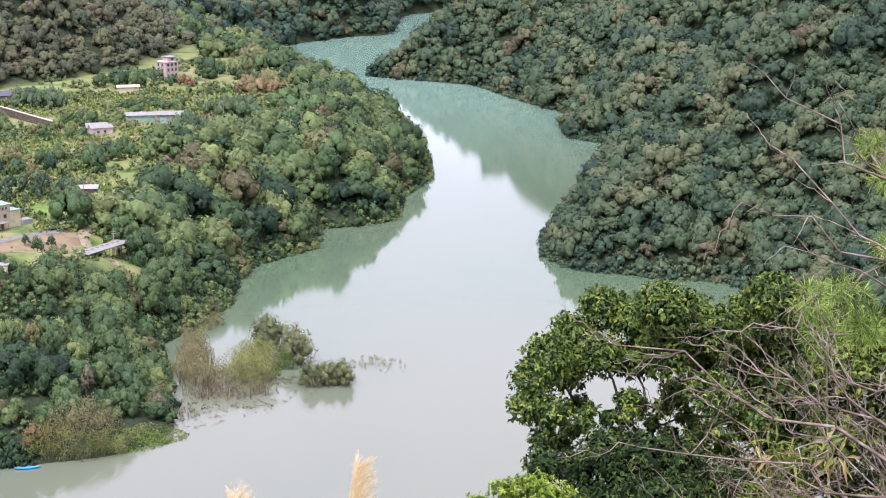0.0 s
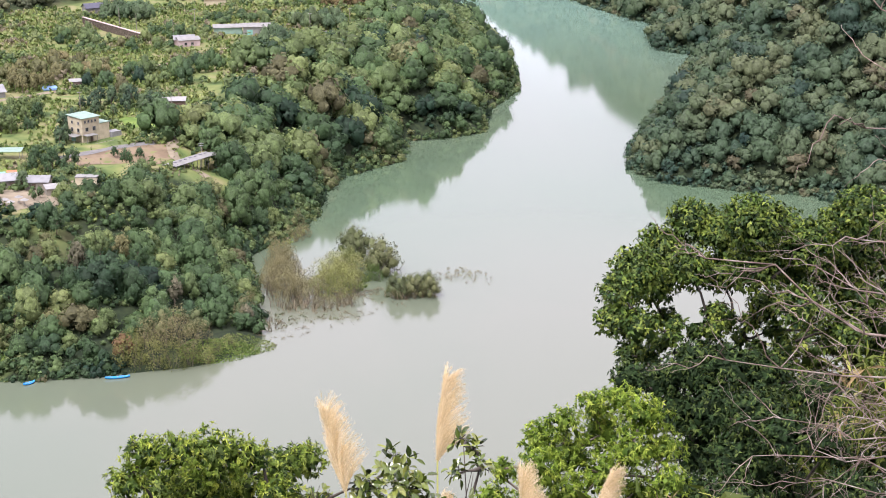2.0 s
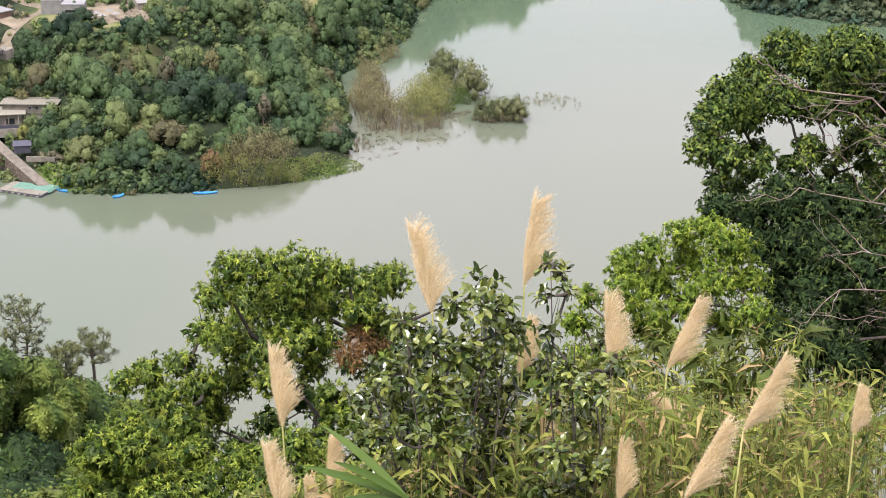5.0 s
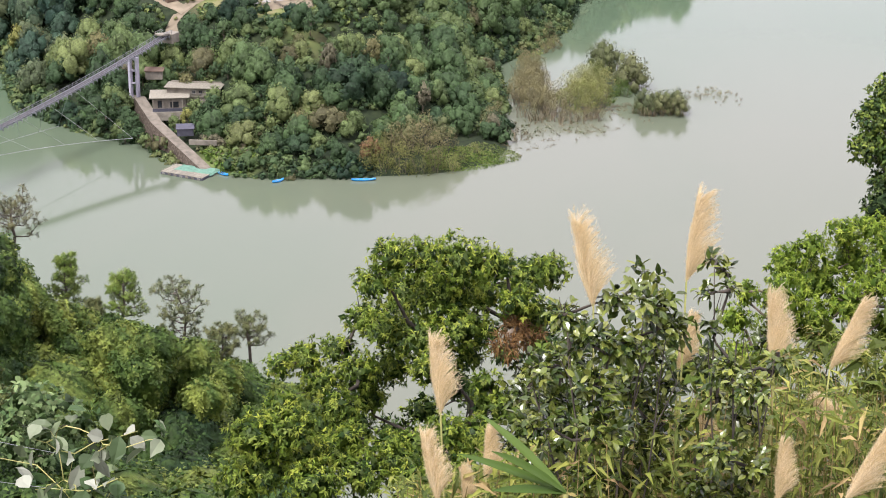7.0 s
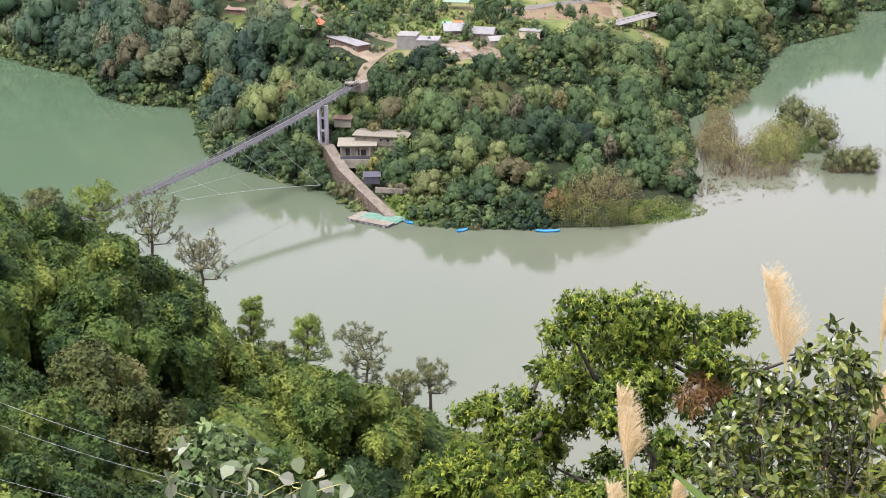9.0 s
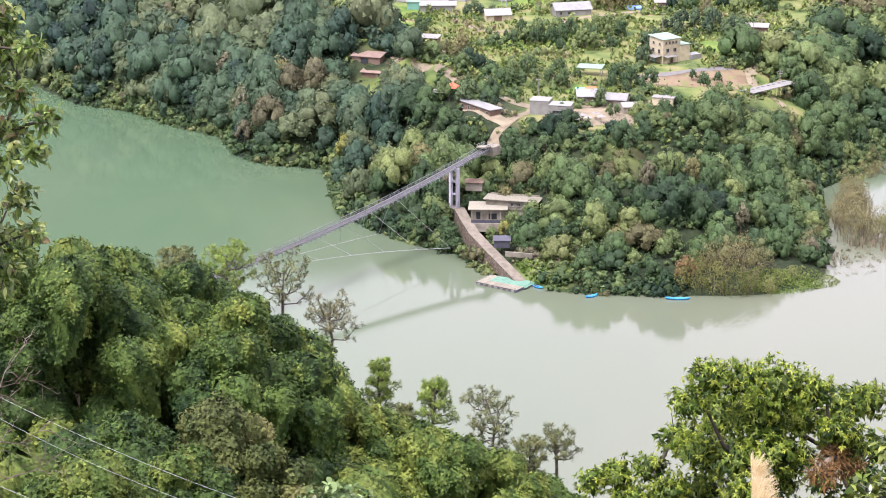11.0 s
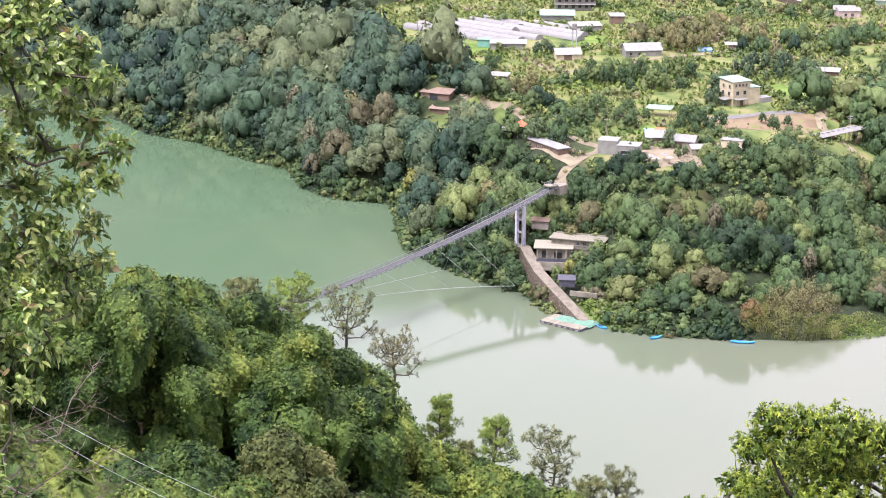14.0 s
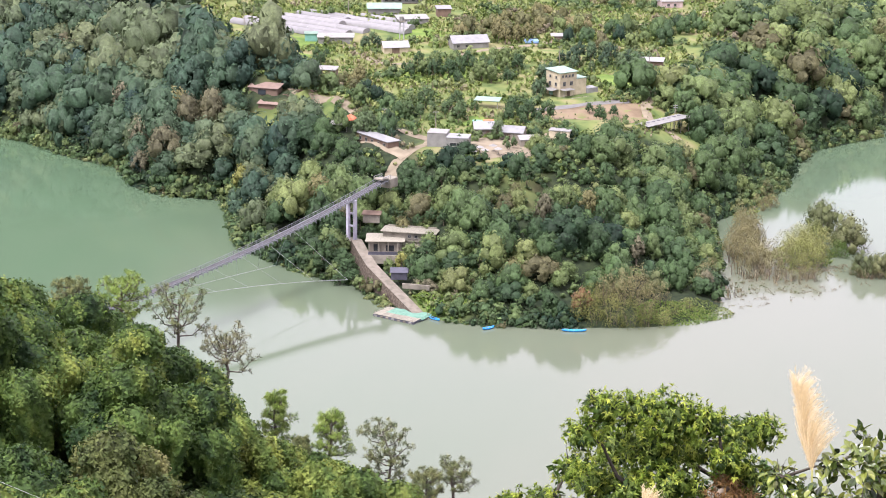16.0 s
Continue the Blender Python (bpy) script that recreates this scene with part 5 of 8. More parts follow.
# clumps: x, y, spread, how many, height, leaves, words
CLUMPS = [(-26, 745, 17, 10, 6.5, DARKLEAF, "dark evergreen tree in the thicket behind the house"), (-70, 722, 20, 18, 6.0, FOREST, "green broadleaf tree in the meadow"),
          (-62, 790, 9, 7, 7.0, OLIVE, "olive-brown tree in a row by the lane"), (-80, 800, 9, 6, 7.5, OLIVE, "olive-brown tree in a row by the lane"), (-92, 722, 8, 6, 5.5, FOREST, "green broadleaf tree by the lane"),
          (-112, 765, 8, 5, 5.5, DARKLEAF, "dark tree beside the farm shed"), (-20, 800, 25, 12, 7.0, FOREST, "green broadleaf tree on the terrace"), (-50, 830, 22, 10, 8.0, OLIVE, "olive-green tree on the terrace"),
          (45, 870, 16, 14, 8.0, DARKLEAF, "dark conifer-like tree in the grove"), (62, 925, 12, 10, 8.0, DARKLEAF, "dark tree in the riverside grove"), (-28, 960, 14, 8, 9.0, DARKLEAF, "tall dark tree at the wood's edge"),
          (80, 985, 10, 7, 8.5, AUTUMN, "orange-brown autumn tree on the terrace"), (48, 1018, 6, 3, 6.0, RUSSET, "russet autumn tree by the pink house"), (20, 1020, 20, 10, 8.0, FOREST, "broadleaf tree near the pink house"),
          (100, 1000, 16, 12, 9.0, OLIVE, "olive-brown tree by the river"), (10, 820, 18, 10, 6.5, FOREST, "broadleaf tree in the meadow"), (-135, 735, 12, 5, 5.0, FOREST, "small round tree at the paddy edge"),
          (-118, 690, 12, 8, 6.0, OLIVE, "thin olive tree by the lane"), (-96, 622, 4, 3, 6.5, DARKLEAF, "dark spreading tree beside the bunkhouse"), (-54, 627, 4, 3, 5.0, DARKLEAF, "dark round tree in the yard"), (-62.5, 608, 2, 2, 4.5, DARKLEAF, "dark round tree beside the kiosk"), (-48, 613, 3, 3, 3.6, SHRUB, "light green bushy tree in the yard"), (-42, 628, 4, 4, 4.0, FOREST, "green tree between the farmhouses"), (-88, 616, 3, 2, 4.5, DARKLEAF, "dark spreading tree beside the bunkhouse"),
          (-22, 665, 7, 4, 4.5, FOREST, "small round tree on the bare field"), (-4, 694, 4, 3, 4.6, FOREST, "small round tree by the road"), (-44, 690, 4, 4, 5.0, DARKLEAF, "dark garden tree beside the cream house"),
          (-43, 708, 5, 3, 7.5, DARKLEAF, "dark tree behind the cream house"), (-75, 655, 14, 9, 5.5, SHRUB, "light green bushy tree by the hamlet"), (-48, 646, 9, 6, 4.5, FOREST, "green tree behind the hamlet"),
          (-150, 702, 14, 9, 6.0, OLIVE, "olive tree by the red sheds"), (0, 905, 12, 6, 6.5, FOREST, "tree by the white halls"), (-15, 880, 14, 7, 6.0, FOREST, "tree in the far meadow"),
          (30, 940, 16, 9, 6.0, FOREST, "tree in the far meadow"), (70, 1050, 20, 12, 8.5, FOREST, "broadleaf tree near the river"), (-45, 905, 16, 9, 7.0, FOREST, "tree below the long wall")]
groves = {}
for cx, cy, cr, n, ht, mat, words in CLUMPS:
    n = n if cr < 8 else int(n * 1.5)
    for k in range(n):
        a, rr = 2.4 * k + rng.uniform(-0.5, 0.5), cr * math.sqrt((k + 0.4) / n)
        x, y = cx + rr * math.cos(a), cy + rr * math.sin(a)
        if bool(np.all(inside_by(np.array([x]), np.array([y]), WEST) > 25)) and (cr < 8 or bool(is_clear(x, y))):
            if cy > 795:
                groves.setdefault(mat.name, []).append((x, y, gz(x, y), ht * rng.uniform(0.32, 0.62)))
                continue
            tree(x, y, ht * rng.uniform(0.7, 1.3), mat, words, flat=rng.uniform(0.85, 1.25), kind=int(rng.integers(3)))
for key, rows in groves.items():
    rows = np.array(rows)
    scatter("grove", MEDIUM, rows[:, :3], rows[:, 3], bpy.data.materials[key], "scattered trees on the far terrace", "trees", tall=1.35)
p = thicket(-14, 28, 640, 716, 1.7, lambda x, y, z: (rough_field(x, y, 20) > -0.3) & (np.hypot(x + 25, y - 668) > 22) & (d_west(x, y) > 30))
scatter("reeds", TUFT, p, rng.uniform(0.4, 1.1, len(p)), REED, "rank grass beside the village road", "grass", tall=1.1)
# trees that stand out on the bank
GOLD = foliage("gold_green_leaves", (0.120, 0.145, 0.034), (0.190, 0.205, 0.050), (0.260, 0.255, 0.070), grain=1.2)
BROWNLEAF = foliage("dry_brown_leaves", (0.115, 0.116, 0.062), (0.158, 0.155, 0.086), (0.200, 0.192, 0.112), grain=1.2)
tree(-20, 515.5, 6.5, RUSSET, "russet autumn tree at the water's edge", flat=1.3)
for x, y, ht, mat, fl, words in ((-33, 553, 9, BROWNLEAF, 0.9, "tan-brown dying tree in the bank woods"), (-137, 622, 9, GOLD, 1.2, "yellow-green tree on the bank by the bridge"), (-131, 618, 8, OLIVE, 1.3, "olive tree at the water's edge"),
                                 (-129, 646, 9, GOLD, 1.5, "wide golden-green tree on the bank"), (-105, 582, 9, OLIVE, 1.6, "olive-orange spreading tree behind the bridge"), (-73.4, 542.5, 5.5, GOLD, 1.2, "yellow-green tree beside the riverside house"),
                                 (-179, 648, 8, BROWNLEAF, 1.2, "half-bare brown tree at the water's edge"), (-183, 668, 11, BROWNLEAF, 1.4, "half-bare grey-brown tree on the steep bank"), (-191, 672, 9, BRIGHT, 0.8, "fresh green tree at the water's edge"),
                                 (-171, 671, 13, OLIVE, 1.1, "tall pale olive tree on the bank"), (-176, 709, 9, BROWNLEAF, 1.5, "grey-brown spreading tree above the bank"), (-94, 573, 6, BROWNLEAF, 1.3, "half-bare grey tree by the bridge pier"),
                                 (-160, 700, 8, OLIVE, 1.5, "olive-brown spreading tree by the sheds"), (-196, 690, 12, BROWNLEAF, 1.2, "half-bare brown tree on the steep bank"), (-6, 548, 8, BROWNLEAF, 1.0, "grey-brown half-bare tree in the bank woods"),
                                 (14, 545, 5.5, BROWNLEAF, 1.4, "rusty half-bare tree at the flooded shore"), (-73.5, 566, 8, FOREST, 1.1, "dark green leafy tree beside the bridge landing"), (-69.5, 571, 9, FOREST, 1.1, "dark green leafy tree below the village road"), (-66, 578, 7, SHRUB, 1.1, "light green leafy tree below the village road"), (-75.5, 559, 6, OLIVE, 1.2, "olive bushy tree behind the riverside house"), (-93, 582, 6, SHRUB, 1.3, "light green bushy tree beside the bridge landing"), (-98, 584, 7, FOREST, 1.2, "dark green bushy tree beside the bridge landing"), (-40, 577, 7, FOREST, 1.1, "dark green leafy tree in the bank woods"), (-43, 571, 6.5, OLIVE, 1.1, "olive-green leafy tree in the bank woods"), (-21, 566, 8, OLIVE, 1.1, "olive-green leafy tree in the bank woods"), (-27, 562, 9, FOREST, 1.0, "dark green leafy tree in the bank woods"), (-16, 561, 8, FOREST, 1.0, "dark green leafy tree in the bank woods"), (-45, 648, 8, FOREST, 1.1, "dark green leafy tree behind the bank"), (-39, 653, 7, SHRUB, 1.2, "light green leafy tree behind the bank"), (-51, 655, 7, FOREST, 1.1, "dark green leafy tree behind the bank"), (-48, 520, 6, SHRUB, 1.4, "light green bushy tree at the water's edge"), (-40, 528, 7, OLIVE, 1.3, "olive bushy tree on the bank")):
    tree(x, y, ht, mat, words, flat=fl, kind=int(rng.integers(3)))

# ---- the drowned spit: grass, bare shrubs and dead trees standing in the water ----
TWIG = foliage("bare_twigs", (0.165, 0.146, 0.074), (0.222, 0.196, 0.106), (0.275, 0.246, 0.145), spread=(0.6, 1.3))
TWIGOLIVE = foliage("half_bare_twigs", (0.160, 0.134, 0.072), (0.200, 0.170, 0.086), (0.210, 0.205, 0.068), spread=(0.7, 1.3))
THIN = [crown(80 + s, 5, 120, 0.080, 1.1, 0.0, ragged=0.5) for s in range(5)]
STEMS = [sticks(36 + s, 16, 0.022) for s in range(5)]


def drowned(cx, cy, rx, ry, n, lo, hi, mat, label, kinds, tall=1.0, turn=0.0, name="drowned_shrubs"):
    """Shrubs over an oval of shallows or shore."""
    q, a = np.sqrt(rng.uniform(0, 1, n)), rng.uniform(0, 6.283, n)
    dx, dy = rx * q * np.cos(a), ry * q * np.sin(a)
    c, s = math.cos(radians(turn)), math.sin(radians(turn))
    at = np.stack([cx + dx * c - dy * s, cy + dx * s + dy * c, np.zeros(n)], -1)
    at[:, 2] = np.maximum(ground_z(at[:, 0], at[:, 1]), -0.15)
    return scatter(name, kinds, at, rng.uniform(lo, hi, n), mat, label, "shrubs", sink=0.05, tall=tall)


WILLOW = [crown(180 + s, 10, 760, 0.040, 1.0, 0.0, ragged=0.5, low=0.0, billow=0.5, fat=1.1) for s in range(4)]
BUSHY = [crown(190 + s, 14, 1250, 0.040, 1.0, 0.0, ragged=0.35, low=-0.10, billow=0.6, fat=1.15) for s in range(4)]
DENSE = [crown(195 + s, 11, 900, 0.042, 1.0, 0.5, ragged=0.35, low=0.0, billow=0.6, fat=1.1) for s in range(4)]
_waders = {}


def wader(x, y, height, mat, label, full=False, kind=0, wide=1.0, tint=0.4):
    """A many-stemmed willow or shrub whose feet stand in the shallows: bare stems below an airy crown."""
    key = (mat.name, full, kind, tint)
    if key not in _waders:
        v, f, nv = (DENSE if full and mat is SPITDARK else BUSHY if full else WILLOW)[kind]
        r = np.random.default_rng(400 + 7 * len(_waders))
        stems = []
        for i in range(6):
            a, reach = 2.4 * i + r.uniform(-0.3, 0.3), r.uniform(0.10, 0.40)
            foot_r = r.uniform(0.02, 0.22)
            o = np.array([math.cos(a), math.sin(a), 0])
            pts = [o * foot_r - [0, 0, 0.12], o * (foot_r + 0.12 * reach) + [0, 0, 0.25], o * (foot_r + 0.5 * reach) + r.normal(size=3) * 0.02 + [0, 0, 0.55], o * (foot_r + reach) + [0, 0, r.uniform(0.75, 0.95)]]
            stems.append(mesh_of("stem", *tube_path(pts, [0.014, 0.012, 0.008, 0.003], 4), WETBARK, True))
        cv = v * ([0.60, 0.60, 0.82] if full else [0.52, 0.52, 0.74]) + [0, 0, 0.08 if full else 0.22]
        _waders[key] = (stems, mesh_of("crown", cv, f, mat, True, np.clip(np.full(len(cv), tint) + r.uniform(-0.1, 0.1), 0, 1), nv))
    e = thing("willow", label, "tree", pose(x, y, max(gz(x, y), -0.1), 0, 0, rng.uniform(0, 360)), "half-drowned willows on the spit")
    for me in _waders[key][0]:
        part("stem", me, WETBARK, e)
    part("crown", _waders[key][1], mat, e)
    e.scale = (height * wide, height * wide, height)
    return e


WETBARK = material("grey_brown_wet_bark", [(0.3, (0.075, 0.062, 0.048)), (0.7, (0.165, 0.140, 0.110))], 3.0, 0.85, 0.4, 20)
SPITBROWN = foliage("withered_willow_leaves", (0.140, 0.138, 0.058), (0.190, 0.182, 0.076), (0.222, 0.222, 0.090), spread=(0.8, 1.2))
SPITGREEN = foliage("yellowing_willow_leaves", (0.135, 0.165, 0.044), (0.200, 0.230, 0.062), (0.255, 0.270, 0.090), spread=(0.7, 1.3))
SPITDARK = foliage("dark_willow_leaves", (0.062, 0.088, 0.034), (0.108, 0.134, 0.048), (0.170, 0.185, 0.074), spread=(0.65, 1.3))
TIPOLIVE = foliage("yellow_olive_leaves", (0.092, 0.112, 0.026), (0.140, 0.160, 0.038), (0.190, 0.204, 0.056), spread=(0.7, 1.3))
# on the shore's tip
for x, y, ht, mat, full, words in ((-16.5, 513.2, 6.2, TIPOLIVE, True, "yellow-olive rounded shrub at the water's edge"), (-20.5, 514.0, 5.6, TIPOLIVE, True, "yellow-olive rounded shrub at the water's edge"), (-2.0, 513.6, 5.4, TIPOLIVE, True, "yellow-olive rounded shrub at the water's edge"), (2.6, 515.2, 4.4, SPITGREEN, True, "low yellow-green shrub at the water's edge"), (-11.5, 512.9, 6.6, TIPOLIVE, True, "yellow-olive rounded shrub at the water's edge"), (-6.5, 513.0, 6.0, TIPOLIVE, True, "yellow-olive rounded shrub at the water's edge"),
                                   (-14, 521, 6.8, SPITBROWN, True, "withered brown shrub on the flooded shore"), (-8.5, 521, 7.0, SPITBROWN, True, "withered brown shrub on the flooded shore"), (-2.5, 519.5, 6.0, SPITBROWN, True, "withered brown shrub on the flooded shore"),
                                   (-5, 526, 7.2, SPITBROWN, True, "withered brown shrub on the flooded shore"), (-11, 527, 7.5, SPITDARK, True, "dark olive shrub behind the flooded shore"), (1.5, 524.5, 5.6, SPITBROWN, False, "thin withered shrub on the flooded shore"),
                                   (-1, 530, 7.0, SPITDARK, True, "dark olive shrub behind the flooded shore"), (-17.5, 519, 5.5, TIPOLIVE, True, "yellow-olive rounded shrub on the shore"), (13, 548, 5.0, SPITBROWN, True, "withered brown shrub under the bank trees"),
                                   (15, 555, 5.6, SPITBROWN, True, "withered brown shrub under the bank trees"), (12, 541, 4.6, SPITBROWN, False, "thin withered shrub on the flooded shore"), (5, 520.5, 3.2, SPITGREEN, True, "low yellow-green shrub in the shore grass"), (9, 526, 3.0, SPITGREEN, False, "low yellow-green shrub in the shore grass")):
    wader(x, y, ht, mat, words, full, int(rng.integers(4)), 1.05, (0.25, 0.5, 0.75)[int(rng.integers(3))])
drowned(6, 522, 12, 6.5, 1500, 0.16, 0.45, BRIGHT, "bright green grass along the flooded shore", TUFT, 1.0, 22, "shore_grass")
drowned(14, 528, 8, 7, 800, 0.16, 0.45, REED, "yellow-green grass along the flooded shore", TUFT, 1.0, 10, "shore_grass")
p = thicket(-75, -46, 505, 535, 1.0, lambda x, y, z: (np.hypot(x + 59, y - 519) < 10) & (x > -62.5 + (515 - y) * 0.7))
scatter("shore_grass", TUFT, p, rng.uniform(0.5, 1.2, len(p)), BRIGHT, "bright green weeds beside the ramp", "grass")
# in the water: withered brown, then yellowing, then dark willows out along the spit
for cx, cy, rx, ry, n, lo, hi, mat, full, words in ((26.5, 584, 5.5, 20, 17, 5.6, 8.2, SPITBROWN, False, "withered brown willow standing in shallow water"), (33, 572, 5, 9, 7, 5.0, 7.2, SPITBROWN, False, "withered brown willow standing in shallow water"),
                                                    (28, 615, 4, 14, 8, 4.5, 6.5, SPITBROWN, True, "withered brown shrub at the flooded bank"), (35, 650, 3, 14, 6, 3.0, 4.4, SPITBROWN, True, "reddish-brown shrub at the flooded bank"),
                                                    (43.5, 583, 6.5, 15, 16, 5.2, 7.8, SPITGREEN, False, "yellowing willow standing in shallow water"), (47, 597, 5, 9, 7, 4.6, 6.6, SPITGREEN, True, "yellowing leafy willow on the drowned spit"),
                                                    (58.5, 600, 2.6, 4.5, 3, 8.6, 10.2, SPITDARK, True, "tall dark willow on the drowned spit"), (52, 617, 2.6, 5, 3, 8.4, 9.6, SPITDARK, True, "tall dark willow on the drowned spit"), (55.5, 589, 2, 2, 2, 3.8, 4.6, BRIGHT, True, "fresh green bush on the drowned spit"),
                                                    (65.5, 571.5, 7.5, 3.6, 11, 5.0, 6.8, SPITDARK, True, "dark olive bush standing in the water"), (66, 569, 9, 2.5, 7, 2.2, 3.4, SPITBROWN, False, "rusty shrub skirt standing in the water"),
                                                    (41, 564, 6, 3, 6, 3.0, 4.4, SPITBROWN, False, "bare grey-brown shrub in the shallows")):
    for k in range(n):
        a, q = 2.4 * k + rng.uniform(-0.4, 0.4), math.sqrt((k + 0.5) / n)
        wader(cx + rx * q * math.cos(a), cy + ry * q * math.sin(a), rng.uniform(lo, hi), mat, words, full, int(rng.integers(4)), rng.uniform(0.85, 1.1), (0.25, 0.5, 0.75)[int(rng.integers(3))])
drowned(27, 584, 6, 24, 26, 2.4, 4.6, TWIG, "tall bare stems standing in shallow water", STEMS, 1.3)
drowned(32, 564, 6, 7, 18, 1.4, 2.6, TWIG, "bare grey-brown twigs standing in shallow water", STEMS, 1.5)
drowned(41, 563, 6, 5, 15, 1.4, 2.8, TWIG, "bare grey-brown twigs standing in shallow water", STEMS, 1.4)
drowned(64, 571, 8, 4, 14, 1.6, 2.8, TWIG, "bare twigs standing in the shallows", STEMS, 1.3)
drowned(32, 646, 4, 16, 160, 0.4, 0.9, REED, "yellow-green grass at the flooded bank", TUFT, 1.0, -25, "shore_grass")
drowned(44, 588, 10, 16, 420, 0.4, 0.9, REED, "yellow-green grass on the drowned spit", TUFT, 1.0, -10, "spit_grass")
drowned(30, 556, 16, 9, 60, 0.3, 0.9, SPITDARK, "low dark tussocks in the shallows", BUSH, 0.5, 10, "tussocks")
drowned(82, 590, 9, 8, 24, 0.5, 1.5, TWIG, "low dead twigs above the water", STEMS, 1.1)
drowned(82, 592, 8, 6, 30, 0.5, 1.1, TWIGOLIVE, "low brown weeds above the water", THIN, 0.9)
drowned(88, 582, 4, 6, 5, 0.5, 1.2, TWIG, "lone dead twigs in open water", STEMS, 1.1)
drowned(22, 552, 5, 13, 36, 0.6, 1.8, TWIG, "scattered dead twigs in the shallows", STEMS, 1.2, -15)
drowned(36, 548, 13, 6, 32, 0.4, 1.2, TWIG, "scattered dead twigs in the shallows", STEMS, 1.0)
drowned(24, 543, 10, 9, 90, 0.4, 1.1, TWIGOLIVE, "flattened brown weeds in the shallows", THIN, 0.35)
drowned(38, 556, 14, 6, 70, 0.4, 1.1, TWIG, "flattened brown weeds in the shallows", THIN, 0.3)
drowned(52, 562, 12, 7, 21, 0.4, 1.2, TWIG, "scattered dead twigs in the shallows", STEMS, 1.0)
drowned(52, 575, 13, 6, 60, 0.5, 1.4, TWIGOLIVE, "brown weeds in the shallows", THIN, 0.6)
for x, y, ht in ((24, 582, 6), (30, 578, 6.5), (33, 588, 6), (36, 572, 5.5), (27, 596, 6), (42, 566, 5), (60, 570, 5), (70, 571, 5), (38, 564, 4), (46, 562, 4.5), (50, 582, 4.5), (22, 566, 5), (33, 562, 5)):
    e = thing("dead_tree", "bare dead tree standing in the water", "tree", pose(x, y, 0, 0, 0, rng.uniform(0, 360)))
    v, f = limbs(int(x * 7), ht, 0.9, 7)
    part("trunk", mesh_of("trunk", v, f, BARK, True), BARK, e)

for x, y, ht in ((-92, 548, 6.5), (-95, 552, 7.5), (-90, 543, 6.0), (-98, 549, 6.0), (-93, 543, 5.4), (-101, 552, 6.5), (-91, 539.5, 4.6), (-97, 558, 7.5), (-93.5, 554, 7.5), (-90.5, 545, 6.5), (-87, 539, 5.0), (-84.5, 535, 4.4)):
    tree(x, y, ht, FOREST, "round green bush tree on the bank by the ramp", flat=1.5, kind=int(rng.integers(3)))
for x, y, ht in ((-77, 542.5, 4.4), (-71.5, 546, 6.5), (-66, 543, 7.5), (-70, 540, 5.2), (-66, 549, 7.0), (-64, 533, 6.0), (-60, 530, 4.4), (-56, 536, 5.5), (-60, 541, 3.4), (-54, 528, 5.5), (-50, 534, 6), (-56, 546, 5), (-52, 543, 6.5), (-46, 538, 6.5)):
    tree(x, y, ht, FOREST, "leafy green tree below the riverside house", flat=1.35, kind=int(rng.integers(3)))
for x, y, ht in ((-80, 573, 6), (-74, 568, 6.5), (-85, 580, 6), (-69, 566, 6), (-77, 580, 6.5), (-90, 571, 5.5), (-88, 577, 6), (-70, 574, 7), (-64, 566, 6), (-95, 578, 6), (-84, 568, 4.5), (-62, 559, 4.5), (-67, 561, 4.5), (-71, 561, 4), (-57, 554, 5), (-53, 560, 6), (-60.5, 553.5, 3.6), (-58.5, 550, 4.2), (-63, 558, 4.6)):
    tree(x, y, ht, FOREST, "leafy green tree behind the riverside house", flat=1.3, kind=int(rng.integers(3)))
for x, y, ht in ((-67, 529.5, 2.8), (-64, 528, 3.2), (-62, 526.5, 2.6)):
    tree(x, y, ht, BROWNLEAF, "half-bare brown shrub by the stepped garden wall", flat=1.9, kind=int(rng.integers(3)), name="shrub")
p = thicket(-79, -46, 512, 547, 1.6, lambda x, y, z: (x > -72.5 + 0.66 * (530 - y)) & (d_west(x, y) > 1) & (rng.uniform(0, 1, x.shape) > 0.35) & ~((np.abs(x + 72.5) < 4) & (np.abs(y - 532) < 3.5)))
scatter("scrub", BUSH, p, rng.uniform(0.8, 1.8, len(p)), SHRUB, "low green bushes below the riverside house", "shrubs")

rng = np.random.default_rng(23)


# ---- the near slope: plants placed by bearing (to the left) and dip to fit the camera's view ----
def at(bearing, dip, dist):
    b, d = radians(bearing), radians(dip)
    return np.array([-math.sin(b) * math.cos(d) * dist, math.cos(b) * math.cos(d) * dist, 170.0 - math.sin(d) * dist])


MANGO = [(1.6, 20.8, 0.36), (0.6, 20.8, 0.44), (-0.6, 20.9, 0.44), (2.2, 21.5, 0.32), (1.1, 21.8, 0.48), (-0.1, 21.9, 0.48), (-1.2, 21.8, 0.40), (-1.7, 21.0, 0.28), (-2.6, 21.3, 0.36), (-3.3, 21.1, 0.32), (2.5, 22.5, 0.36), (1.7, 22.9, 0.44), (0.6, 23.0, 0.44), (-0.6, 22.8, 0.40), (3.3, 23.4, 0.32), (4.3, 23.6, 0.32), (5.1, 23.8, 0.20), (3.8, 24.4, 0.40), (2.6, 24.1, 0.40), (1.5, 23.9, 0.36), (0.4, 24.0, 0.32), (3.3, 25.1, 0.36), (2.4, 24.8, 0.32), (-2.9, 22.4, 0.32), (-2.4, 22.0, 0.28), (-0.8, 23.6, 0.24)]
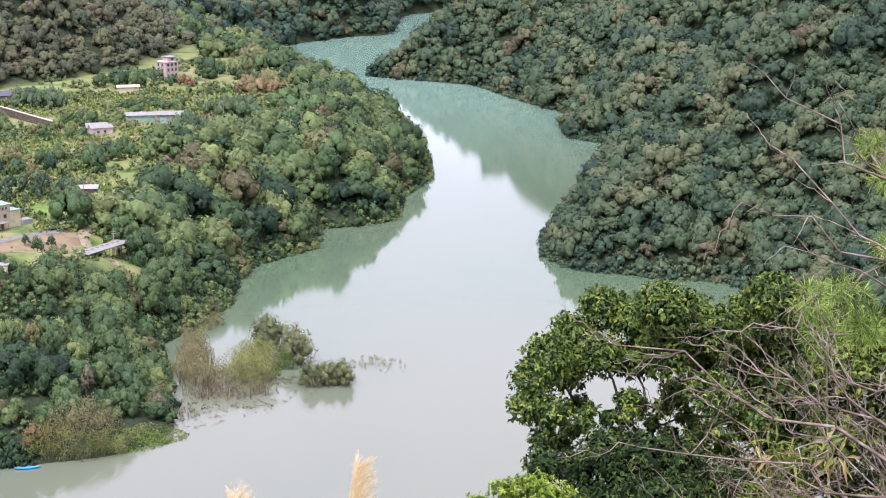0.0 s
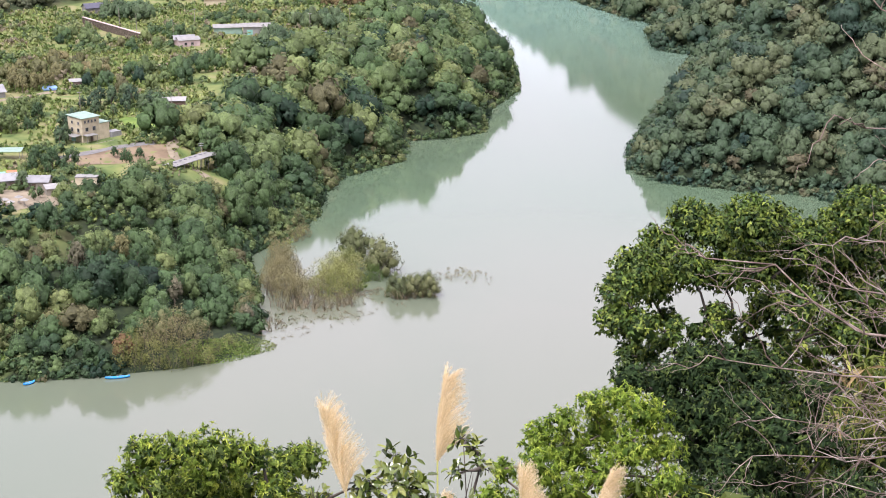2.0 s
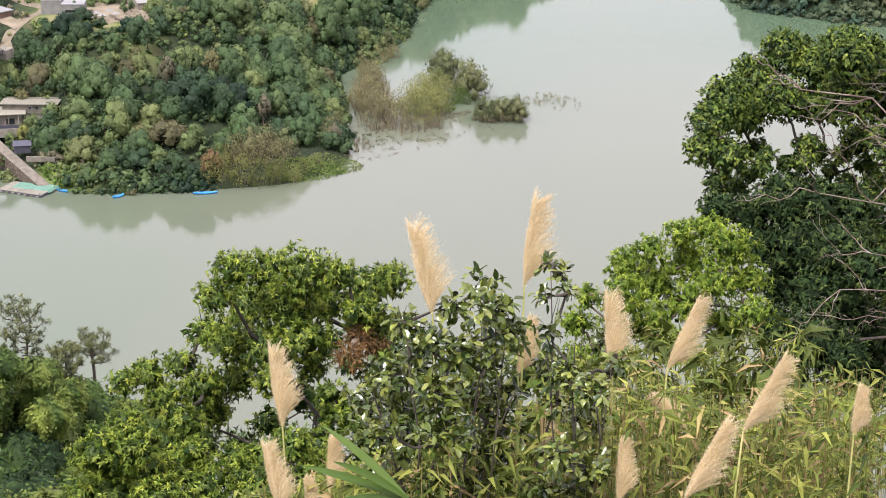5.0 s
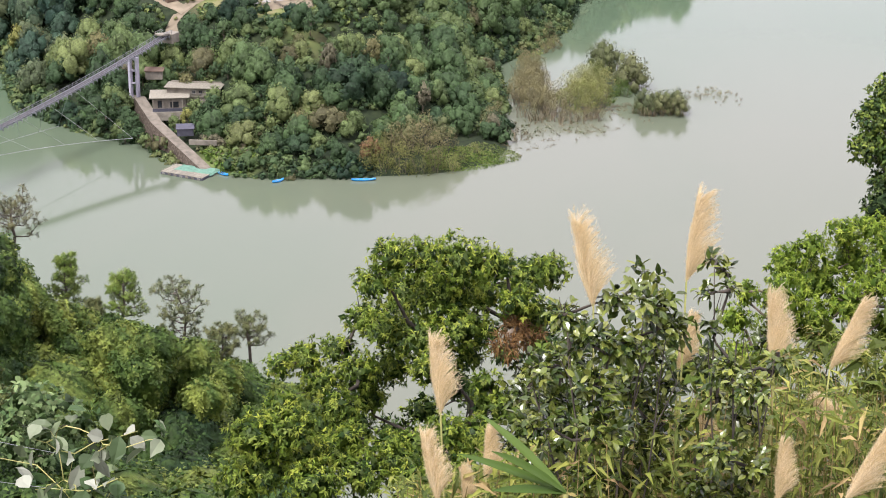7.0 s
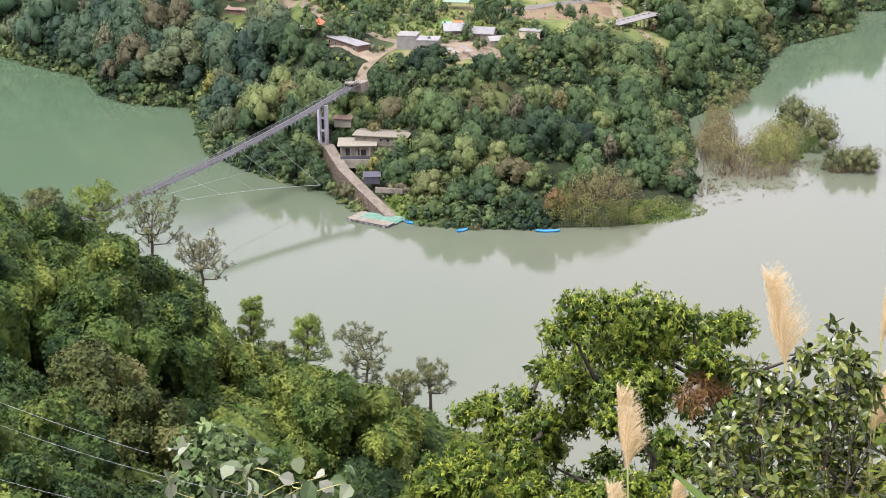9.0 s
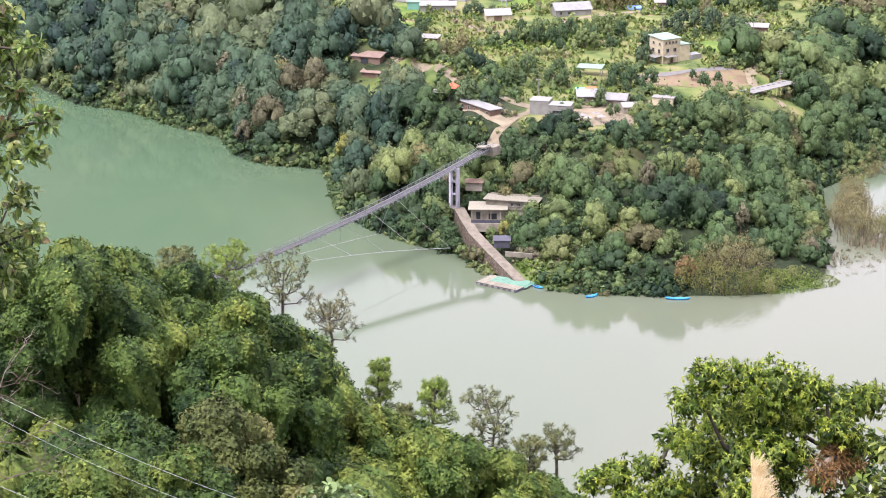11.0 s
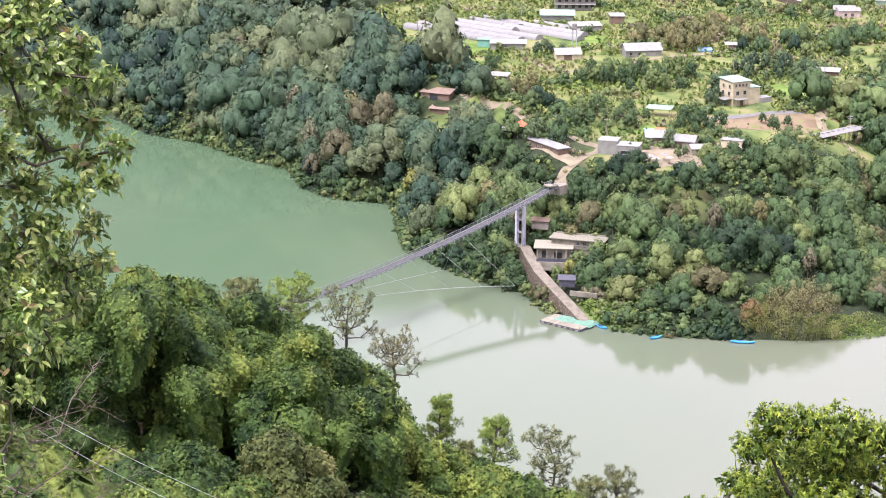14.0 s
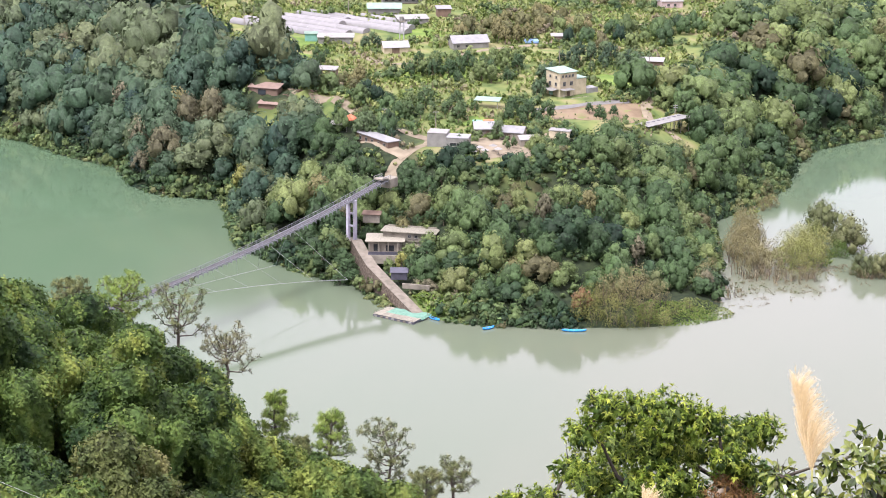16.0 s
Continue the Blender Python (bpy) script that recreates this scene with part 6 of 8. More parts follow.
MANGO_LOW = [(6.0, 25.8, 0.33), (4.9, 25.7, 0.37), (5.7, 26.8, 0.41), (4.4, 26.5, 0.41), (3.3, 26.4, 0.37), (4.1, 27.3, 0.37), (2.6, 27.0, 0.37), (1.5, 26.7, 0.30), (6.4, 27.1, 0.30), (3.0, 25.9, 0.22), (1.7, 26.2, 0.22), (0.8, 26.2, 0.30), (-0.1, 25.9, 0.26), (-1.0, 25.9, 0.30), (5.1, 25.0, 0.26), (-1.7, 25.1, 0.26), (-1.4, 24.4, 0.22), (0.8, 27.2, 0.33), (-0.7, 27.0, 0.33)]
MANGO_BACK = [(0.65, 25.2, 0.32), (-0.4, 24.4, 0.30), (-1.3, 22.9, 0.26), (-1.1, 24.9, 0.32), (-2.0, 23.6, 0.28), (1.5, 25.9, 0.34), (0.2, 26.2, 0.34), (-0.9, 26.0, 0.32), (-2.3, 22.0, 0.24), (2.8, 25.6, 0.30), (-2.5, 22.6, 0.27), (-3.1, 23.2, 0.31), (-3.6, 22.4, 0.28), (-4.0, 23.8, 0.32), (-2.9, 24.2, 0.32), (-3.5, 25.2, 0.32), (-2.4, 25.0, 0.32), (-4.2, 25.8, 0.32), (-2.8, 26.2, 0.32), (-4.3, 22.9, 0.27), (-1.9, 26.5, 0.32)]
BEHIND = [(-3.2, 23.7, 0.22), (-3.4, 24.7, 0.23), (-2.7, 25.4, 0.24), (-3.3, 26.7, 0.16), (-3.1, 27.1, 0.20), (-4.1, 23.1, 0.17), (-3.9, 24.7, 0.22), (-3.9, 25.5, 0.16), (-4.2, 26.0, 0.15), (-4.5, 27.0, 0.17), (-5.5, 23.5, 0.18), (-5.5, 24.3, 0.21), (-4.9, 25.5, 0.21), (-5.5, 26.4, 0.18), (-5.1, 26.8, 0.16), (-4.9, 27.9, 0.20), (-5.7, 23.3, 0.18), (-6.0, 24.3, 0.19), (-6.0, 25.0, 0.21), (-5.8, 26.3, 0.15), (-6.4, 27.1, 0.15), (-6.5, 27.7, 0.20), (-6.7, 22.9, 0.17), (-7.4, 23.9, 0.22), (-7.5, 25.4, 0.18), (-7.1, 26.0, 0.22), (-6.9, 27.1, 0.22), (-7.5, 27.5, 0.24), (-7.7, 23.1, 0.20), (-8.4, 24.1, 0.23), (-8.2, 25.0, 0.18), (-7.9, 25.8, 0.16), (-8.4, 27.3, 0.16), (-8.7, 23.7, 0.20), (-9.0, 24.0, 0.20), (-9.4, 25.1, 0.19), (-8.9, 26.4, 0.15), (-9.3, 27.3, 0.16)]
GRASSY = [(-9.7, 23.6, 0.15), (-9.7, 23.9, 0.14), (-9.3, 25.1, 0.13), (-9.6, 25.9, 0.17), (-10.0, 26.3, 0.15), (-10.4, 23.3, 0.13), (-10.2, 23.8, 0.14), (-10.8, 25.0, 0.15), (-10.4, 25.4, 0.12), (-10.3, 26.4, 0.17), (-11.0, 23.3, 0.16), (-11.3, 24.0, 0.16), (-11.1, 24.8, 0.13), (-11.2, 25.5, 0.16), (-11.1, 26.4, 0.15), (-11.9, 22.8, 0.15), (-11.7, 23.9, 0.14), (-12.2, 24.6, 0.16), (-11.9, 25.4, 0.16), (-12.3, 25.9, 0.17), (-12.9, 23.0, 0.17), (-13.0, 23.7, 0.15), (-12.5, 24.6, 0.17), (-12.8, 25.3, 0.16), (-13.0, 25.7, 0.16), (-13.5, 22.9, 0.14), (-13.6, 23.7, 0.15), (-13.7, 24.0, 0.13), (-13.6, 25.1, 0.13), (-13.8, 25.8, 0.12), (-14.2, 22.5, 0.12), (-14.0, 23.3, 0.13), (-14.1, 23.9, 0.14), (-14.3, 25.0, 0.15), (-14.3, 25.9, 0.12), (-14.9, 22.5, 0.14), (-14.8, 23.5, 0.14), (-14.8, 24.1, 0.12), (-15.2, 24.7, 0.15), (-15.6, 25.6, 0.14), (-16.0, 22.5, 0.14), (-15.5, 23.2, 0.15), (-16.2, 24.1, 0.15), (-15.9, 24.9, 0.12), (-15.7, 25.4, 0.15)]
BROAD = [(-15.0, 14.2, 0.37), (-15.9, 14.6, 0.46), (-16.8, 14.2, 0.46), (-17.7, 14.4, 0.46), (-14.2, 15.0, 0.41), (-13.4, 15.7, 0.41), (-12.9, 16.3, 0.35), (-13.9, 16.1, 0.41), (-14.9, 15.6, 0.46), (-15.9, 15.7, 0.41), (-16.9, 15.5, 0.46), (-17.9, 15.5, 0.46), (-12.8, 17.1, 0.32), (-13.5, 17.3, 0.32), (-14.3, 17.1, 0.27), (-18.5, 14.8, 0.46), (-19.2, 14.3, 0.41), (-19.8, 14.9, 0.50), (-19.2, 15.7, 0.46), (-18.3, 16.6, 0.37), (-17.3, 16.6, 0.32), (-13.3, 18.1, 0.27), (-20.0, 13.8, 0.46), (-20.7, 14.7, 0.55), (-20.1, 16.2, 0.46), (-20.6, 17.2, 0.46), (-19.6, 17.3, 0.41), (-15.8, 16.9, 0.23), (-14.5, 17.6, 0.15), (-15.2, 17.4, 0.16), (-15.5, 17.9, 0.14), (-16.5, 17.5, 0.16), (-17.5, 17.3, 0.16), (-14.9, 18.0, 0.14), (-17.0, 17.8, 0.16), (-14.1, 17.8, 0.16), (-16.1, 18.0, 0.18), (-14.6, 17.2, 0.18), (-15.7, 17.4, 0.20), (-16.8, 17.1, 0.20), (-17.9, 17.7, 0.20), (-13.8, 18.2, 0.16), (-15.4, 18.3, 0.16), (-16.7, 18.2, 0.18), (-17.6, 18.2, 0.18), (-16.1, 17.1, 0.18)]
DARKT = [(-14.2, 18.9, 0.39), (-15.2, 18.5, 0.43), (-16.2, 18.5, 0.43), (-17.2, 18.6, 0.43), (-13.3, 18.8, 0.30), (-14.8, 19.8, 0.47), (-15.9, 19.6, 0.52), (-17.1, 19.7, 0.47), (-18.0, 20.3, 0.39), (-15.5, 20.9, 0.52), (-16.7, 21.0, 0.52), (-17.6, 21.6, 0.43), (-15.2, 22.1, 0.43), (-16.3, 22.4, 0.47), (-17.3, 22.8, 0.43), (-15.6, 23.4, 0.39), (-18.3, 22.2, 0.39), (-18.7, 23.1, 0.43), (-18.8, 19.0, 0.39), (-19.5, 20.2, 0.43), (-20.0, 21.8, 0.47)]
LOCUST = [(-10.6, 20.6, 0.27), (-11.3, 20.1, 0.26), (-12.2, 19.6, 0.26), (-13.0, 19.4, 0.26), (-13.7, 19.9, 0.31), (-12.5, 20.4, 0.34), (-11.5, 21.1, 0.34), (-10.5, 21.5, 0.31), (-13.4, 20.9, 0.34), (-14.3, 20.8, 0.27), (-14.5, 21.8, 0.24), (-12.6, 21.6, 0.34), (-13.7, 22.2, 0.31), (-11.4, 22.2, 0.31), (-10.3, 22.6, 0.27), (-9.4, 21.5, 0.17), (-9.1, 22.3, 0.24), (-12.1, 22.9, 0.34), (-10.5, 23.4, 0.31), (-9.3, 23.3, 0.27)]
CAMELLIA = [(-3.8, 22.4, 0.11), (-4.6, 23.1, 0.13), (-5.4, 22.0, 0.13), (-6.3, 21.4, 0.12), (-6.6, 22.0, 0.13), (-7.2, 22.6, 0.12), (-5.6, 23.2, 0.14), (-6.5, 23.3, 0.14), (-4.0, 23.7, 0.14), (-3.2, 23.9, 0.12), (-2.6, 24.6, 0.12), (-3.5, 24.9, 0.14), (-4.8, 24.4, 0.15), (-5.9, 24.5, 0.15), (-6.9, 24.3, 0.14), (-2.8, 25.7, 0.13), (-3.9, 26.0, 0.15), (-5.2, 25.6, 0.16), (-6.3, 25.8, 0.15), (-3.2, 27.0, 0.15), (-4.7, 27.1, 0.16), (-6.0, 27.1, 0.16), (-7.1, 25.4, 0.14), (-7.0, 26.7, 0.15)]
CAMELLIA_TALL = [(-8.3, 20.6, 0.07), (-8.7, 20.9, 0.07), (-8.2, 21.6, 0.07), (-8.9, 21.4, 0.06), (-8.3, 23.5, 0.12), (-9.0, 23.8, 0.13), (-9.7, 24.3, 0.12), (-8.7, 24.8, 0.14), (-9.6, 25.2, 0.14), (-8.8, 26.1, 0.14), (-9.9, 26.5, 0.14), (-10.6, 23.4, 0.09), (-10.2, 22.8, 0.09), (-8.3, 27.1, 0.14), (-9.4, 27.3, 0.14), (-8.4, 22.6, 0.07)]
ASH_TOP = [(25.3, 9.2, 0.17), (24.4, 9.5, 0.17), (23.4, 9.2, 0.15), (22.6, 10.0, 0.14), (24.8, 10.6, 0.17), (23.6, 10.8, 0.15), (22.5, 11.0, 0.14), (25.4, 11.6, 0.15), (24.3, 11.9, 0.15), (23.0, 11.8, 0.14), (21.9, 11.0, 0.10), (22.3, 12.3, 0.13), (23.7, 12.9, 0.15), (25.0, 13.0, 0.17), (22.6, 13.3, 0.13), (21.6, 13.0, 0.10), (23.3, 10.5, 0.12), (23.9, 8.7, 0.15), (25.0, 10.1, 0.17), (25.7, 13.1, 0.14), (26.3, 9.5, 0.21), (26.6, 11.7, 0.24)]
ASH_LOW = [(24.3, 14.0, 0.17), (23.0, 14.2, 0.14), (22.0, 13.9, 0.10), (25.5, 14.6, 0.17), (23.9, 15.3, 0.17), (22.5, 15.2, 0.12), (25.0, 15.9, 0.19), (23.4, 16.3, 0.15), (22.2, 16.2, 0.10), (25.6, 17.2, 0.19), (24.3, 17.4, 0.17), (23.1, 17.3, 0.13), (25.2, 18.5, 0.17), (24.0, 18.5, 0.14), (25.8, 19.7, 0.15), (24.6, 19.8, 0.14), (26.7, 13.9, 0.24), (26.8, 16.1, 0.24), (27.0, 18.3, 0.24), (25.3, 21.2, 0.15), (26.2, 22.1, 0.17)]
PALE = [(12.4, 25.3, 0.08), (11.0, 26.0, 0.09), (12.1, 26.7, 0.09), (10.5, 25.6, 0.08), (10.4, 26.8, 0.09), (13.0, 26.9, 0.09), (11.5, 27.1, 0.09)]
PALE_NEXT = [(14.3, 24.8, 0.10), (12.9, 25.5, 0.10), (11.9, 25.2, 0.08), (10.8, 25.8, 0.09), (9.7, 25.5, 0.09), (9.0, 25.8, 0.08), (14.6, 25.7, 0.10), (11.7, 26.0, 0.08)]
# bearing and dip of a plume's foot and tip, distance
PLUMES = [(-4.71, 22.15, -4.07, 19.60, 12), (-7.55, 21.31, -7.85, 18.77, 12.3), (0.06, 25.34, 0.33, 23.13, 12), (-7.42, 23.83, -7.73, 22.27, 12.6), (-10.40, 23.74, -10.16, 21.49, 12), (-12.09, 23.53, -12.97, 21.52, 12.5), (-10.77, 27.41, -10.81, 25.72, 11.5), (-12.88, 27.22, -14.06, 24.96, 10.5), (0.14, 27.85, 0.60, 25.91, 11.5), (-1.41, 27.19, -1.48, 25.73, 12.2), (-0.78, 27.85, -0.68, 26.88, 12), (-12.78, 25.16, -11.67, 24.37, 12.8), (-8.43, 25.97, -8.19, 24.85, 12.8), (-14.58, 25.18, -15.70, 23.03, 11.5), (-17.99, 24.96, -18.08, 23.68, 11.5), (-20.0, 24.6, -19.75, 22.7, 11.8)]

MANGO_LEAF = foliage("mango_leaves", (0.020, 0.052, 0.006), (0.155, 0.240, 0.026), (0.400, 0.480, 0.062), rough=0.5, through_light=0.42)
BROAD_LEAF = foliage("broad_leaves", (0.016, 0.042, 0.008), (0.058, 0.106, 0.013), (0.200, 0.262, 0.034), rough=0.6, through_light=0.2)
THICKET_LEAF = foliage("thicket_leaves", (0.024, 0.052, 0.008), (0.080, 0.125, 0.014), (0.220, 0.265, 0.034), through_light=0.15)
# base colour taken far down to carry the tree's deep shade
DARK_LEAF = foliage("shade_darkened_leaves", (0.009, 0.023, 0.005), (0.021, 0.047, 0.009), (0.085, 0.125, 0.022), rough=0.8, through_light=0.10)
LOCUST_LEAF = foliage("locust_leaves", (0.060, 0.120, 0.010), (0.205, 0.315, 0.028), (0.390, 0.490, 0.060), rough=0.6, through_light=0.45)
CAMELLIA_LEAF = foliage("glossy_leaves", (0.020, 0.038, 0.008), (0.068, 0.104, 0.014), (0.235, 0.275, 0.052), rough=0.24, through_light=0.10)
ASH_LEAF = foliage("ash_leaves", (0.042, 0.090, 0.018), (0.165, 0.265, 0.050), (0.420, 0.500, 0.150), (0.240, 0.190, 0.075), rough=0.34, odd_at=0.99, through_light=0.42)
PALE_LEAF = foliage("pale_leaves", (0.070, 0.130, 0.040), (0.180, 0.240, 0.110), (0.400, 0.440, 0.310), rough=0.45, through_light=0.3)
GRASS_LEAF = foliage("bamboo_grass_leaves", (0.046, 0.074, 0.010), (0.118, 0.158, 0.020), (0.255, 0.280, 0.050), (0.300, 0.230, 0.090), odd_at=0.86, through_light=0.22)
NEEDLE = foliage("pine_needles", (0.060, 0.090, 0.030), (0.125, 0.155, 0.050), (0.220, 0.235, 0.080), through_light=0.2)
NEEDLE_FRESH = foliage("fresh_pine_needles", (0.100, 0.180, 0.025), (0.190, 0.290, 0.045), (0.280, 0.360, 0.080), through_light=0.3)
DEADFERN = foliage("dead_fronds", (0.095, 0.048, 0.014), (0.150, 0.085, 0.024), (0.200, 0.125, 0.040))
PLUME = foliage("silver_grass_plume", (0.580, 0.500, 0.240), (0.740, 0.665, 0.360), (0.860, 0.805, 0.525), rough=0.8, through_light=0.5, spread=(0.85, 1.15))
STALK = material("straw_stalk", [(0.3, (0.32, 0.34, 0.10)), (0.7, (0.48, 0.42, 0.18))], 4.0, 0.7, 0.1, 30)
DARKBARK = material("dark_bark", [(0.3, (0.030, 0.026, 0.022)), (0.7, (0.085, 0.070, 0.055))], 6.0, 0.9, 0.4, 40)
BAREBARK = material("bare_reddish_bark", [(0.3, (0.095, 0.066, 0.054)), (0.5, (0.195, 0.145, 0.120)), (0.7, (0.36, 0.32, 0.28))], 9.0, 0.85, 0.4, 60)


for m in (CAMELLIA_LEAF, ASH_LEAF):
    m.node_tree.nodes["Principled BSDF"].inputs["Specular IOR Level"].default_value = 0.6


def leaf_set(base, way, face, length, width, r, sag=0.25):
    """Folded pointed leaves, four triangles each, as arrays."""
    n = len(base)
    way = way / (np.linalg.norm(way, axis=1)[:, None] + 1e-9)
    side = np.cross(way, face)
    side /= np.linalg.norm(side, axis=1)[:, None] + 1e-9
    up = np.cross(side, way)
    ln, wd = length * r.uniform(0.65, 1.25, (n, 1)), width * r.uniform(0.7, 1.2, (n, 1))
    mid = base + way * ln * 0.45
    v = np.stack([base, mid - side * wd * 0.5 + up * wd * 0.12, mid - up * wd * 0.08, mid + side * wd * 0.5 + up * wd * 0.12, base + way * ln - up * ln * sag - np.array([0, 0, 1]) * ln * sag * 0.4], 1).reshape(-1, 3)
    b = 5 * np.arange(n)[:, None]
    return v, np.concatenate([b + [0, 2, 1], b + [0, 3, 2], b + [1, 2, 4], b + [2, 3, 4]])


def oval_set(base, way, face, length, width, r, sag=0.25):
    """Broad oval leaves with a folded midrib, as arrays."""
    n = len(base)
    way = way / (np.linalg.norm(way, axis=1)[:, None] + 1e-9)
    side = np.cross(way, face)
    side /= np.linalg.norm(side, axis=1)[:, None] + 1e-9
    up = np.cross(side, way)
    ln, wd = length * r.uniform(0.6, 1.25, (n, 1)), width * r.uniform(0.75, 1.2, (n, 1))
    rows = [base]
    for u, w in ((0.28, 0.42), (0.58, 0.5), (0.84, 0.26)):
        c = base + way * ln * u - up * ln * sag * u * u
        rows += [c - side * wd * w + up * wd * 0.13, c, c + side * wd * w + up * wd * 0.13]
    rows.append(base + way * ln - up * ln * sag - np.array([0, 0, 1]) * ln * sag * 0.3)
    b = 11 * np.arange(n)[:, None]
    tris = [[0, 2, 1], [0, 3, 2], [7, 8, 10], [8, 9, 10]]
    for k in (1, 4):
        tris += [[k, k + 1, k + 4], [k, k + 4, k + 3], [k + 1, k + 2, k + 5], [k + 1, k + 5, k + 4]]
    return np.stack(rows, 1).reshape(-1, 3), np.concatenate([b + q for q in tris])


def whorls(c, rad, count, per, r, squash=0.8, inner=0.45):
    """Twig ends in a clump, with the ways and faces of the leaves that spring from each."""
    d = r.normal(size=(count, 3))
    d[:, 2] += 0.25
    d /= np.linalg.norm(d, axis=1)[:, None]
    p = c + d * rad * np.array([1, 1, squash]) * r.uniform(inner, 1.08, (count, 1))
    p, d = np.repeat(p, per, 0), np.repeat(d, per, 0)
    t = r.normal(size=d.shape)
    way = d * 0.55 + t * 0.75 + np.array([0, 0, -0.10])
    face = d * 0.6 + np.array([0, 0, 0.9]) + r.normal(size=d.shape) * 0.35
    tint = np.repeat(np.repeat(np.clip(r.normal(0.48, 0.27, count), 0, 1), per), 5)
    return p, way, face, tint


def clump_tree(name, label, category, clumps, dist, leaf_mat, length, width, dens, per, seed, bark=None, foot=None, depth=0.04, squash=0.8, thick=1.0, inner=0.45, sag=0.25, twigs=0, grow=1.0, oval=False, core=0.0, billow=0.0):
    """A tree or shrub of leafy clumps on limbs that fork from one foot."""
    r = np.random.default_rng(seed)
    cs = [(at(b, d, dist * (1 + r.uniform(-depth, depth))), rad * grow * r.uniform(0.8, 1.05)) for b, d, rad in clumps]
    pts = np.array([c for c, _ in cs])
    mid = pts.mean(0)
    if foot is None:
        foot = at(np.mean([q[0] for q in clumps]), 20, dist)
    foot = np.array([foot[0], foot[1], gz(foot[0], foot[1]) - 0.1])
    e = thing(name, label, category, pose(*foot))
    bv, bf, k = [], [], 0
    low = pts[:, 2].min()
    fork = np.array([foot[0] * 0.5 + mid[0] * 0.5, foot[1] * 0.5 + mid[1] * 0.5, max(foot[2] + 0.3, min(low, mid[2] - 0.5 * (mid[2] - foot[2])))])
    h = mid[2] - foot[2]
    tr = [foot, foot * 0.6 + fork * 0.4 + r.normal(size=3) * 0.02 * h, fork]
    v, f = tube_path(tr, [0.035 * h * thick, 0.028 * h * thick, 0.022 * h * thick], 8)
    bv.append(v - foot), bf.append(f)
    k += len(v)
    nodes = [fork]
    for i in np.argsort(np.linalg.norm(pts - fork, axis=1)):
        c = pts[i]
        best = min(nodes, key=lambda q: np.linalg.norm(c - q) + 0.6 * max(0, q[2] - c[2]))
        ln = np.linalg.norm(c - best)
        m1 = best * 0.6 + c * 0.4 + r.normal(size=3) * 0.08 * ln
        m2 = best * 0.25 + c * 0.75 + r.normal(size=3) * 0.08 * ln
        w = 0.011 * h * thick
        v, f = tube_path([best, m1, m2, c], [w, w * 0.75, w * 0.5, w * 0.3], 5)
        bv.append(v - foot), bf.append(f + k)
        k += len(v)
        nodes += [c, m2]
        for _ in range(twigs):
            d = r.normal(size=3)
            d /= np.linalg.norm(d)
            v, f = tube_path([c, c + d * clumps[i][2] * 0.5 + r.normal(size=3) * 0.02, c + d * clumps[i][2] * 1.05], [w * 0.3, w * 0.2, w * 0.1], 4)
            bv.append(v - foot), bf.append(f + k)
            k += len(v)
    part("trunk", mesh_of("trunk", np.concatenate(bv), np.concatenate(bf), bark or BARK, True), BARK, e)
    lv, lf, lt, ln_, k = [], [], [], [], 0
    for c, rad in cs:
        if core:
            # the leafy heart of the clump, its leaves tinted dark to stand for inner shade
            m = max(6, int(core * dens * rad * rad * 0.16))
            d = r.normal(size=(m, 3))
            o = c + d / np.linalg.norm(d, axis=1)[:, None] * rad * r.uniform(0.1, 0.72, (m, 1)) * [1, 1, squash]
            v, f = leaf_set(o, r.normal(size=(m, 3)), d + [0, 0, 0.6], length * 2.0, width * 3.6, r, sag)
            lv.append(v - foot), lf.append(f + k), lt.append(np.repeat(r.uniform(0.0, 0.3, m), 5)), ln_.append((v - c) / rad + [0, 0, 0.1])
            k += len(v)
        n = max(4, int(dens * rad * rad / per))
        p, way, face, tint = whorls(c, rad, n, per, r, squash, inner)
        v, f = (oval_set if oval else leaf_set)(p, way, face, length, width, r, sag)
        lv.append(v - foot), lf.append(f + k), lt.append(np.repeat(tint[::5], len(v) // len(p)))
        own = np.repeat(face / np.linalg.norm(face, axis=1)[:, None], len(v) // len(p), 0)
        out = v - c
        ln_.append(billow * (out / (np.linalg.norm(out, axis=1)[:, None] + 1e-9) + [0, 0, 0.2]) + (1 - billow) * own)
        k += len(v)
    part("foliage", mesh_of("foliage", np.concatenate(lv), np.concatenate(lf), leaf_mat, False, np.concatenate(lt), np.concatenate(ln_) if billow else None), leaf_mat, e)
    return e


clump_tree("mango_tree", "spreading green tree with drooping lance-shaped leaves", "tree", MANGO, 28, MANGO_LEAF, 0.074, 0.025, 9800, 9, 11, DARKBARK, foot=at(-2.2, 25, 28), thick=0.8, grow=1.08, inner=0.5, core=0.8, billow=0.55, twigs=2)
clump_tree("mango_tree", "low bushy green tree with drooping leaves", "tree", MANGO_LOW, 26, MANGO_LEAF, 0.074, 0.025, 8200, 9, 12, DARKBARK, grow=1.18, inner=0.6, thick=0.7, core=1.0, billow=0.6)
clump_tree("broadleaf_tree", "dark green leafy tree behind the mango crown", "tree", MANGO_BACK, 31, BROAD_LEAF, 0.09, 0.04, 4200, 6, 26, DARKBARK, foot=at(-2.8, 27.5, 31), thick=0.5, grow=1.15, core=1.0, billow=0.6)
clump_tree("broadleaf_tree", "tall dark broadleaf tree with climbing vines and open gaps", "tree", BROAD, 32, BROAD_LEAF, 0.080, 0.050, 9000, 3, 13, DARKBARK, foot=at(-17.5, 24, 32), thick=0.3, grow=1.10, core=0.4, twigs=2, billow=0.55)
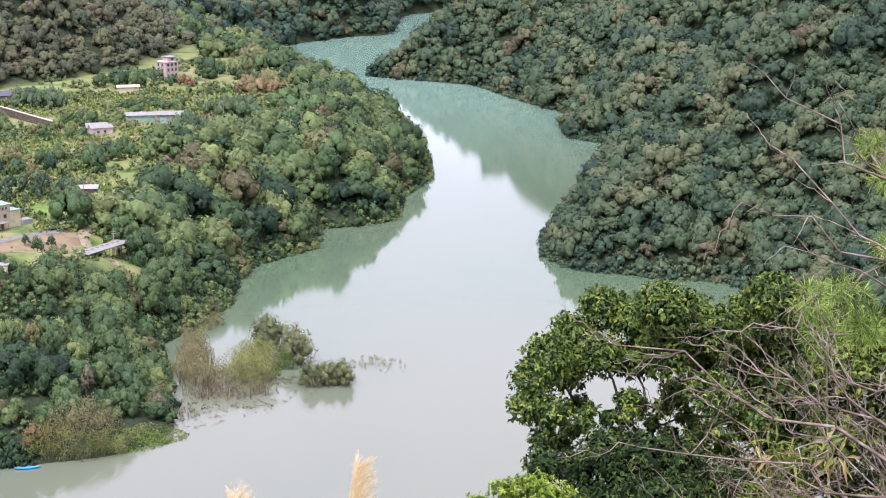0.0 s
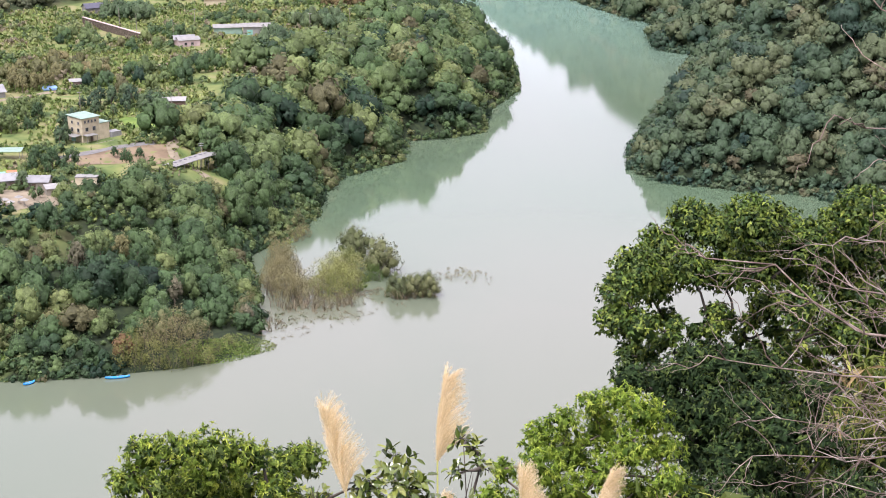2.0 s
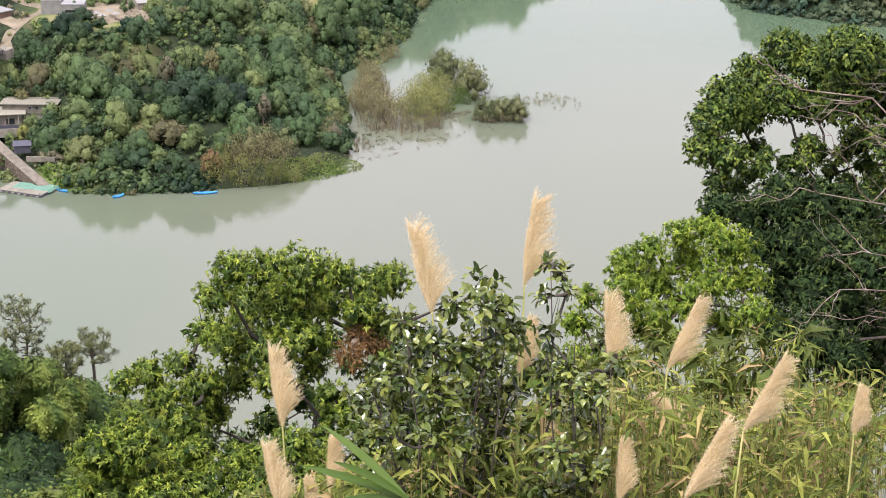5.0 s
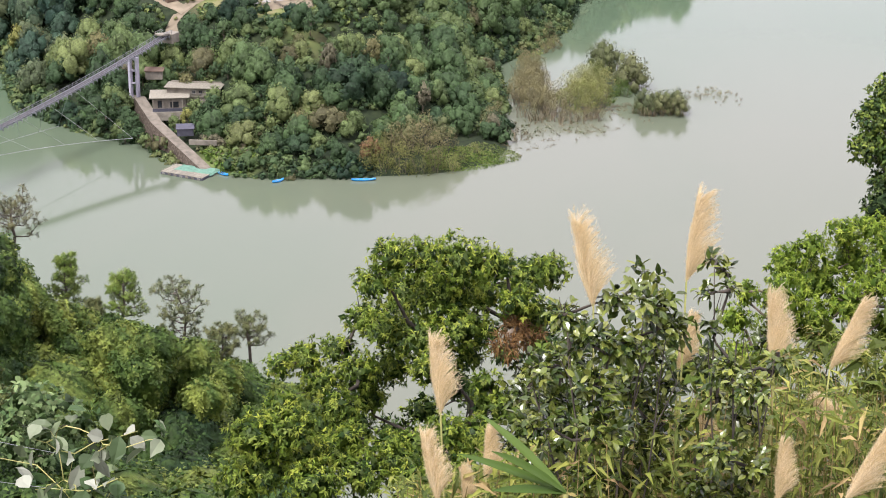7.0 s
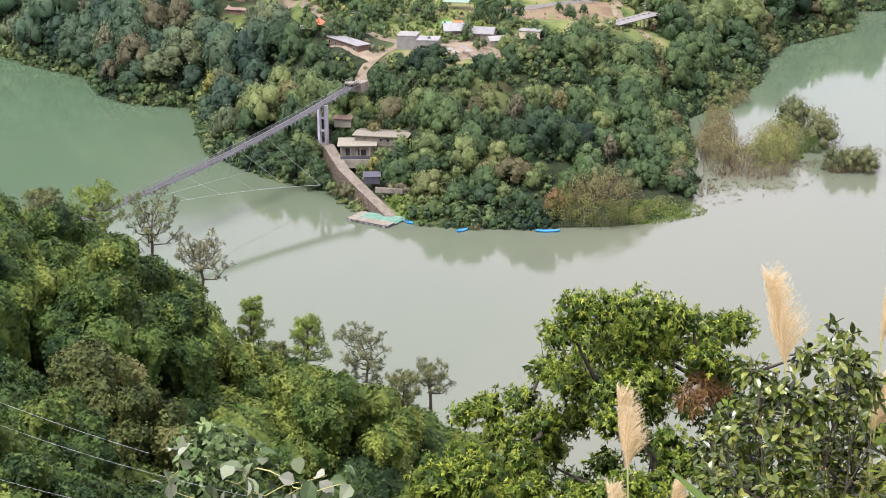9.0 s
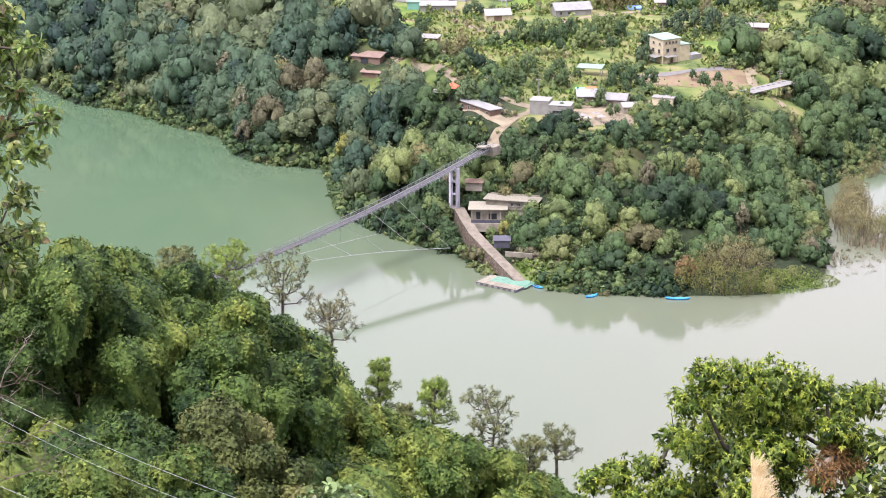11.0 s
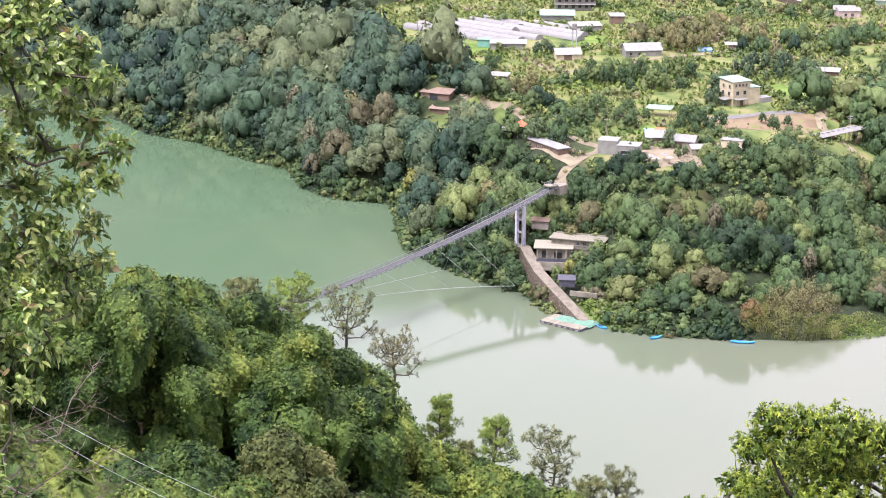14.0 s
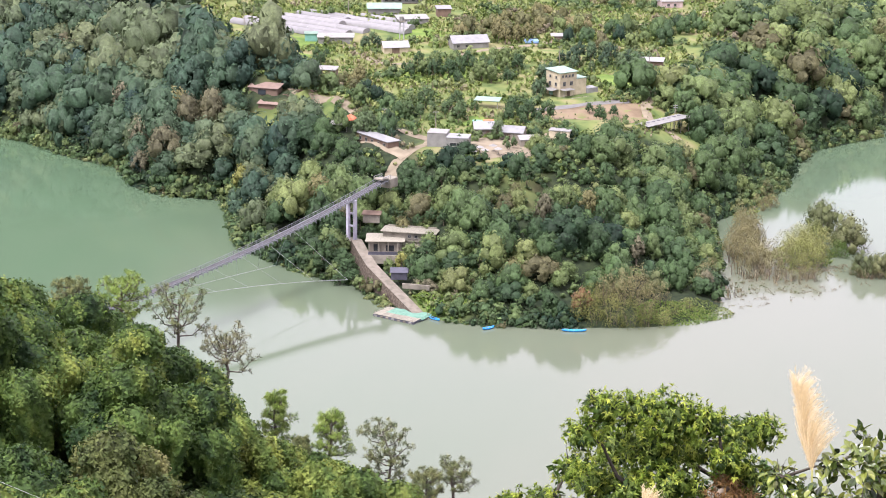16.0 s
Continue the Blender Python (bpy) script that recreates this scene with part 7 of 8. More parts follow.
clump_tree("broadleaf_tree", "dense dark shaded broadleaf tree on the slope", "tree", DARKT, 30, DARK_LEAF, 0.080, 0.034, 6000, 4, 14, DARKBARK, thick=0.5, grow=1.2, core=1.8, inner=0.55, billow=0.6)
clump_tree("locust_tree", "bright green feathery-leaved young tree", "tree", LOCUST, 24, LOCUST_LEAF, 0.058, 0.019, 13500, 9, 15, thick=0.4, grow=1.1, core=0.7, billow=0.6)
def stemmed(shrub, stems, dist, seed):
    """Upright dark stems through a shrub, forking near the top."""
    r = np.random.default_rng(seed)
    foot = np.array(shrub.matrix_world.translation)
    for b0, d0, b1, d1, thick in stems:
        a, t = at(b0, d0, dist - 0.12), at(b1, d1, dist - 0.10)
        pts = [a + (t - a) * u + r.normal(size=3) * 0.012 for u in np.linspace(0, 1, 5)]
        vs, fs = [], []
        for path, w in ((pts, thick), ([pts[2], pts[2] + (t - a) * 0.22 + r.normal(size=3) * 0.05, pts[2] + (t - a) * 0.4 + r.normal(size=3) * 0.09], 0.6 * thick), ([pts[3], pts[3] + (t - a) * 0.2 + r.normal(size=3) * 0.06], 0.45 * thick)):
            v, f = tube_path(path, np.linspace(w, 0.35 * w, len(path)), 6)
            fs.append(f + sum(map(len, vs)))
            vs.append(v - foot)
        part("stem", mesh_of("stem", np.concatenate(vs), np.concatenate(fs), DARKBARK, True), DARKBARK, shrub)


shrub = clump_tree("camellia_shrub", "tall shrub with glossy dark green leaves", "shrub", CAMELLIA, 12, CAMELLIA_LEAF, 0.074, 0.037, 6200, 2, 16, DARKBARK, thick=0.5, twigs=4, inner=0.2, grow=1.15, oval=True, sag=0.15)
stemmed(shrub, ((-5.6, 28.4, -6.2, 22.2, 0.009), (-4.6, 28.4, -3.9, 22.9, 0.008), (-6.4, 28.4, -7.0, 22.8, 0.008), (-4.2, 28.4, -2.9, 24.6, 0.009), (-5.2, 28.4, -5.0, 23.2, 0.007)), 12, 61)
shrub = clump_tree("camellia_shrub", "slender upright shrub with glossy dark leaves", "shrub", CAMELLIA_TALL, 11.8, CAMELLIA_LEAF, 0.066, 0.035, 7200, 2, 17, DARKBARK, thick=0.5, twigs=4, inner=0.2, oval=True, sag=0.15)
stemmed(shrub, ((-9.4, 28.4, -9.1, 22.9, 0.009), (-8.7, 28.4, -8.4, 20.9, 0.008), (-9.9, 28.4, -10.3, 23.2, 0.008)), 11.8, 62)
clump_tree("ash_tree", "leafy olive-green tree with glossy pointed leaves", "tree", ASH_TOP, 12, ASH_LEAF, 0.064, 0.032, 11500, 2, 18, DARKBARK, foot=at(27.5, 22, 12), thick=0.25, twigs=4, inner=0.2, oval=True, sag=0.2)
clump_tree("ash_tree", "lower boughs of a leafy olive-green tree", "tree", ASH_LOW, 12.2, ASH_LEAF, 0.064, 0.032, 11500, 2, 19, DARKBARK, foot=at(26.5, 24, 12.2), thick=0.25, twigs=4, inner=0.2, oval=True, sag=0.2)
clump_tree("broadleaf_weed", "tall weed with broad pale green leaves", "plant", PALE, 9, PALE_LEAF, 0.105, 0.068, 30, 1, 20, STALK, thick=0.18, inner=0.1, oval=True)
clump_tree("broadleaf_weed", "tall weeds with broad pale green leaves", "plant", PALE_NEXT, 9.5, PALE_LEAF, 0.105, 0.068, 30, 1, 21, STALK, thick=0.18, inner=0.1, oval=True)
clump_tree("dead_fern", "withered rusty brown fern fronds", "fern", [(-2.3, 22.8, 0.24), (-2.0, 23.3, 0.22), (-2.7, 23.0, 0.20), (-2.2, 22.4, 0.16)], 27.6, DEADFERN, 0.13, 0.020, 8000, 6, 22)


_r = np.random.default_rng(91)
SHADE = [(b, np.interp(b, [-24.5, -21, -18.5, -16], [13.8, 14.6, 17.0, 18.5]) + 0.75 * k + _r.uniform(-0.3, 0.3), _r.uniform(0.45, 0.75)) for b in np.arange(-24.5, -16.8, 1.15) for k in range(1, 9)]
clump_tree("broadleaf_tree", "shaded dark green thicket behind the bare twigs", "tree", SHADE, 37, THICKET_LEAF, 0.13, 0.065, 1150, 4, 25, DARKBARK, thick=0.5, grow=1.2, foot=at(-21, 24, 37), core=0.45, billow=0.6)


clump_tree("thicket_shrub", "bright and dark green thicket behind the glossy shrub", "shrub", BEHIND, 20, THICKET_LEAF, 0.10, 0.045, 2600, 5, 27, DARKBARK, thick=0.4, grow=1.15, core=1.0, billow=0.5)
clump_tree("bamboo_thicket", "rank yellow-green bamboo grass thicket", "bamboo", GRASSY, 17, GRASS_LEAF, 0.16, 0.024, 2400, 5, 28, STALK, thick=0.15, grow=1.1, core=0.5, sag=0.4)


def plume(b0, d0, b1, d1, dist, seed):
    """Feathery seed head of silver grass on its stalk."""
    r = np.random.default_rng(seed)
    a, t = at(b0, d0, dist), at(b1, d1, dist + 0.05)
    ln = np.linalg.norm(t - a)
    foot = np.array([a[0] - 0.5 * (t[0] - a[0]), a[1] + 0.1, 0])
    foot[2] = gz(foot[0], foot[1]) - 0.05
    e = thing("silver_grass", "silver grass stalk with a cream feathery plume", "grass plume", pose(*foot), "silver grass plumes on the slope")
    v, f = tube_path([foot, foot * 0.5 + a * 0.5 + [0.02, 0, 0], a, a + (t - a) * 0.5, t], [0.009, 0.008, 0.006, 0.004, 0.002], 5)
    part("stalk", mesh_of("stalk", v - foot, f, STALK, True), STALK, e)
    ax = (t - a) / ln
    wind = np.array([0.75, 0.1, -0.15])
    vs, fs, ts, k = [], [], [], 0
    for i in range(560):
        u = r.uniform(0, 1) ** 1.2 * 0.9
        p = a + ax * ln * u
        out = r.normal(size=3)
        out -= ax * (out @ ax)
        out /= np.linalg.norm(out)
        bl = ln * (0.48 - 0.26 * u) * r.uniform(0.6, 1.2)
        w0 = 0.0013
        q, way = p.copy(), ax * 1.0 + out * 0.34 + wind * 0.20
        nseg = 5
        tint = r.uniform(0, 1)
        for s in range(nseg + 1):
            side = np.cross(way, (0.1, 1, 0.05))
            side /= np.linalg.norm(side) + 1e-9
            w = w0 * (1 - 0.7 * s / nseg)
            vs += [q - side * w, q + side * w]
            ts += [tint, tint]
            if s:
                fs += [(last, last + 1, k + 1), (last, k + 1, k)]
            last = k
            k += 2
            if s:
                for _ in range(5):
                    hd = way * 0.6 + r.normal(size=3) * 0.55
                    hd /= np.linalg.norm(hd)
                    hp = q - way / np.linalg.norm(way) * bl / nseg * r.uniform(0, 1)
                    hs = np.cross(hd, (0.2, 1, 0.1))
                    hs /= np.linalg.norm(hs) + 1e-9
                    hl = r.uniform(0.014, 0.030)
                    vs += [hp - hs * 0.0010, hp + hs * 0.0010, hp + hd * hl]
                    ts += [tint] * 3
                    fs.append((k, k + 1, k + 2))
                    k += 3
            way = way / np.linalg.norm(way)
            q = q + way * bl / nseg
            way = way + out * 0.05 + wind * 0.13 + np.array([0, 0, -0.06])
    me = mesh_of("plume", np.array(vs) - foot, np.array(fs), PLUME, False, np.array(ts))
    part("plume", me, PLUME, e, "cream feathery seed plume")
    return e


for i, q in enumerate(PLUMES):
    plume(*q, 100 + i)


def strap_plant(b, d, dist, n, length, width, seed, label, name="ginger_plant", mat=None):
    """Arching strap leaves from one stool."""
    r = np.random.default_rng(seed)
    mat = mat or LOCUST_LEAF
    c = at(b, d, dist)
    foot = np.array([c[0], c[1], gz(c[0], c[1])])
    e = thing(name, label, "plant", pose(*foot))
    v, f = tube_path([foot, c], [0.02, 0.015], 6)
    part("stem", mesh_of("stem", v - foot, f, STALK, True), STALK, e)
    for i in range(n):
        a = r.uniform(0, 6.283)
        way = np.array([math.cos(a), 0.5 * math.sin(a), r.uniform(0.3, 1.0)])
        side = np.cross(way, (0, 0, 1))
        side /= np.linalg.norm(side)
        vs, q = [], c.copy()
        w = way / np.linalg.norm(way)
        for s in range(8):
            u = s / 7
            wd = width * (math.sin(math.pi * min(0.97, 0.12 + 0.86 * u)) ** 0.8)
            nr = np.cross(side, w)
            vs += [q - side * wd / 2 + nr * wd * 0.15, q, q + side * wd / 2 + nr * wd * 0.15]
            q = q + w * length / 7
            w = w + np.array([0, 0, -0.17])
            w /= np.linalg.norm(w)
        fs = [(3 * s + j, 3 * s + j + 1, 3 * s + j + 4, 3 * s + j + 3) for s in range(7) for j in (0, 1)]
        part("leaf", mesh_of("leaf", np.array(vs) - foot, fs, mat, True, np.full(len(vs), r.uniform(0.1, 0.7))), mat, e)
    return e


def ginger(base, tips, dist, width, seed, label):
    """Broad ribbed blades that arch from one stool to their tips."""
    r = np.random.default_rng(seed)
    c = at(*base, dist)
    foot = np.array([c[0], c[1], gz(c[0], c[1])])
    e = thing("ginger_plant", label, "plant", pose(*foot))
    v, f = tube_path([foot, c], [0.03, 0.018], 6)
    part("stem", mesh_of("stem", v - foot, f, STALK, True), STALK, e)
    for b, d, lift in tips:
        t = at(b, d, dist + r.uniform(-0.25, 0.1))
        ln = np.linalg.norm(t - c)
        way = (t - c) / ln
        side = np.cross(way, (0.15, -0.55, 0.8))
        side /= np.linalg.norm(side)
        nr = np.cross(side, way)
        vs, m = [], 14
        for s in range(m):
            u = s / (m - 1)
            q = c + (t - c) * u + np.array([0, 0, lift * ln * 4 * u * (1 - u)])
            w = width * math.sin(math.pi * min(0.985, 0.06 + 0.93 * u)) ** 0.75
            for k in (-1, -0.5, 0, 0.5, 1):
                vs.append(q + side * w / 2 * k + nr * w * (0.22 * abs(k) + 0.02 * math.sin(19 * u + 3 * k)))
        fs = [(5 * s + j, 5 * s + j + 1, 5 * s + j + 6, 5 * s + j + 5) for s in range(m - 1) for j in range(4)]
        part("leaf", mesh_of("leaf", np.array(vs) - foot, fs, GINGER_LEAF, True, np.full(len(vs), r.uniform(0.2, 0.6))), GINGER_LEAF, e)
    return e


GINGER_LEAF = foliage("ginger_leaves", (0.040, 0.085, 0.014), (0.085, 0.150, 0.024), (0.160, 0.235, 0.042), rough=0.35, through_light=0.3)
ginger((-4.0, 27.5), ((-1.23, 25.32, 0.03), (-0.51, 26.45, 0.02), (-1.58, 26.37, 0.04), (-1.6, 27.5, 0.03)), 11.2, 0.055, 5, "broad arching dark green ginger blades")
for i, (b, d, dist, ln) in enumerate(((20.8, 19.6, 125, 2.6), (8.7, 24.7, 135, 2.2), (10.5, 24.2, 135, 2.4), (16.4, 21.5, 130, 2.0), (12.2, 25.4, 125, 2.2))):
    strap_plant(b, d, dist, 14, ln, 0.4, 40 + i, "tree fern with arching fronds on the slope", "tree_fern", VINE)

# bamboo grass on the near slope
r = np.random.default_rng(31)
gv, gf, gt, k = [], [], [], 0
for i in range(1200):
    b = r.uniform(-19.0, 1.5)
    dist = r.uniform(11.5, 17.5)
    top_dip = np.interp(b, [-25, -20, -15, -11, -7, 0], [21.5, 22.6, 23.6, 23.5, 24.5, 27.0]) + abs(r.normal(0, 1.3)) + (0.4 if dist < 13 else 0)
    top = at(b, top_dip, dist)
    foot = np.array([top[0] + r.normal(0, 0.15), top[1] + r.normal(0, 0.15), gz(top[0], top[1])])
    if foot[2] > top[2] - 0.3:
        continue
    n = int(r.integers(12, 22))
    u = r.uniform(0.45, 1.0, n)[:, None]
    p = foot * (1 - u) + top * u + r.normal(size=(n, 3)) * 0.05
    way = r.normal(size=(n, 3)) * [1, 1, 0.6] + [0, 0, 0.25]
    v, f = leaf_set(p, way, np.array([0, -0.3, 1.0]) + r.normal(size=(n, 3)) * 0.4, 0.17, 0.028, r, 0.35)
    gv.append(v), gf.append(f + k), gt.append(np.repeat(np.clip(r.normal(0.5, 0.25) + r.normal(0, 0.12, n), 0, 1), 5))
    k += len(v)
    tv, tf = tube_path([foot * 0.5 + top * 0.5, top], [0.003, 0.002], 3)
    tri = np.concatenate([tf[:, [0, 1, 2]], tf[:, [0, 2, 3]]])
    gv.append(tv), gf.append(tri + k), gt.append(np.full(len(tv), 0.9 if i % 3 else 0.3))
    k += len(tv)

tagged(new("bamboo_grass", mesh_of("bamboo_grass", np.concatenate(gv), np.concatenate(gf), GRASS_LEAF, False, np.concatenate(gt))), "rank yellow-green bamboo grass on the near slope", "grass", kind="stuff")


# bare reddish shrub reaching in over the slope
def branch(vs, fs, a, b, w, level, r, k):
    """A crooked branch with side twigs, appended to the lists."""
    n = 6
    ln = np.linalg.norm(b - a)
    pts = [a + (b - a) * i / n + (r.normal(size=3) * ln * 0.035 if 0 < i < n else 0) for i in range(n + 1)]
    v, f = tube_path(pts, [0.62 * w * (1 - 0.72 * i / n) for i in range(n + 1)], 5)
    vs.append(v), fs.append(f + k)
    k += len(v)
    if level:
        for i in range(1, n + 1):
            for _ in range(2 if level > 1 else 1):
                d = (b - a) / ln + r.normal(size=3) * 0.75
                d /= np.linalg.norm(d)
                k = branch(vs, fs, pts[i], pts[i] + d * ln * r.uniform(0.14, 0.34), w * 0.42, level - 1, r, k)
    return k


bare = thing("bare_shrub", "leafless reddish-brown shrub with crooked twigs", "shrub", pose(*at(-25.5, 19, 13)))
r = np.random.default_rng(77)
org = at(-25.5, 19, 13)
for b0, d0, b1, d1, w, lev in ((-25.0, 12.0, -19.8, 7.5, 0.020, 1), (-22.6, 9.8, -21.5, 7.1, 0.010, 1), (-25.0, 13.5, -19.9, 9.4, 0.016, 1), (-24.8, 13.0, -19.2, 11.1, 0.018, 1), (-24.5, 13.6, -20.5, 12.3, 0.014, 1),
                               (-25.2, 19.0, -15.6, 15.3, 0.024, 2), (-25.2, 19.3, -16.3, 18.2, 0.018, 2), (-25.2, 18.4, -20.0, 14.6, 0.018, 2), (-25.3, 18.0, -18.8, 15.4, 0.018, 2), (-25.3, 20.5, -19.0, 20.6, 0.016, 2),
                               (-25.3, 19.8, -18.0, 19.8, 0.016, 2), (-25.3, 17.5, -21.5, 14.8, 0.016, 2), (-25.3, 21.5, -18.5, 21.6, 0.014, 2), (-25.3, 22.0, -19.5, 22.6, 0.014, 2), (-25.3, 20.0, -20.5, 18.6, 0.014, 2), (-25.3, 21.0, -20.0, 19.6, 0.014, 2), (-25.3, 22.5, -20.5, 23.4, 0.014, 2), (-24.8, 19.4, -21.0, 16.4, 0.014, 2), (-25.3, 20.8, -17.2, 20.9, 0.014, 2), (-25.3, 16.5, -22.0, 15.9, 0.014, 2),
                               (-24.6, 20.4, -19.4, 15.4, 0.012, 2), (-24.4, 20.0, -20.8, 15.0, 0.012, 2), (-24.8, 20.6, -18.6, 17.0, 0.012, 2), (-24.2, 21.2, -18.9, 18.6, 0.012, 2), (-23.8, 19.6, -22.0, 14.6, 0.011, 2), (-24.0, 21.8, -19.6, 19.4, 0.011, 2), (-23.6, 21.4, -21.2, 16.6, 0.011, 2)):
    vs, fs = [], []
    branch(vs, fs, at(b0, d0, 13 + r.uniform(-0.4, 0.4)), at(b1, d1, 13 + r.uniform(-0.8, 0.8)), w, lev, r, 0)
    part("branch", mesh_of("branch", np.concatenate(vs) - org, np.concatenate(fs), BAREBARK, True), BAREBARK, bare)
v, f = tube_path([np.array([org[0], org[1], gz(org[0], org[1]) - 0.2]), org, at(-25.2, 13, 13)], [0.05, 0.035, 0.025], 6)
part("trunk", mesh_of("trunk", v - org, f, BAREBARK, True), BAREBARK, bare)
twig = thing("bare_shrub", "tangle of bare reddish twigs under the ash", "shrub", pose(*at(26, 22, 13)))
org = at(26, 22, 13)
for b0, d0, b1, d1 in ((27, 22, 23.0, 20.4), (27, 23, 22.4, 21.8), (26.5, 23.5, 22.8, 19.5), (27, 21, 23.8, 21.2), (26, 24, 22.0, 22.6)):
    vs, fs = [], []
    branch(vs, fs, at(b0, d0, 12.6), at(b1, d1, 12.9), 0.012, 2, r, 0)
    part("branch", mesh_of("branch", np.concatenate(vs) - org, np.concatenate(fs), BAREBARK, True), BAREBARK, twig)
clump_tree("young_pine", "bright green young pine with long needles", "pine", [(-21.2, 13.9, 0.28), (-22.2, 13.6, 0.3), (-21.6, 14.8, 0.26), (-22.8, 14.6, 0.3), (-22.6, 9.4, 0.22), (-23.2, 10.4, 0.25), (-23.4, 12.2, 0.25)], 26, NEEDLE_FRESH, 0.20, 0.012, 9000, 12, 23, sag=0.05, thick=0.25)
clump_tree("bamboo", "bright yellow-green bamboo shoots", "bamboo", [(-20.3, 18.0, 0.14), (-20.9, 18.6, 0.16), (-20.1, 19.0, 0.16), (-21.4, 19.2, 0.16), (-20.7, 19.8, 0.18), (-22.0, 18.0, 0.14), (-22.3, 20.0, 0.18), (-19.8, 19.8, 0.16)], 14, GRASS_LEAF, 0.17, 0.026, 2600, 4, 24, STALK, thick=0.2, inner=0.1)

# pines along the spur: bearing, dip, distance, half width, half height, open umbrella or pointed, leaves
NEEDLE_BROWN = foliage("browning_pine_needles", (0.092, 0.104, 0.044), (0.155, 0.162, 0.066), (0.215, 0.215, 0.092), through_light=0.2)
PINES = [(14.50, 17.95, 166, 2.9, 2.1, "open", NEEDLE), (13.02, 19.10, 165, 2.5, 1.8, "open", NEEDLE_BROWN), (16.2, 17.75, 163, 2.2, 2.0, "round", NEEDLE_FRESH), (17.6, 17.6, 165, 1.7, 1.6, "round", NEEDLE),
         (11.60, 21.05, 172, 1.9, 2.1, "point", NEEDLE_FRESH), (9.95, 21.6, 172, 2.3, 1.9, "point", NEEDLE_FRESH), (8.14, 22.35, 176, 2.5, 3.0, "round", NEEDLE), (6.08, 22.72, 172, 1.7, 1.6, "open", NEEDLE), (6.95, 23.3, 171, 1.6, 1.8, "round", NEEDLE), (10.8, 22.2, 170, 1.5, 1.4, "point", NEEDLE)]
def pine(b, d, dist, rad, tall, form, leaf, seed):
    """A pine: bent trunk, limbs that rise and fork, needle tufts along the twigs."""
    r = np.random.default_rng(seed)
    c = at(b, d, dist)
    foot = np.array([c[0] - 0.3, c[1] + 0.5, gz(c[0], c[1]) - 0.2])
    e = thing("pine_tree", {"open": "open umbrella-crowned pine with bare forking limbs on the spur", "round": "round-crowned pine with tufted needles on the spur", "point": "slender pointed pine with tufted needles on the spur"}[form], "pine", pose(*foot))
    lo, hi = c - [0, 0, 1.05 * tall], c + [r.uniform(-0.2, 0.2) * rad, 0, (0.35 if form == "open" else 0.95) * tall]
    tr = [foot, foot * 0.45 + lo * 0.55 + r.normal(size=3) * 0.25, lo, lo * 0.5 + hi * 0.5 + r.normal(size=3) * 0.12 * rad, hi]
    bv, bf, k = [], [], 0

    def tube(pts, radii):
        nonlocal k
        v, f = tube_path(pts, radii, 5)
        bv.append(v - foot), bf.append(f + k)
        k += len(v)

    tube(tr, [0.20, 0.17, 0.14, 0.10, 0.04])
    ends, n = [hi], 13 if form == "open" else 22
    for i in range(n):
        u = (i + 0.3) / n
        p0 = lo * (1 - u) + hi * u + (r.normal(size=3) * 0.05)
        a = 2.4 * i + r.uniform(-0.4, 0.4)
        if form == "open":
            ln, rise = rad * r.uniform(0.75, 1.05) * (1 - 0.35 * u), 0.35 + 0.75 * u + r.uniform(-0.1, 0.2)
        elif form == "round":
            ln, rise = rad * math.sqrt(max(0.12, 1 - (2 * u - 1.05) ** 2)) * r.uniform(0.75, 1.0), 0.25 + 0.4 * u
        else:
            ln, rise = rad * (1.0 - 0.8 * u) * r.uniform(0.7, 1.05), 0.18 + 0.4 * u
        o = np.array([math.cos(a), math.sin(a), 0])
        way = o + np.array([0, 0, rise])
        p1 = p0 + (o + [0, 0, 0.2 * rise]) * ln * 0.5 + r.normal(size=3) * 0.05 * rad
        p2 = p0 + way * ln / math.sqrt(1 + 0.5 * rise * rise)
        tube([p0, p1, p2], [0.065, 0.045, 0.018])
        for s in (0.35, 0.55, 0.72, 0.86, 1.0):
            q = (p0 + (p1 - p0) * 2 * s) if s < 0.5 else p1 + (p2 - p1) * (2 * s - 1)
            for _ in range(2 if s < 1 else 3):
                w = way / np.linalg.norm(way) * 0.5 + r.normal(size=3) * [0.7, 0.7, 0.5] + [0, 0, 0.35]
                t = q + w / np.linalg.norm(w) * rad * r.uniform(0.14, 0.30)
                tube([q, t], [0.018, 0.010])
                ends.append(t)
    part("trunk", mesh_of("trunk", np.concatenate(bv), np.concatenate(bf), PINEBARK, True), PINEBARK, e)
    ends = np.array(ends)
    per = 26 if form == "open" else 34
    base = np.repeat(ends, per, 0) + r.normal(size=(len(ends) * per, 3)) * 0.05
    way = r.normal(size=base.shape) + [0, 0, 0.45]
    v, f = leaf_set(base, way, r.normal(size=base.shape) + [0, 0, 0.8], 0.34, 0.040, r, 0.08)
    near = v - np.repeat(np.repeat(ends, per, 0), 5, 0)
    out = (v - c) / np.linalg.norm(v - c, axis=1)[:, None]
    tint = np.repeat(np.repeat(np.clip(r.normal(0.5, 0.22, len(ends)), 0, 1), per), 5)
    part("foliage", mesh_of("foliage", v - foot, f, leaf, False, tint, near * 2 + out * 0.5 + [0, 0, 0.25]), leaf, e)
    return e


PINEBARK = material("grey_pine_bark", [(0.3, (0.055, 0.045, 0.038)), (0.7, (0.14, 0.115, 0.095))], 3.0, 0.9, 0.5, 20)
for i, q in enumerate(PINES):
    pine(*q, 300 + i)

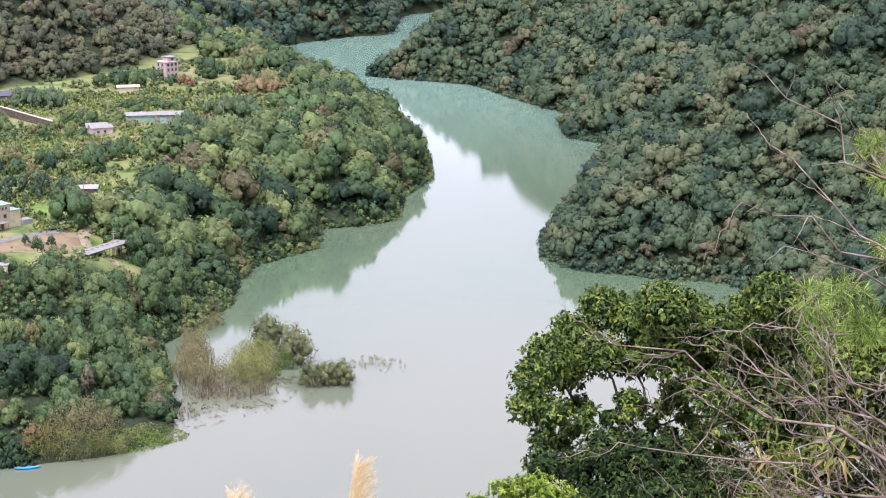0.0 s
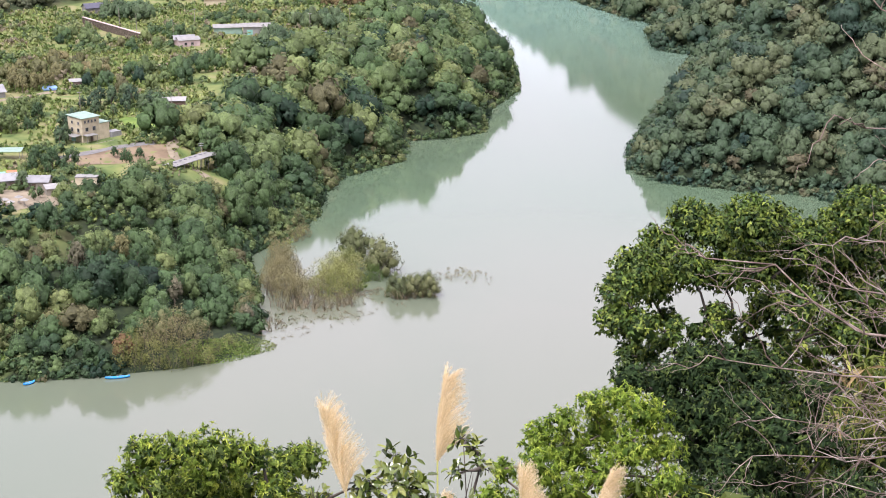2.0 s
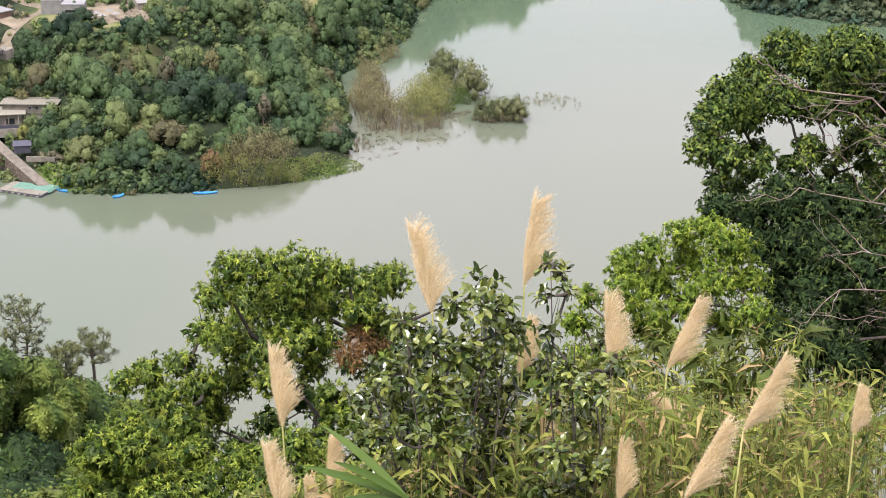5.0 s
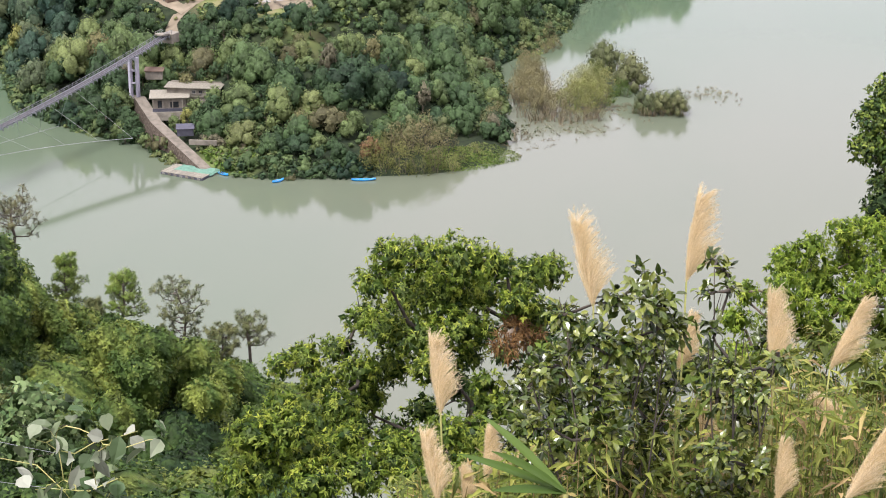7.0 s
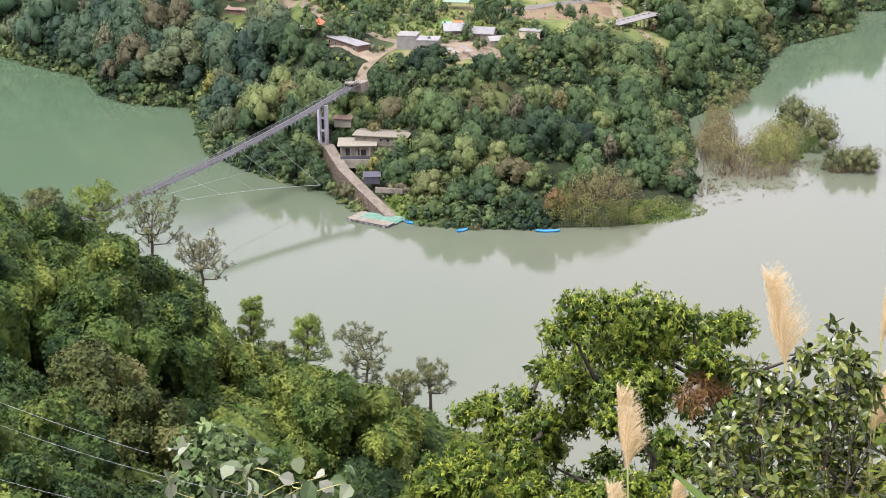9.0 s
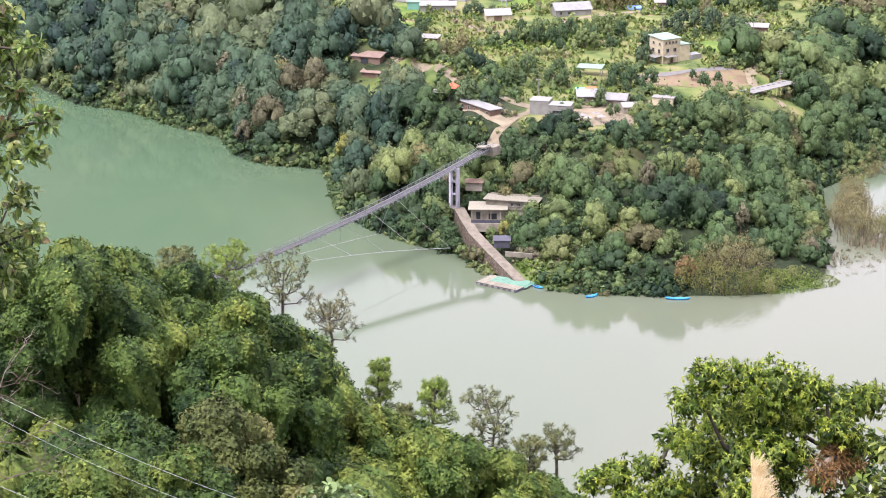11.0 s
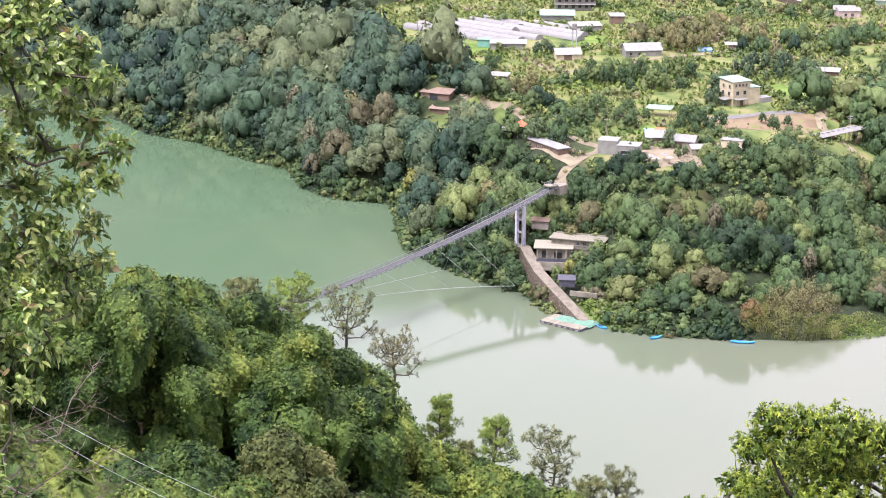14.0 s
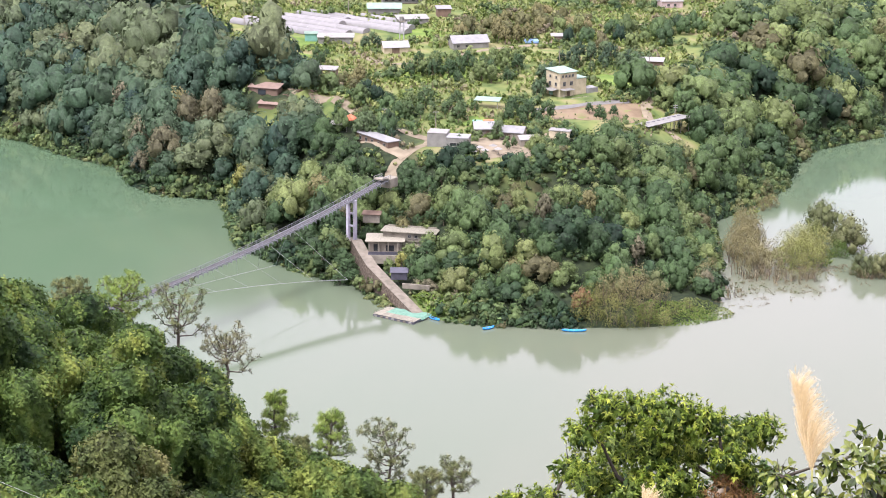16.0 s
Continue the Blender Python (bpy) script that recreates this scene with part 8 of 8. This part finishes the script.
# vine-hung trees on the spur: bells of hanging leaves over hidden boughs
BELL_U, BELL_W = np.meshgrid(np.linspace(0, 2 * math.pi, 19)[:-1], np.linspace(0.0, 1.0, 9))
BELL_F = np.array([[i * 18 + j, i * 18 + (j + 1) % 18, (i + 1) * 18 + (j + 1) % 18, (i + 1) * 18 + j] for i in range(8) for j in range(18)])
BELL_F = np.concatenate([BELL_F[:, [0, 1, 2]], BELL_F[:, [0, 2, 3]]])


def bell(top, rad, tall, r, leaf=0.13, cover=0.72, shift=0.0):
    """A dome that hangs down into folds, covered in small leaves: triangle arrays with soft normals and tints."""
    ph, k1, k2 = r.uniform(0, 6.28, 6), int(r.integers(3, 6)), int(r.integers(6, 10))
    lean = r.uniform(-0.22, 0.22, 2)

    def shape(u, w):
        # w runs from the tip over the dome (to 0.45) and down the skirt
        a = np.clip(w / 0.45, 0, 1) * math.pi / 2
        low = np.clip((w - 0.45) / 0.55, 0, 1)
        fold = 1 + (0.10 + 0.14 * low) * np.sin(k1 * u + ph[0] + 1.5 * low) + (0.05 + 0.07 * low) * np.sin(k2 * u + ph[1] - 2 * low)
        lump = 1 + 0.13 * np.sin(4.2 * u + 9 * w + ph[2]) * np.sin(11 * w + ph[3] + 1.7 * u) + 0.07 * np.sin(9 * u - 17 * w + ph[4]) * np.sin(23 * w + ph[5])
        q = rad * np.sin(a) * (1 - 0.42 * low) * (1 + (fold - 1) * np.sin(a)) * lump
        z = rad * 0.85 * (np.cos(a) * lump - 1) - low * (tall - 0.85 * rad)
        return np.stack([top[0] + q * np.cos(u) + lean[0] * z, top[1] + q * np.sin(u) + lean[1] * z, top[2] + z + 0.0 * u], -1)

    def facing(u, w):
        du, dw = shape(u + 0.03, w) - shape(u - 0.03, w), shape(u, np.minimum(w + 0.02, 1)) - shape(u, np.maximum(w - 0.02, 0.0))
        nn = np.cross(dw, du)
        nn /= np.linalg.norm(nn, axis=-1)[..., None] + 1e-9
        mid = np.stack([np.cos(u), np.sin(u), 0.5 + 0 * u], -1)
        return np.where((nn * mid).sum(-1)[..., None] < 0, -nn, nn)

    cu, cw = BELL_U.ravel(), BELL_W.ravel().clip(0.01, 1)
    nc = facing(cu, cw)
    vc = shape(cu, cw) - nc * 0.16 * r.uniform(0.5, 1.6, (len(cu), 1))
    n = int(cover * 2 * math.pi * rad * (0.75 * rad + tall) / (leaf * leaf * 1.5))
    w = np.where(r.random(n) < 0.5, 0.45 * np.sqrt(r.random(n)), r.uniform(0.4, 1.0, n))
    u = r.uniform(0, 6.283, n)
    nl = facing(u, w)
    p = shape(u, w) + nl * r.normal(0.02, 0.10, (n, 1))
    hang = nl * 0.8 + r.normal(size=(n, 3)) * 0.40 + [0, 0, 0.35]
    hang /= np.linalg.norm(hang, axis=1)[:, None]
    t1 = np.cross(hang, r.normal(size=(n, 3)))
    t1 /= np.linalg.norm(t1, axis=1)[:, None]
    t2 = np.cross(hang, t1)
    sz = leaf * r.uniform(0.6, 1.3, (n, 1))
    vl = np.stack([p - t1 * sz, p + t1 * sz * 0.7 - t2 * sz * 0.7, p + t1 * sz * 0.4 + t2 * sz * 0.9], 1).reshape(-1, 3)
    ns = nl * 0.72 + hang * 0.35 + r.normal(size=(n, 3)) * 0.10
    v = np.concatenate([vc, vl])
    f = np.concatenate([BELL_F, len(vc) + np.arange(3 * n).reshape(-1, 3)])
    tone = np.clip(r.uniform(0.14, 0.66) + shift + 0.30 * rough_field(v[:, 0] + 0.7 * v[:, 2], v[:, 1] - v[:, 2], 2.2, 3), 0, 1)
    return v, f, np.concatenate([nc + r.normal(size=nc.shape) * 0.2, np.repeat(ns, 3, 0)]), tone


def pile(bells):
    k, out = 0, ([], [], [], [])
    for v, f, nv, t in bells:
        for o, x in zip(out, (v, f + k, nv, t)):
            o.append(x)
        k += len(v)
    return [np.concatenate(o) for o in out]


def vine_tree(q, room, wide, seed, mat, label, shift=0.0):
    """A trunk under several bells of vines, the tallest reaching room over the ground."""
    r = np.random.default_rng(seed)
    e = thing("vine_hung_tree", label, "tree", pose(*q), "vine-hung trees on the spur")
    bells, n = [], int(r.integers(8, 12))
    for i in range(n):
        a, far = 2.4 * i + r.uniform(-0.5, 0.5), math.sqrt(i / n) * r.uniform(0.85, 1.1)
        h = room * (1.0 - 0.62 * far ** 1.3 * r.uniform(0.5, 1.1))
        bells.append(bell((wide * far * math.cos(a), wide * far * math.sin(a), h), wide * r.uniform(0.26, 0.46), min(h, wide * r.uniform(0.7, 1.5)), r, shift=shift))
    v, f, nv, t = pile(bells)
    part("crown", mesh_of("crown", v, f, mat, False, t, nv), mat, e)
    if "viny_trunk" not in _protos:
        tv, tf = limbs(5, 1.0, 0.3)
        _protos["viny_trunk"] = mesh_of("trunk", tv, tf, BARK, True)
    part("trunk", _protos["viny_trunk"], BARK, e).scale = (room / 3, room / 3, room / 2)
    return e


p = thicket(-95, 0, 88, 205, 7.2, lambda x, y, z: (np.degrees(np.arctan2(-x, y)) > 5.5) & (np.hypot(x, y) > 104) & (np.hypot(x, y) < 186) & (z > 60))
reach, bear = np.hypot(p[:, 0], p[:, 1]), np.degrees(np.arctan2(-p[:, 0], p[:, 1]))
# the spur's outline in the camera's view falls away towards the river; crown heights are fitted to it, lower ones on
# the near side
crest_dip = np.interp(bear, [5.0, 7.0, 9.0, 10.8, 12.2, 12.9, 13.2, 13.8, 14.8, 15.6, 17.1, 18.8, 19.9, 21.2, 21.9, 26], [24.6, 23.5, 22.6, 21.9, 21.5, 21.2, 20.5, 19.7, 19.0, 18.2, 17.3, 16.8, 16.7, 16.1, 15.8, 15.0])
room = (170 - np.tan(np.radians(crest_dip)) * reach - p[:, 2]) * np.where(bear < 12.5, rng.uniform(0.84, 1.0, len(p)), rng.uniform(0.72, 1.0, len(p)))
for i, (q, up) in enumerate(zip(p, room)):
    if up > 1.8:
        up = min(up, 13.5)
        vine_tree(q, up, float(np.clip(up * rng.uniform(0.45, 0.7), 2.0, 4.6)), 400 + i, VINE, "tree smothered in green climbing vines", 0.16 if bear[i] < 12.5 else 0.0)
WITHERED = foliage("withering_vine_leaves", (0.046, 0.074, 0.018), (0.122, 0.150, 0.038), (0.220, 0.218, 0.074), grain=3.5, spread=(0.7, 1.3), relief=1.0)
for b, d, dist, wide, leaf in ((16.6, 21.3, 104, 3.4, WITHERED), (15.2, 22.7, 102, 2.8, WITHERED), (19.4, 21.6, 100, 3.6, VINE), (18.0, 22.8, 96, 3.4, VINE), (20.6, 22.6, 90, 3.4, VINE), (18.9, 24.4, 86, 3.2, VINE), (17.0, 25.2, 84, 3.0, VINE)):
    c = at(b, d, dist)
    vine_tree((c[0], c[1], gz(c[0], c[1])), c[2] - gz(c[0], c[1]), wide, int(10 * b), leaf, "tree smothered in green climbing vines" if leaf is VINE else "vine-hung tree with browning leaves", -0.05)

PALMATE = foliage("pale_palmate_leaves", (0.070, 0.135, 0.040), (0.150, 0.235, 0.075), (0.250, 0.340, 0.130), rough=0.5, through_light=0.3)
clump_tree("paper_mulberry", "low tree with broad pale green lobed leaves", "tree", [(13.0, 24.4, 1.5), (12.2, 24.6, 1.3), (13.8, 24.7, 1.3), (12.7, 25.3, 1.6), (13.6, 25.5, 1.5), (11.6, 25.2, 1.2), (13.1, 26.1, 1.5)], 96, PALMATE, 0.34, 0.22, 110, 3, 29, BARK, thick=0.4, core=0.8, billow=0.5, oval=True)

CARPET = foliage("carpet_vine_leaves", (0.016, 0.042, 0.011), (0.056, 0.108, 0.019), (0.185, 0.235, 0.042), grain=3.5, spread=(0.75, 1.25), relief=1.0)
p = thicket(-72, 0, 55, 165, 3.6, lambda x, y, z: (np.degrees(np.arctan2(-x, y)) > 5.0) & (np.hypot(x, y) < 165) & (np.hypot(x, y) > 60))
r = np.random.default_rng(77)
v, f, nv, t = pile([bell(q + [0, 0, h], h * r.uniform(0.7, 1.1), h * 1.25, r, 0.14, 0.55, r.choice([-0.05, 0.1])) for q, h in zip(p, r.uniform(1.2, 2.8, len(p)))])
e = new("vine_carpet", mesh_of("vine_carpet", v, f, CARPET, False, t, nv))
tagged(e, "carpet of climbing vines over low growth", "vines", kind="stuff")

# overhead wires
for b0, d0, b1, d1, dist in ((27.0, 18.2, 15.0, 24.6, 62), (24.0, 20.9, 12.0, 26.0, 58), (25.0, 22.4, 12.0, 27.0, 56)):
    e = thing("overhead_wire", "thin slack overhead wire crossing the slope", "wire", pose(0, 0, 0), "overhead wires on the slope")
    a, b = at(b0, d0, dist + 8), at(b1, d1, dist - 8)
    pts = [a * (1 - u) + b * u - np.array([0, 0, 0.5 * 4 * u * (1 - u)]) for u in np.linspace(0, 1, 16)]
    v, f = tube_path(pts, [0.005] * 16, 4)
    part("cable", mesh_of("cable", v, f, WIRE), WIRE, e)
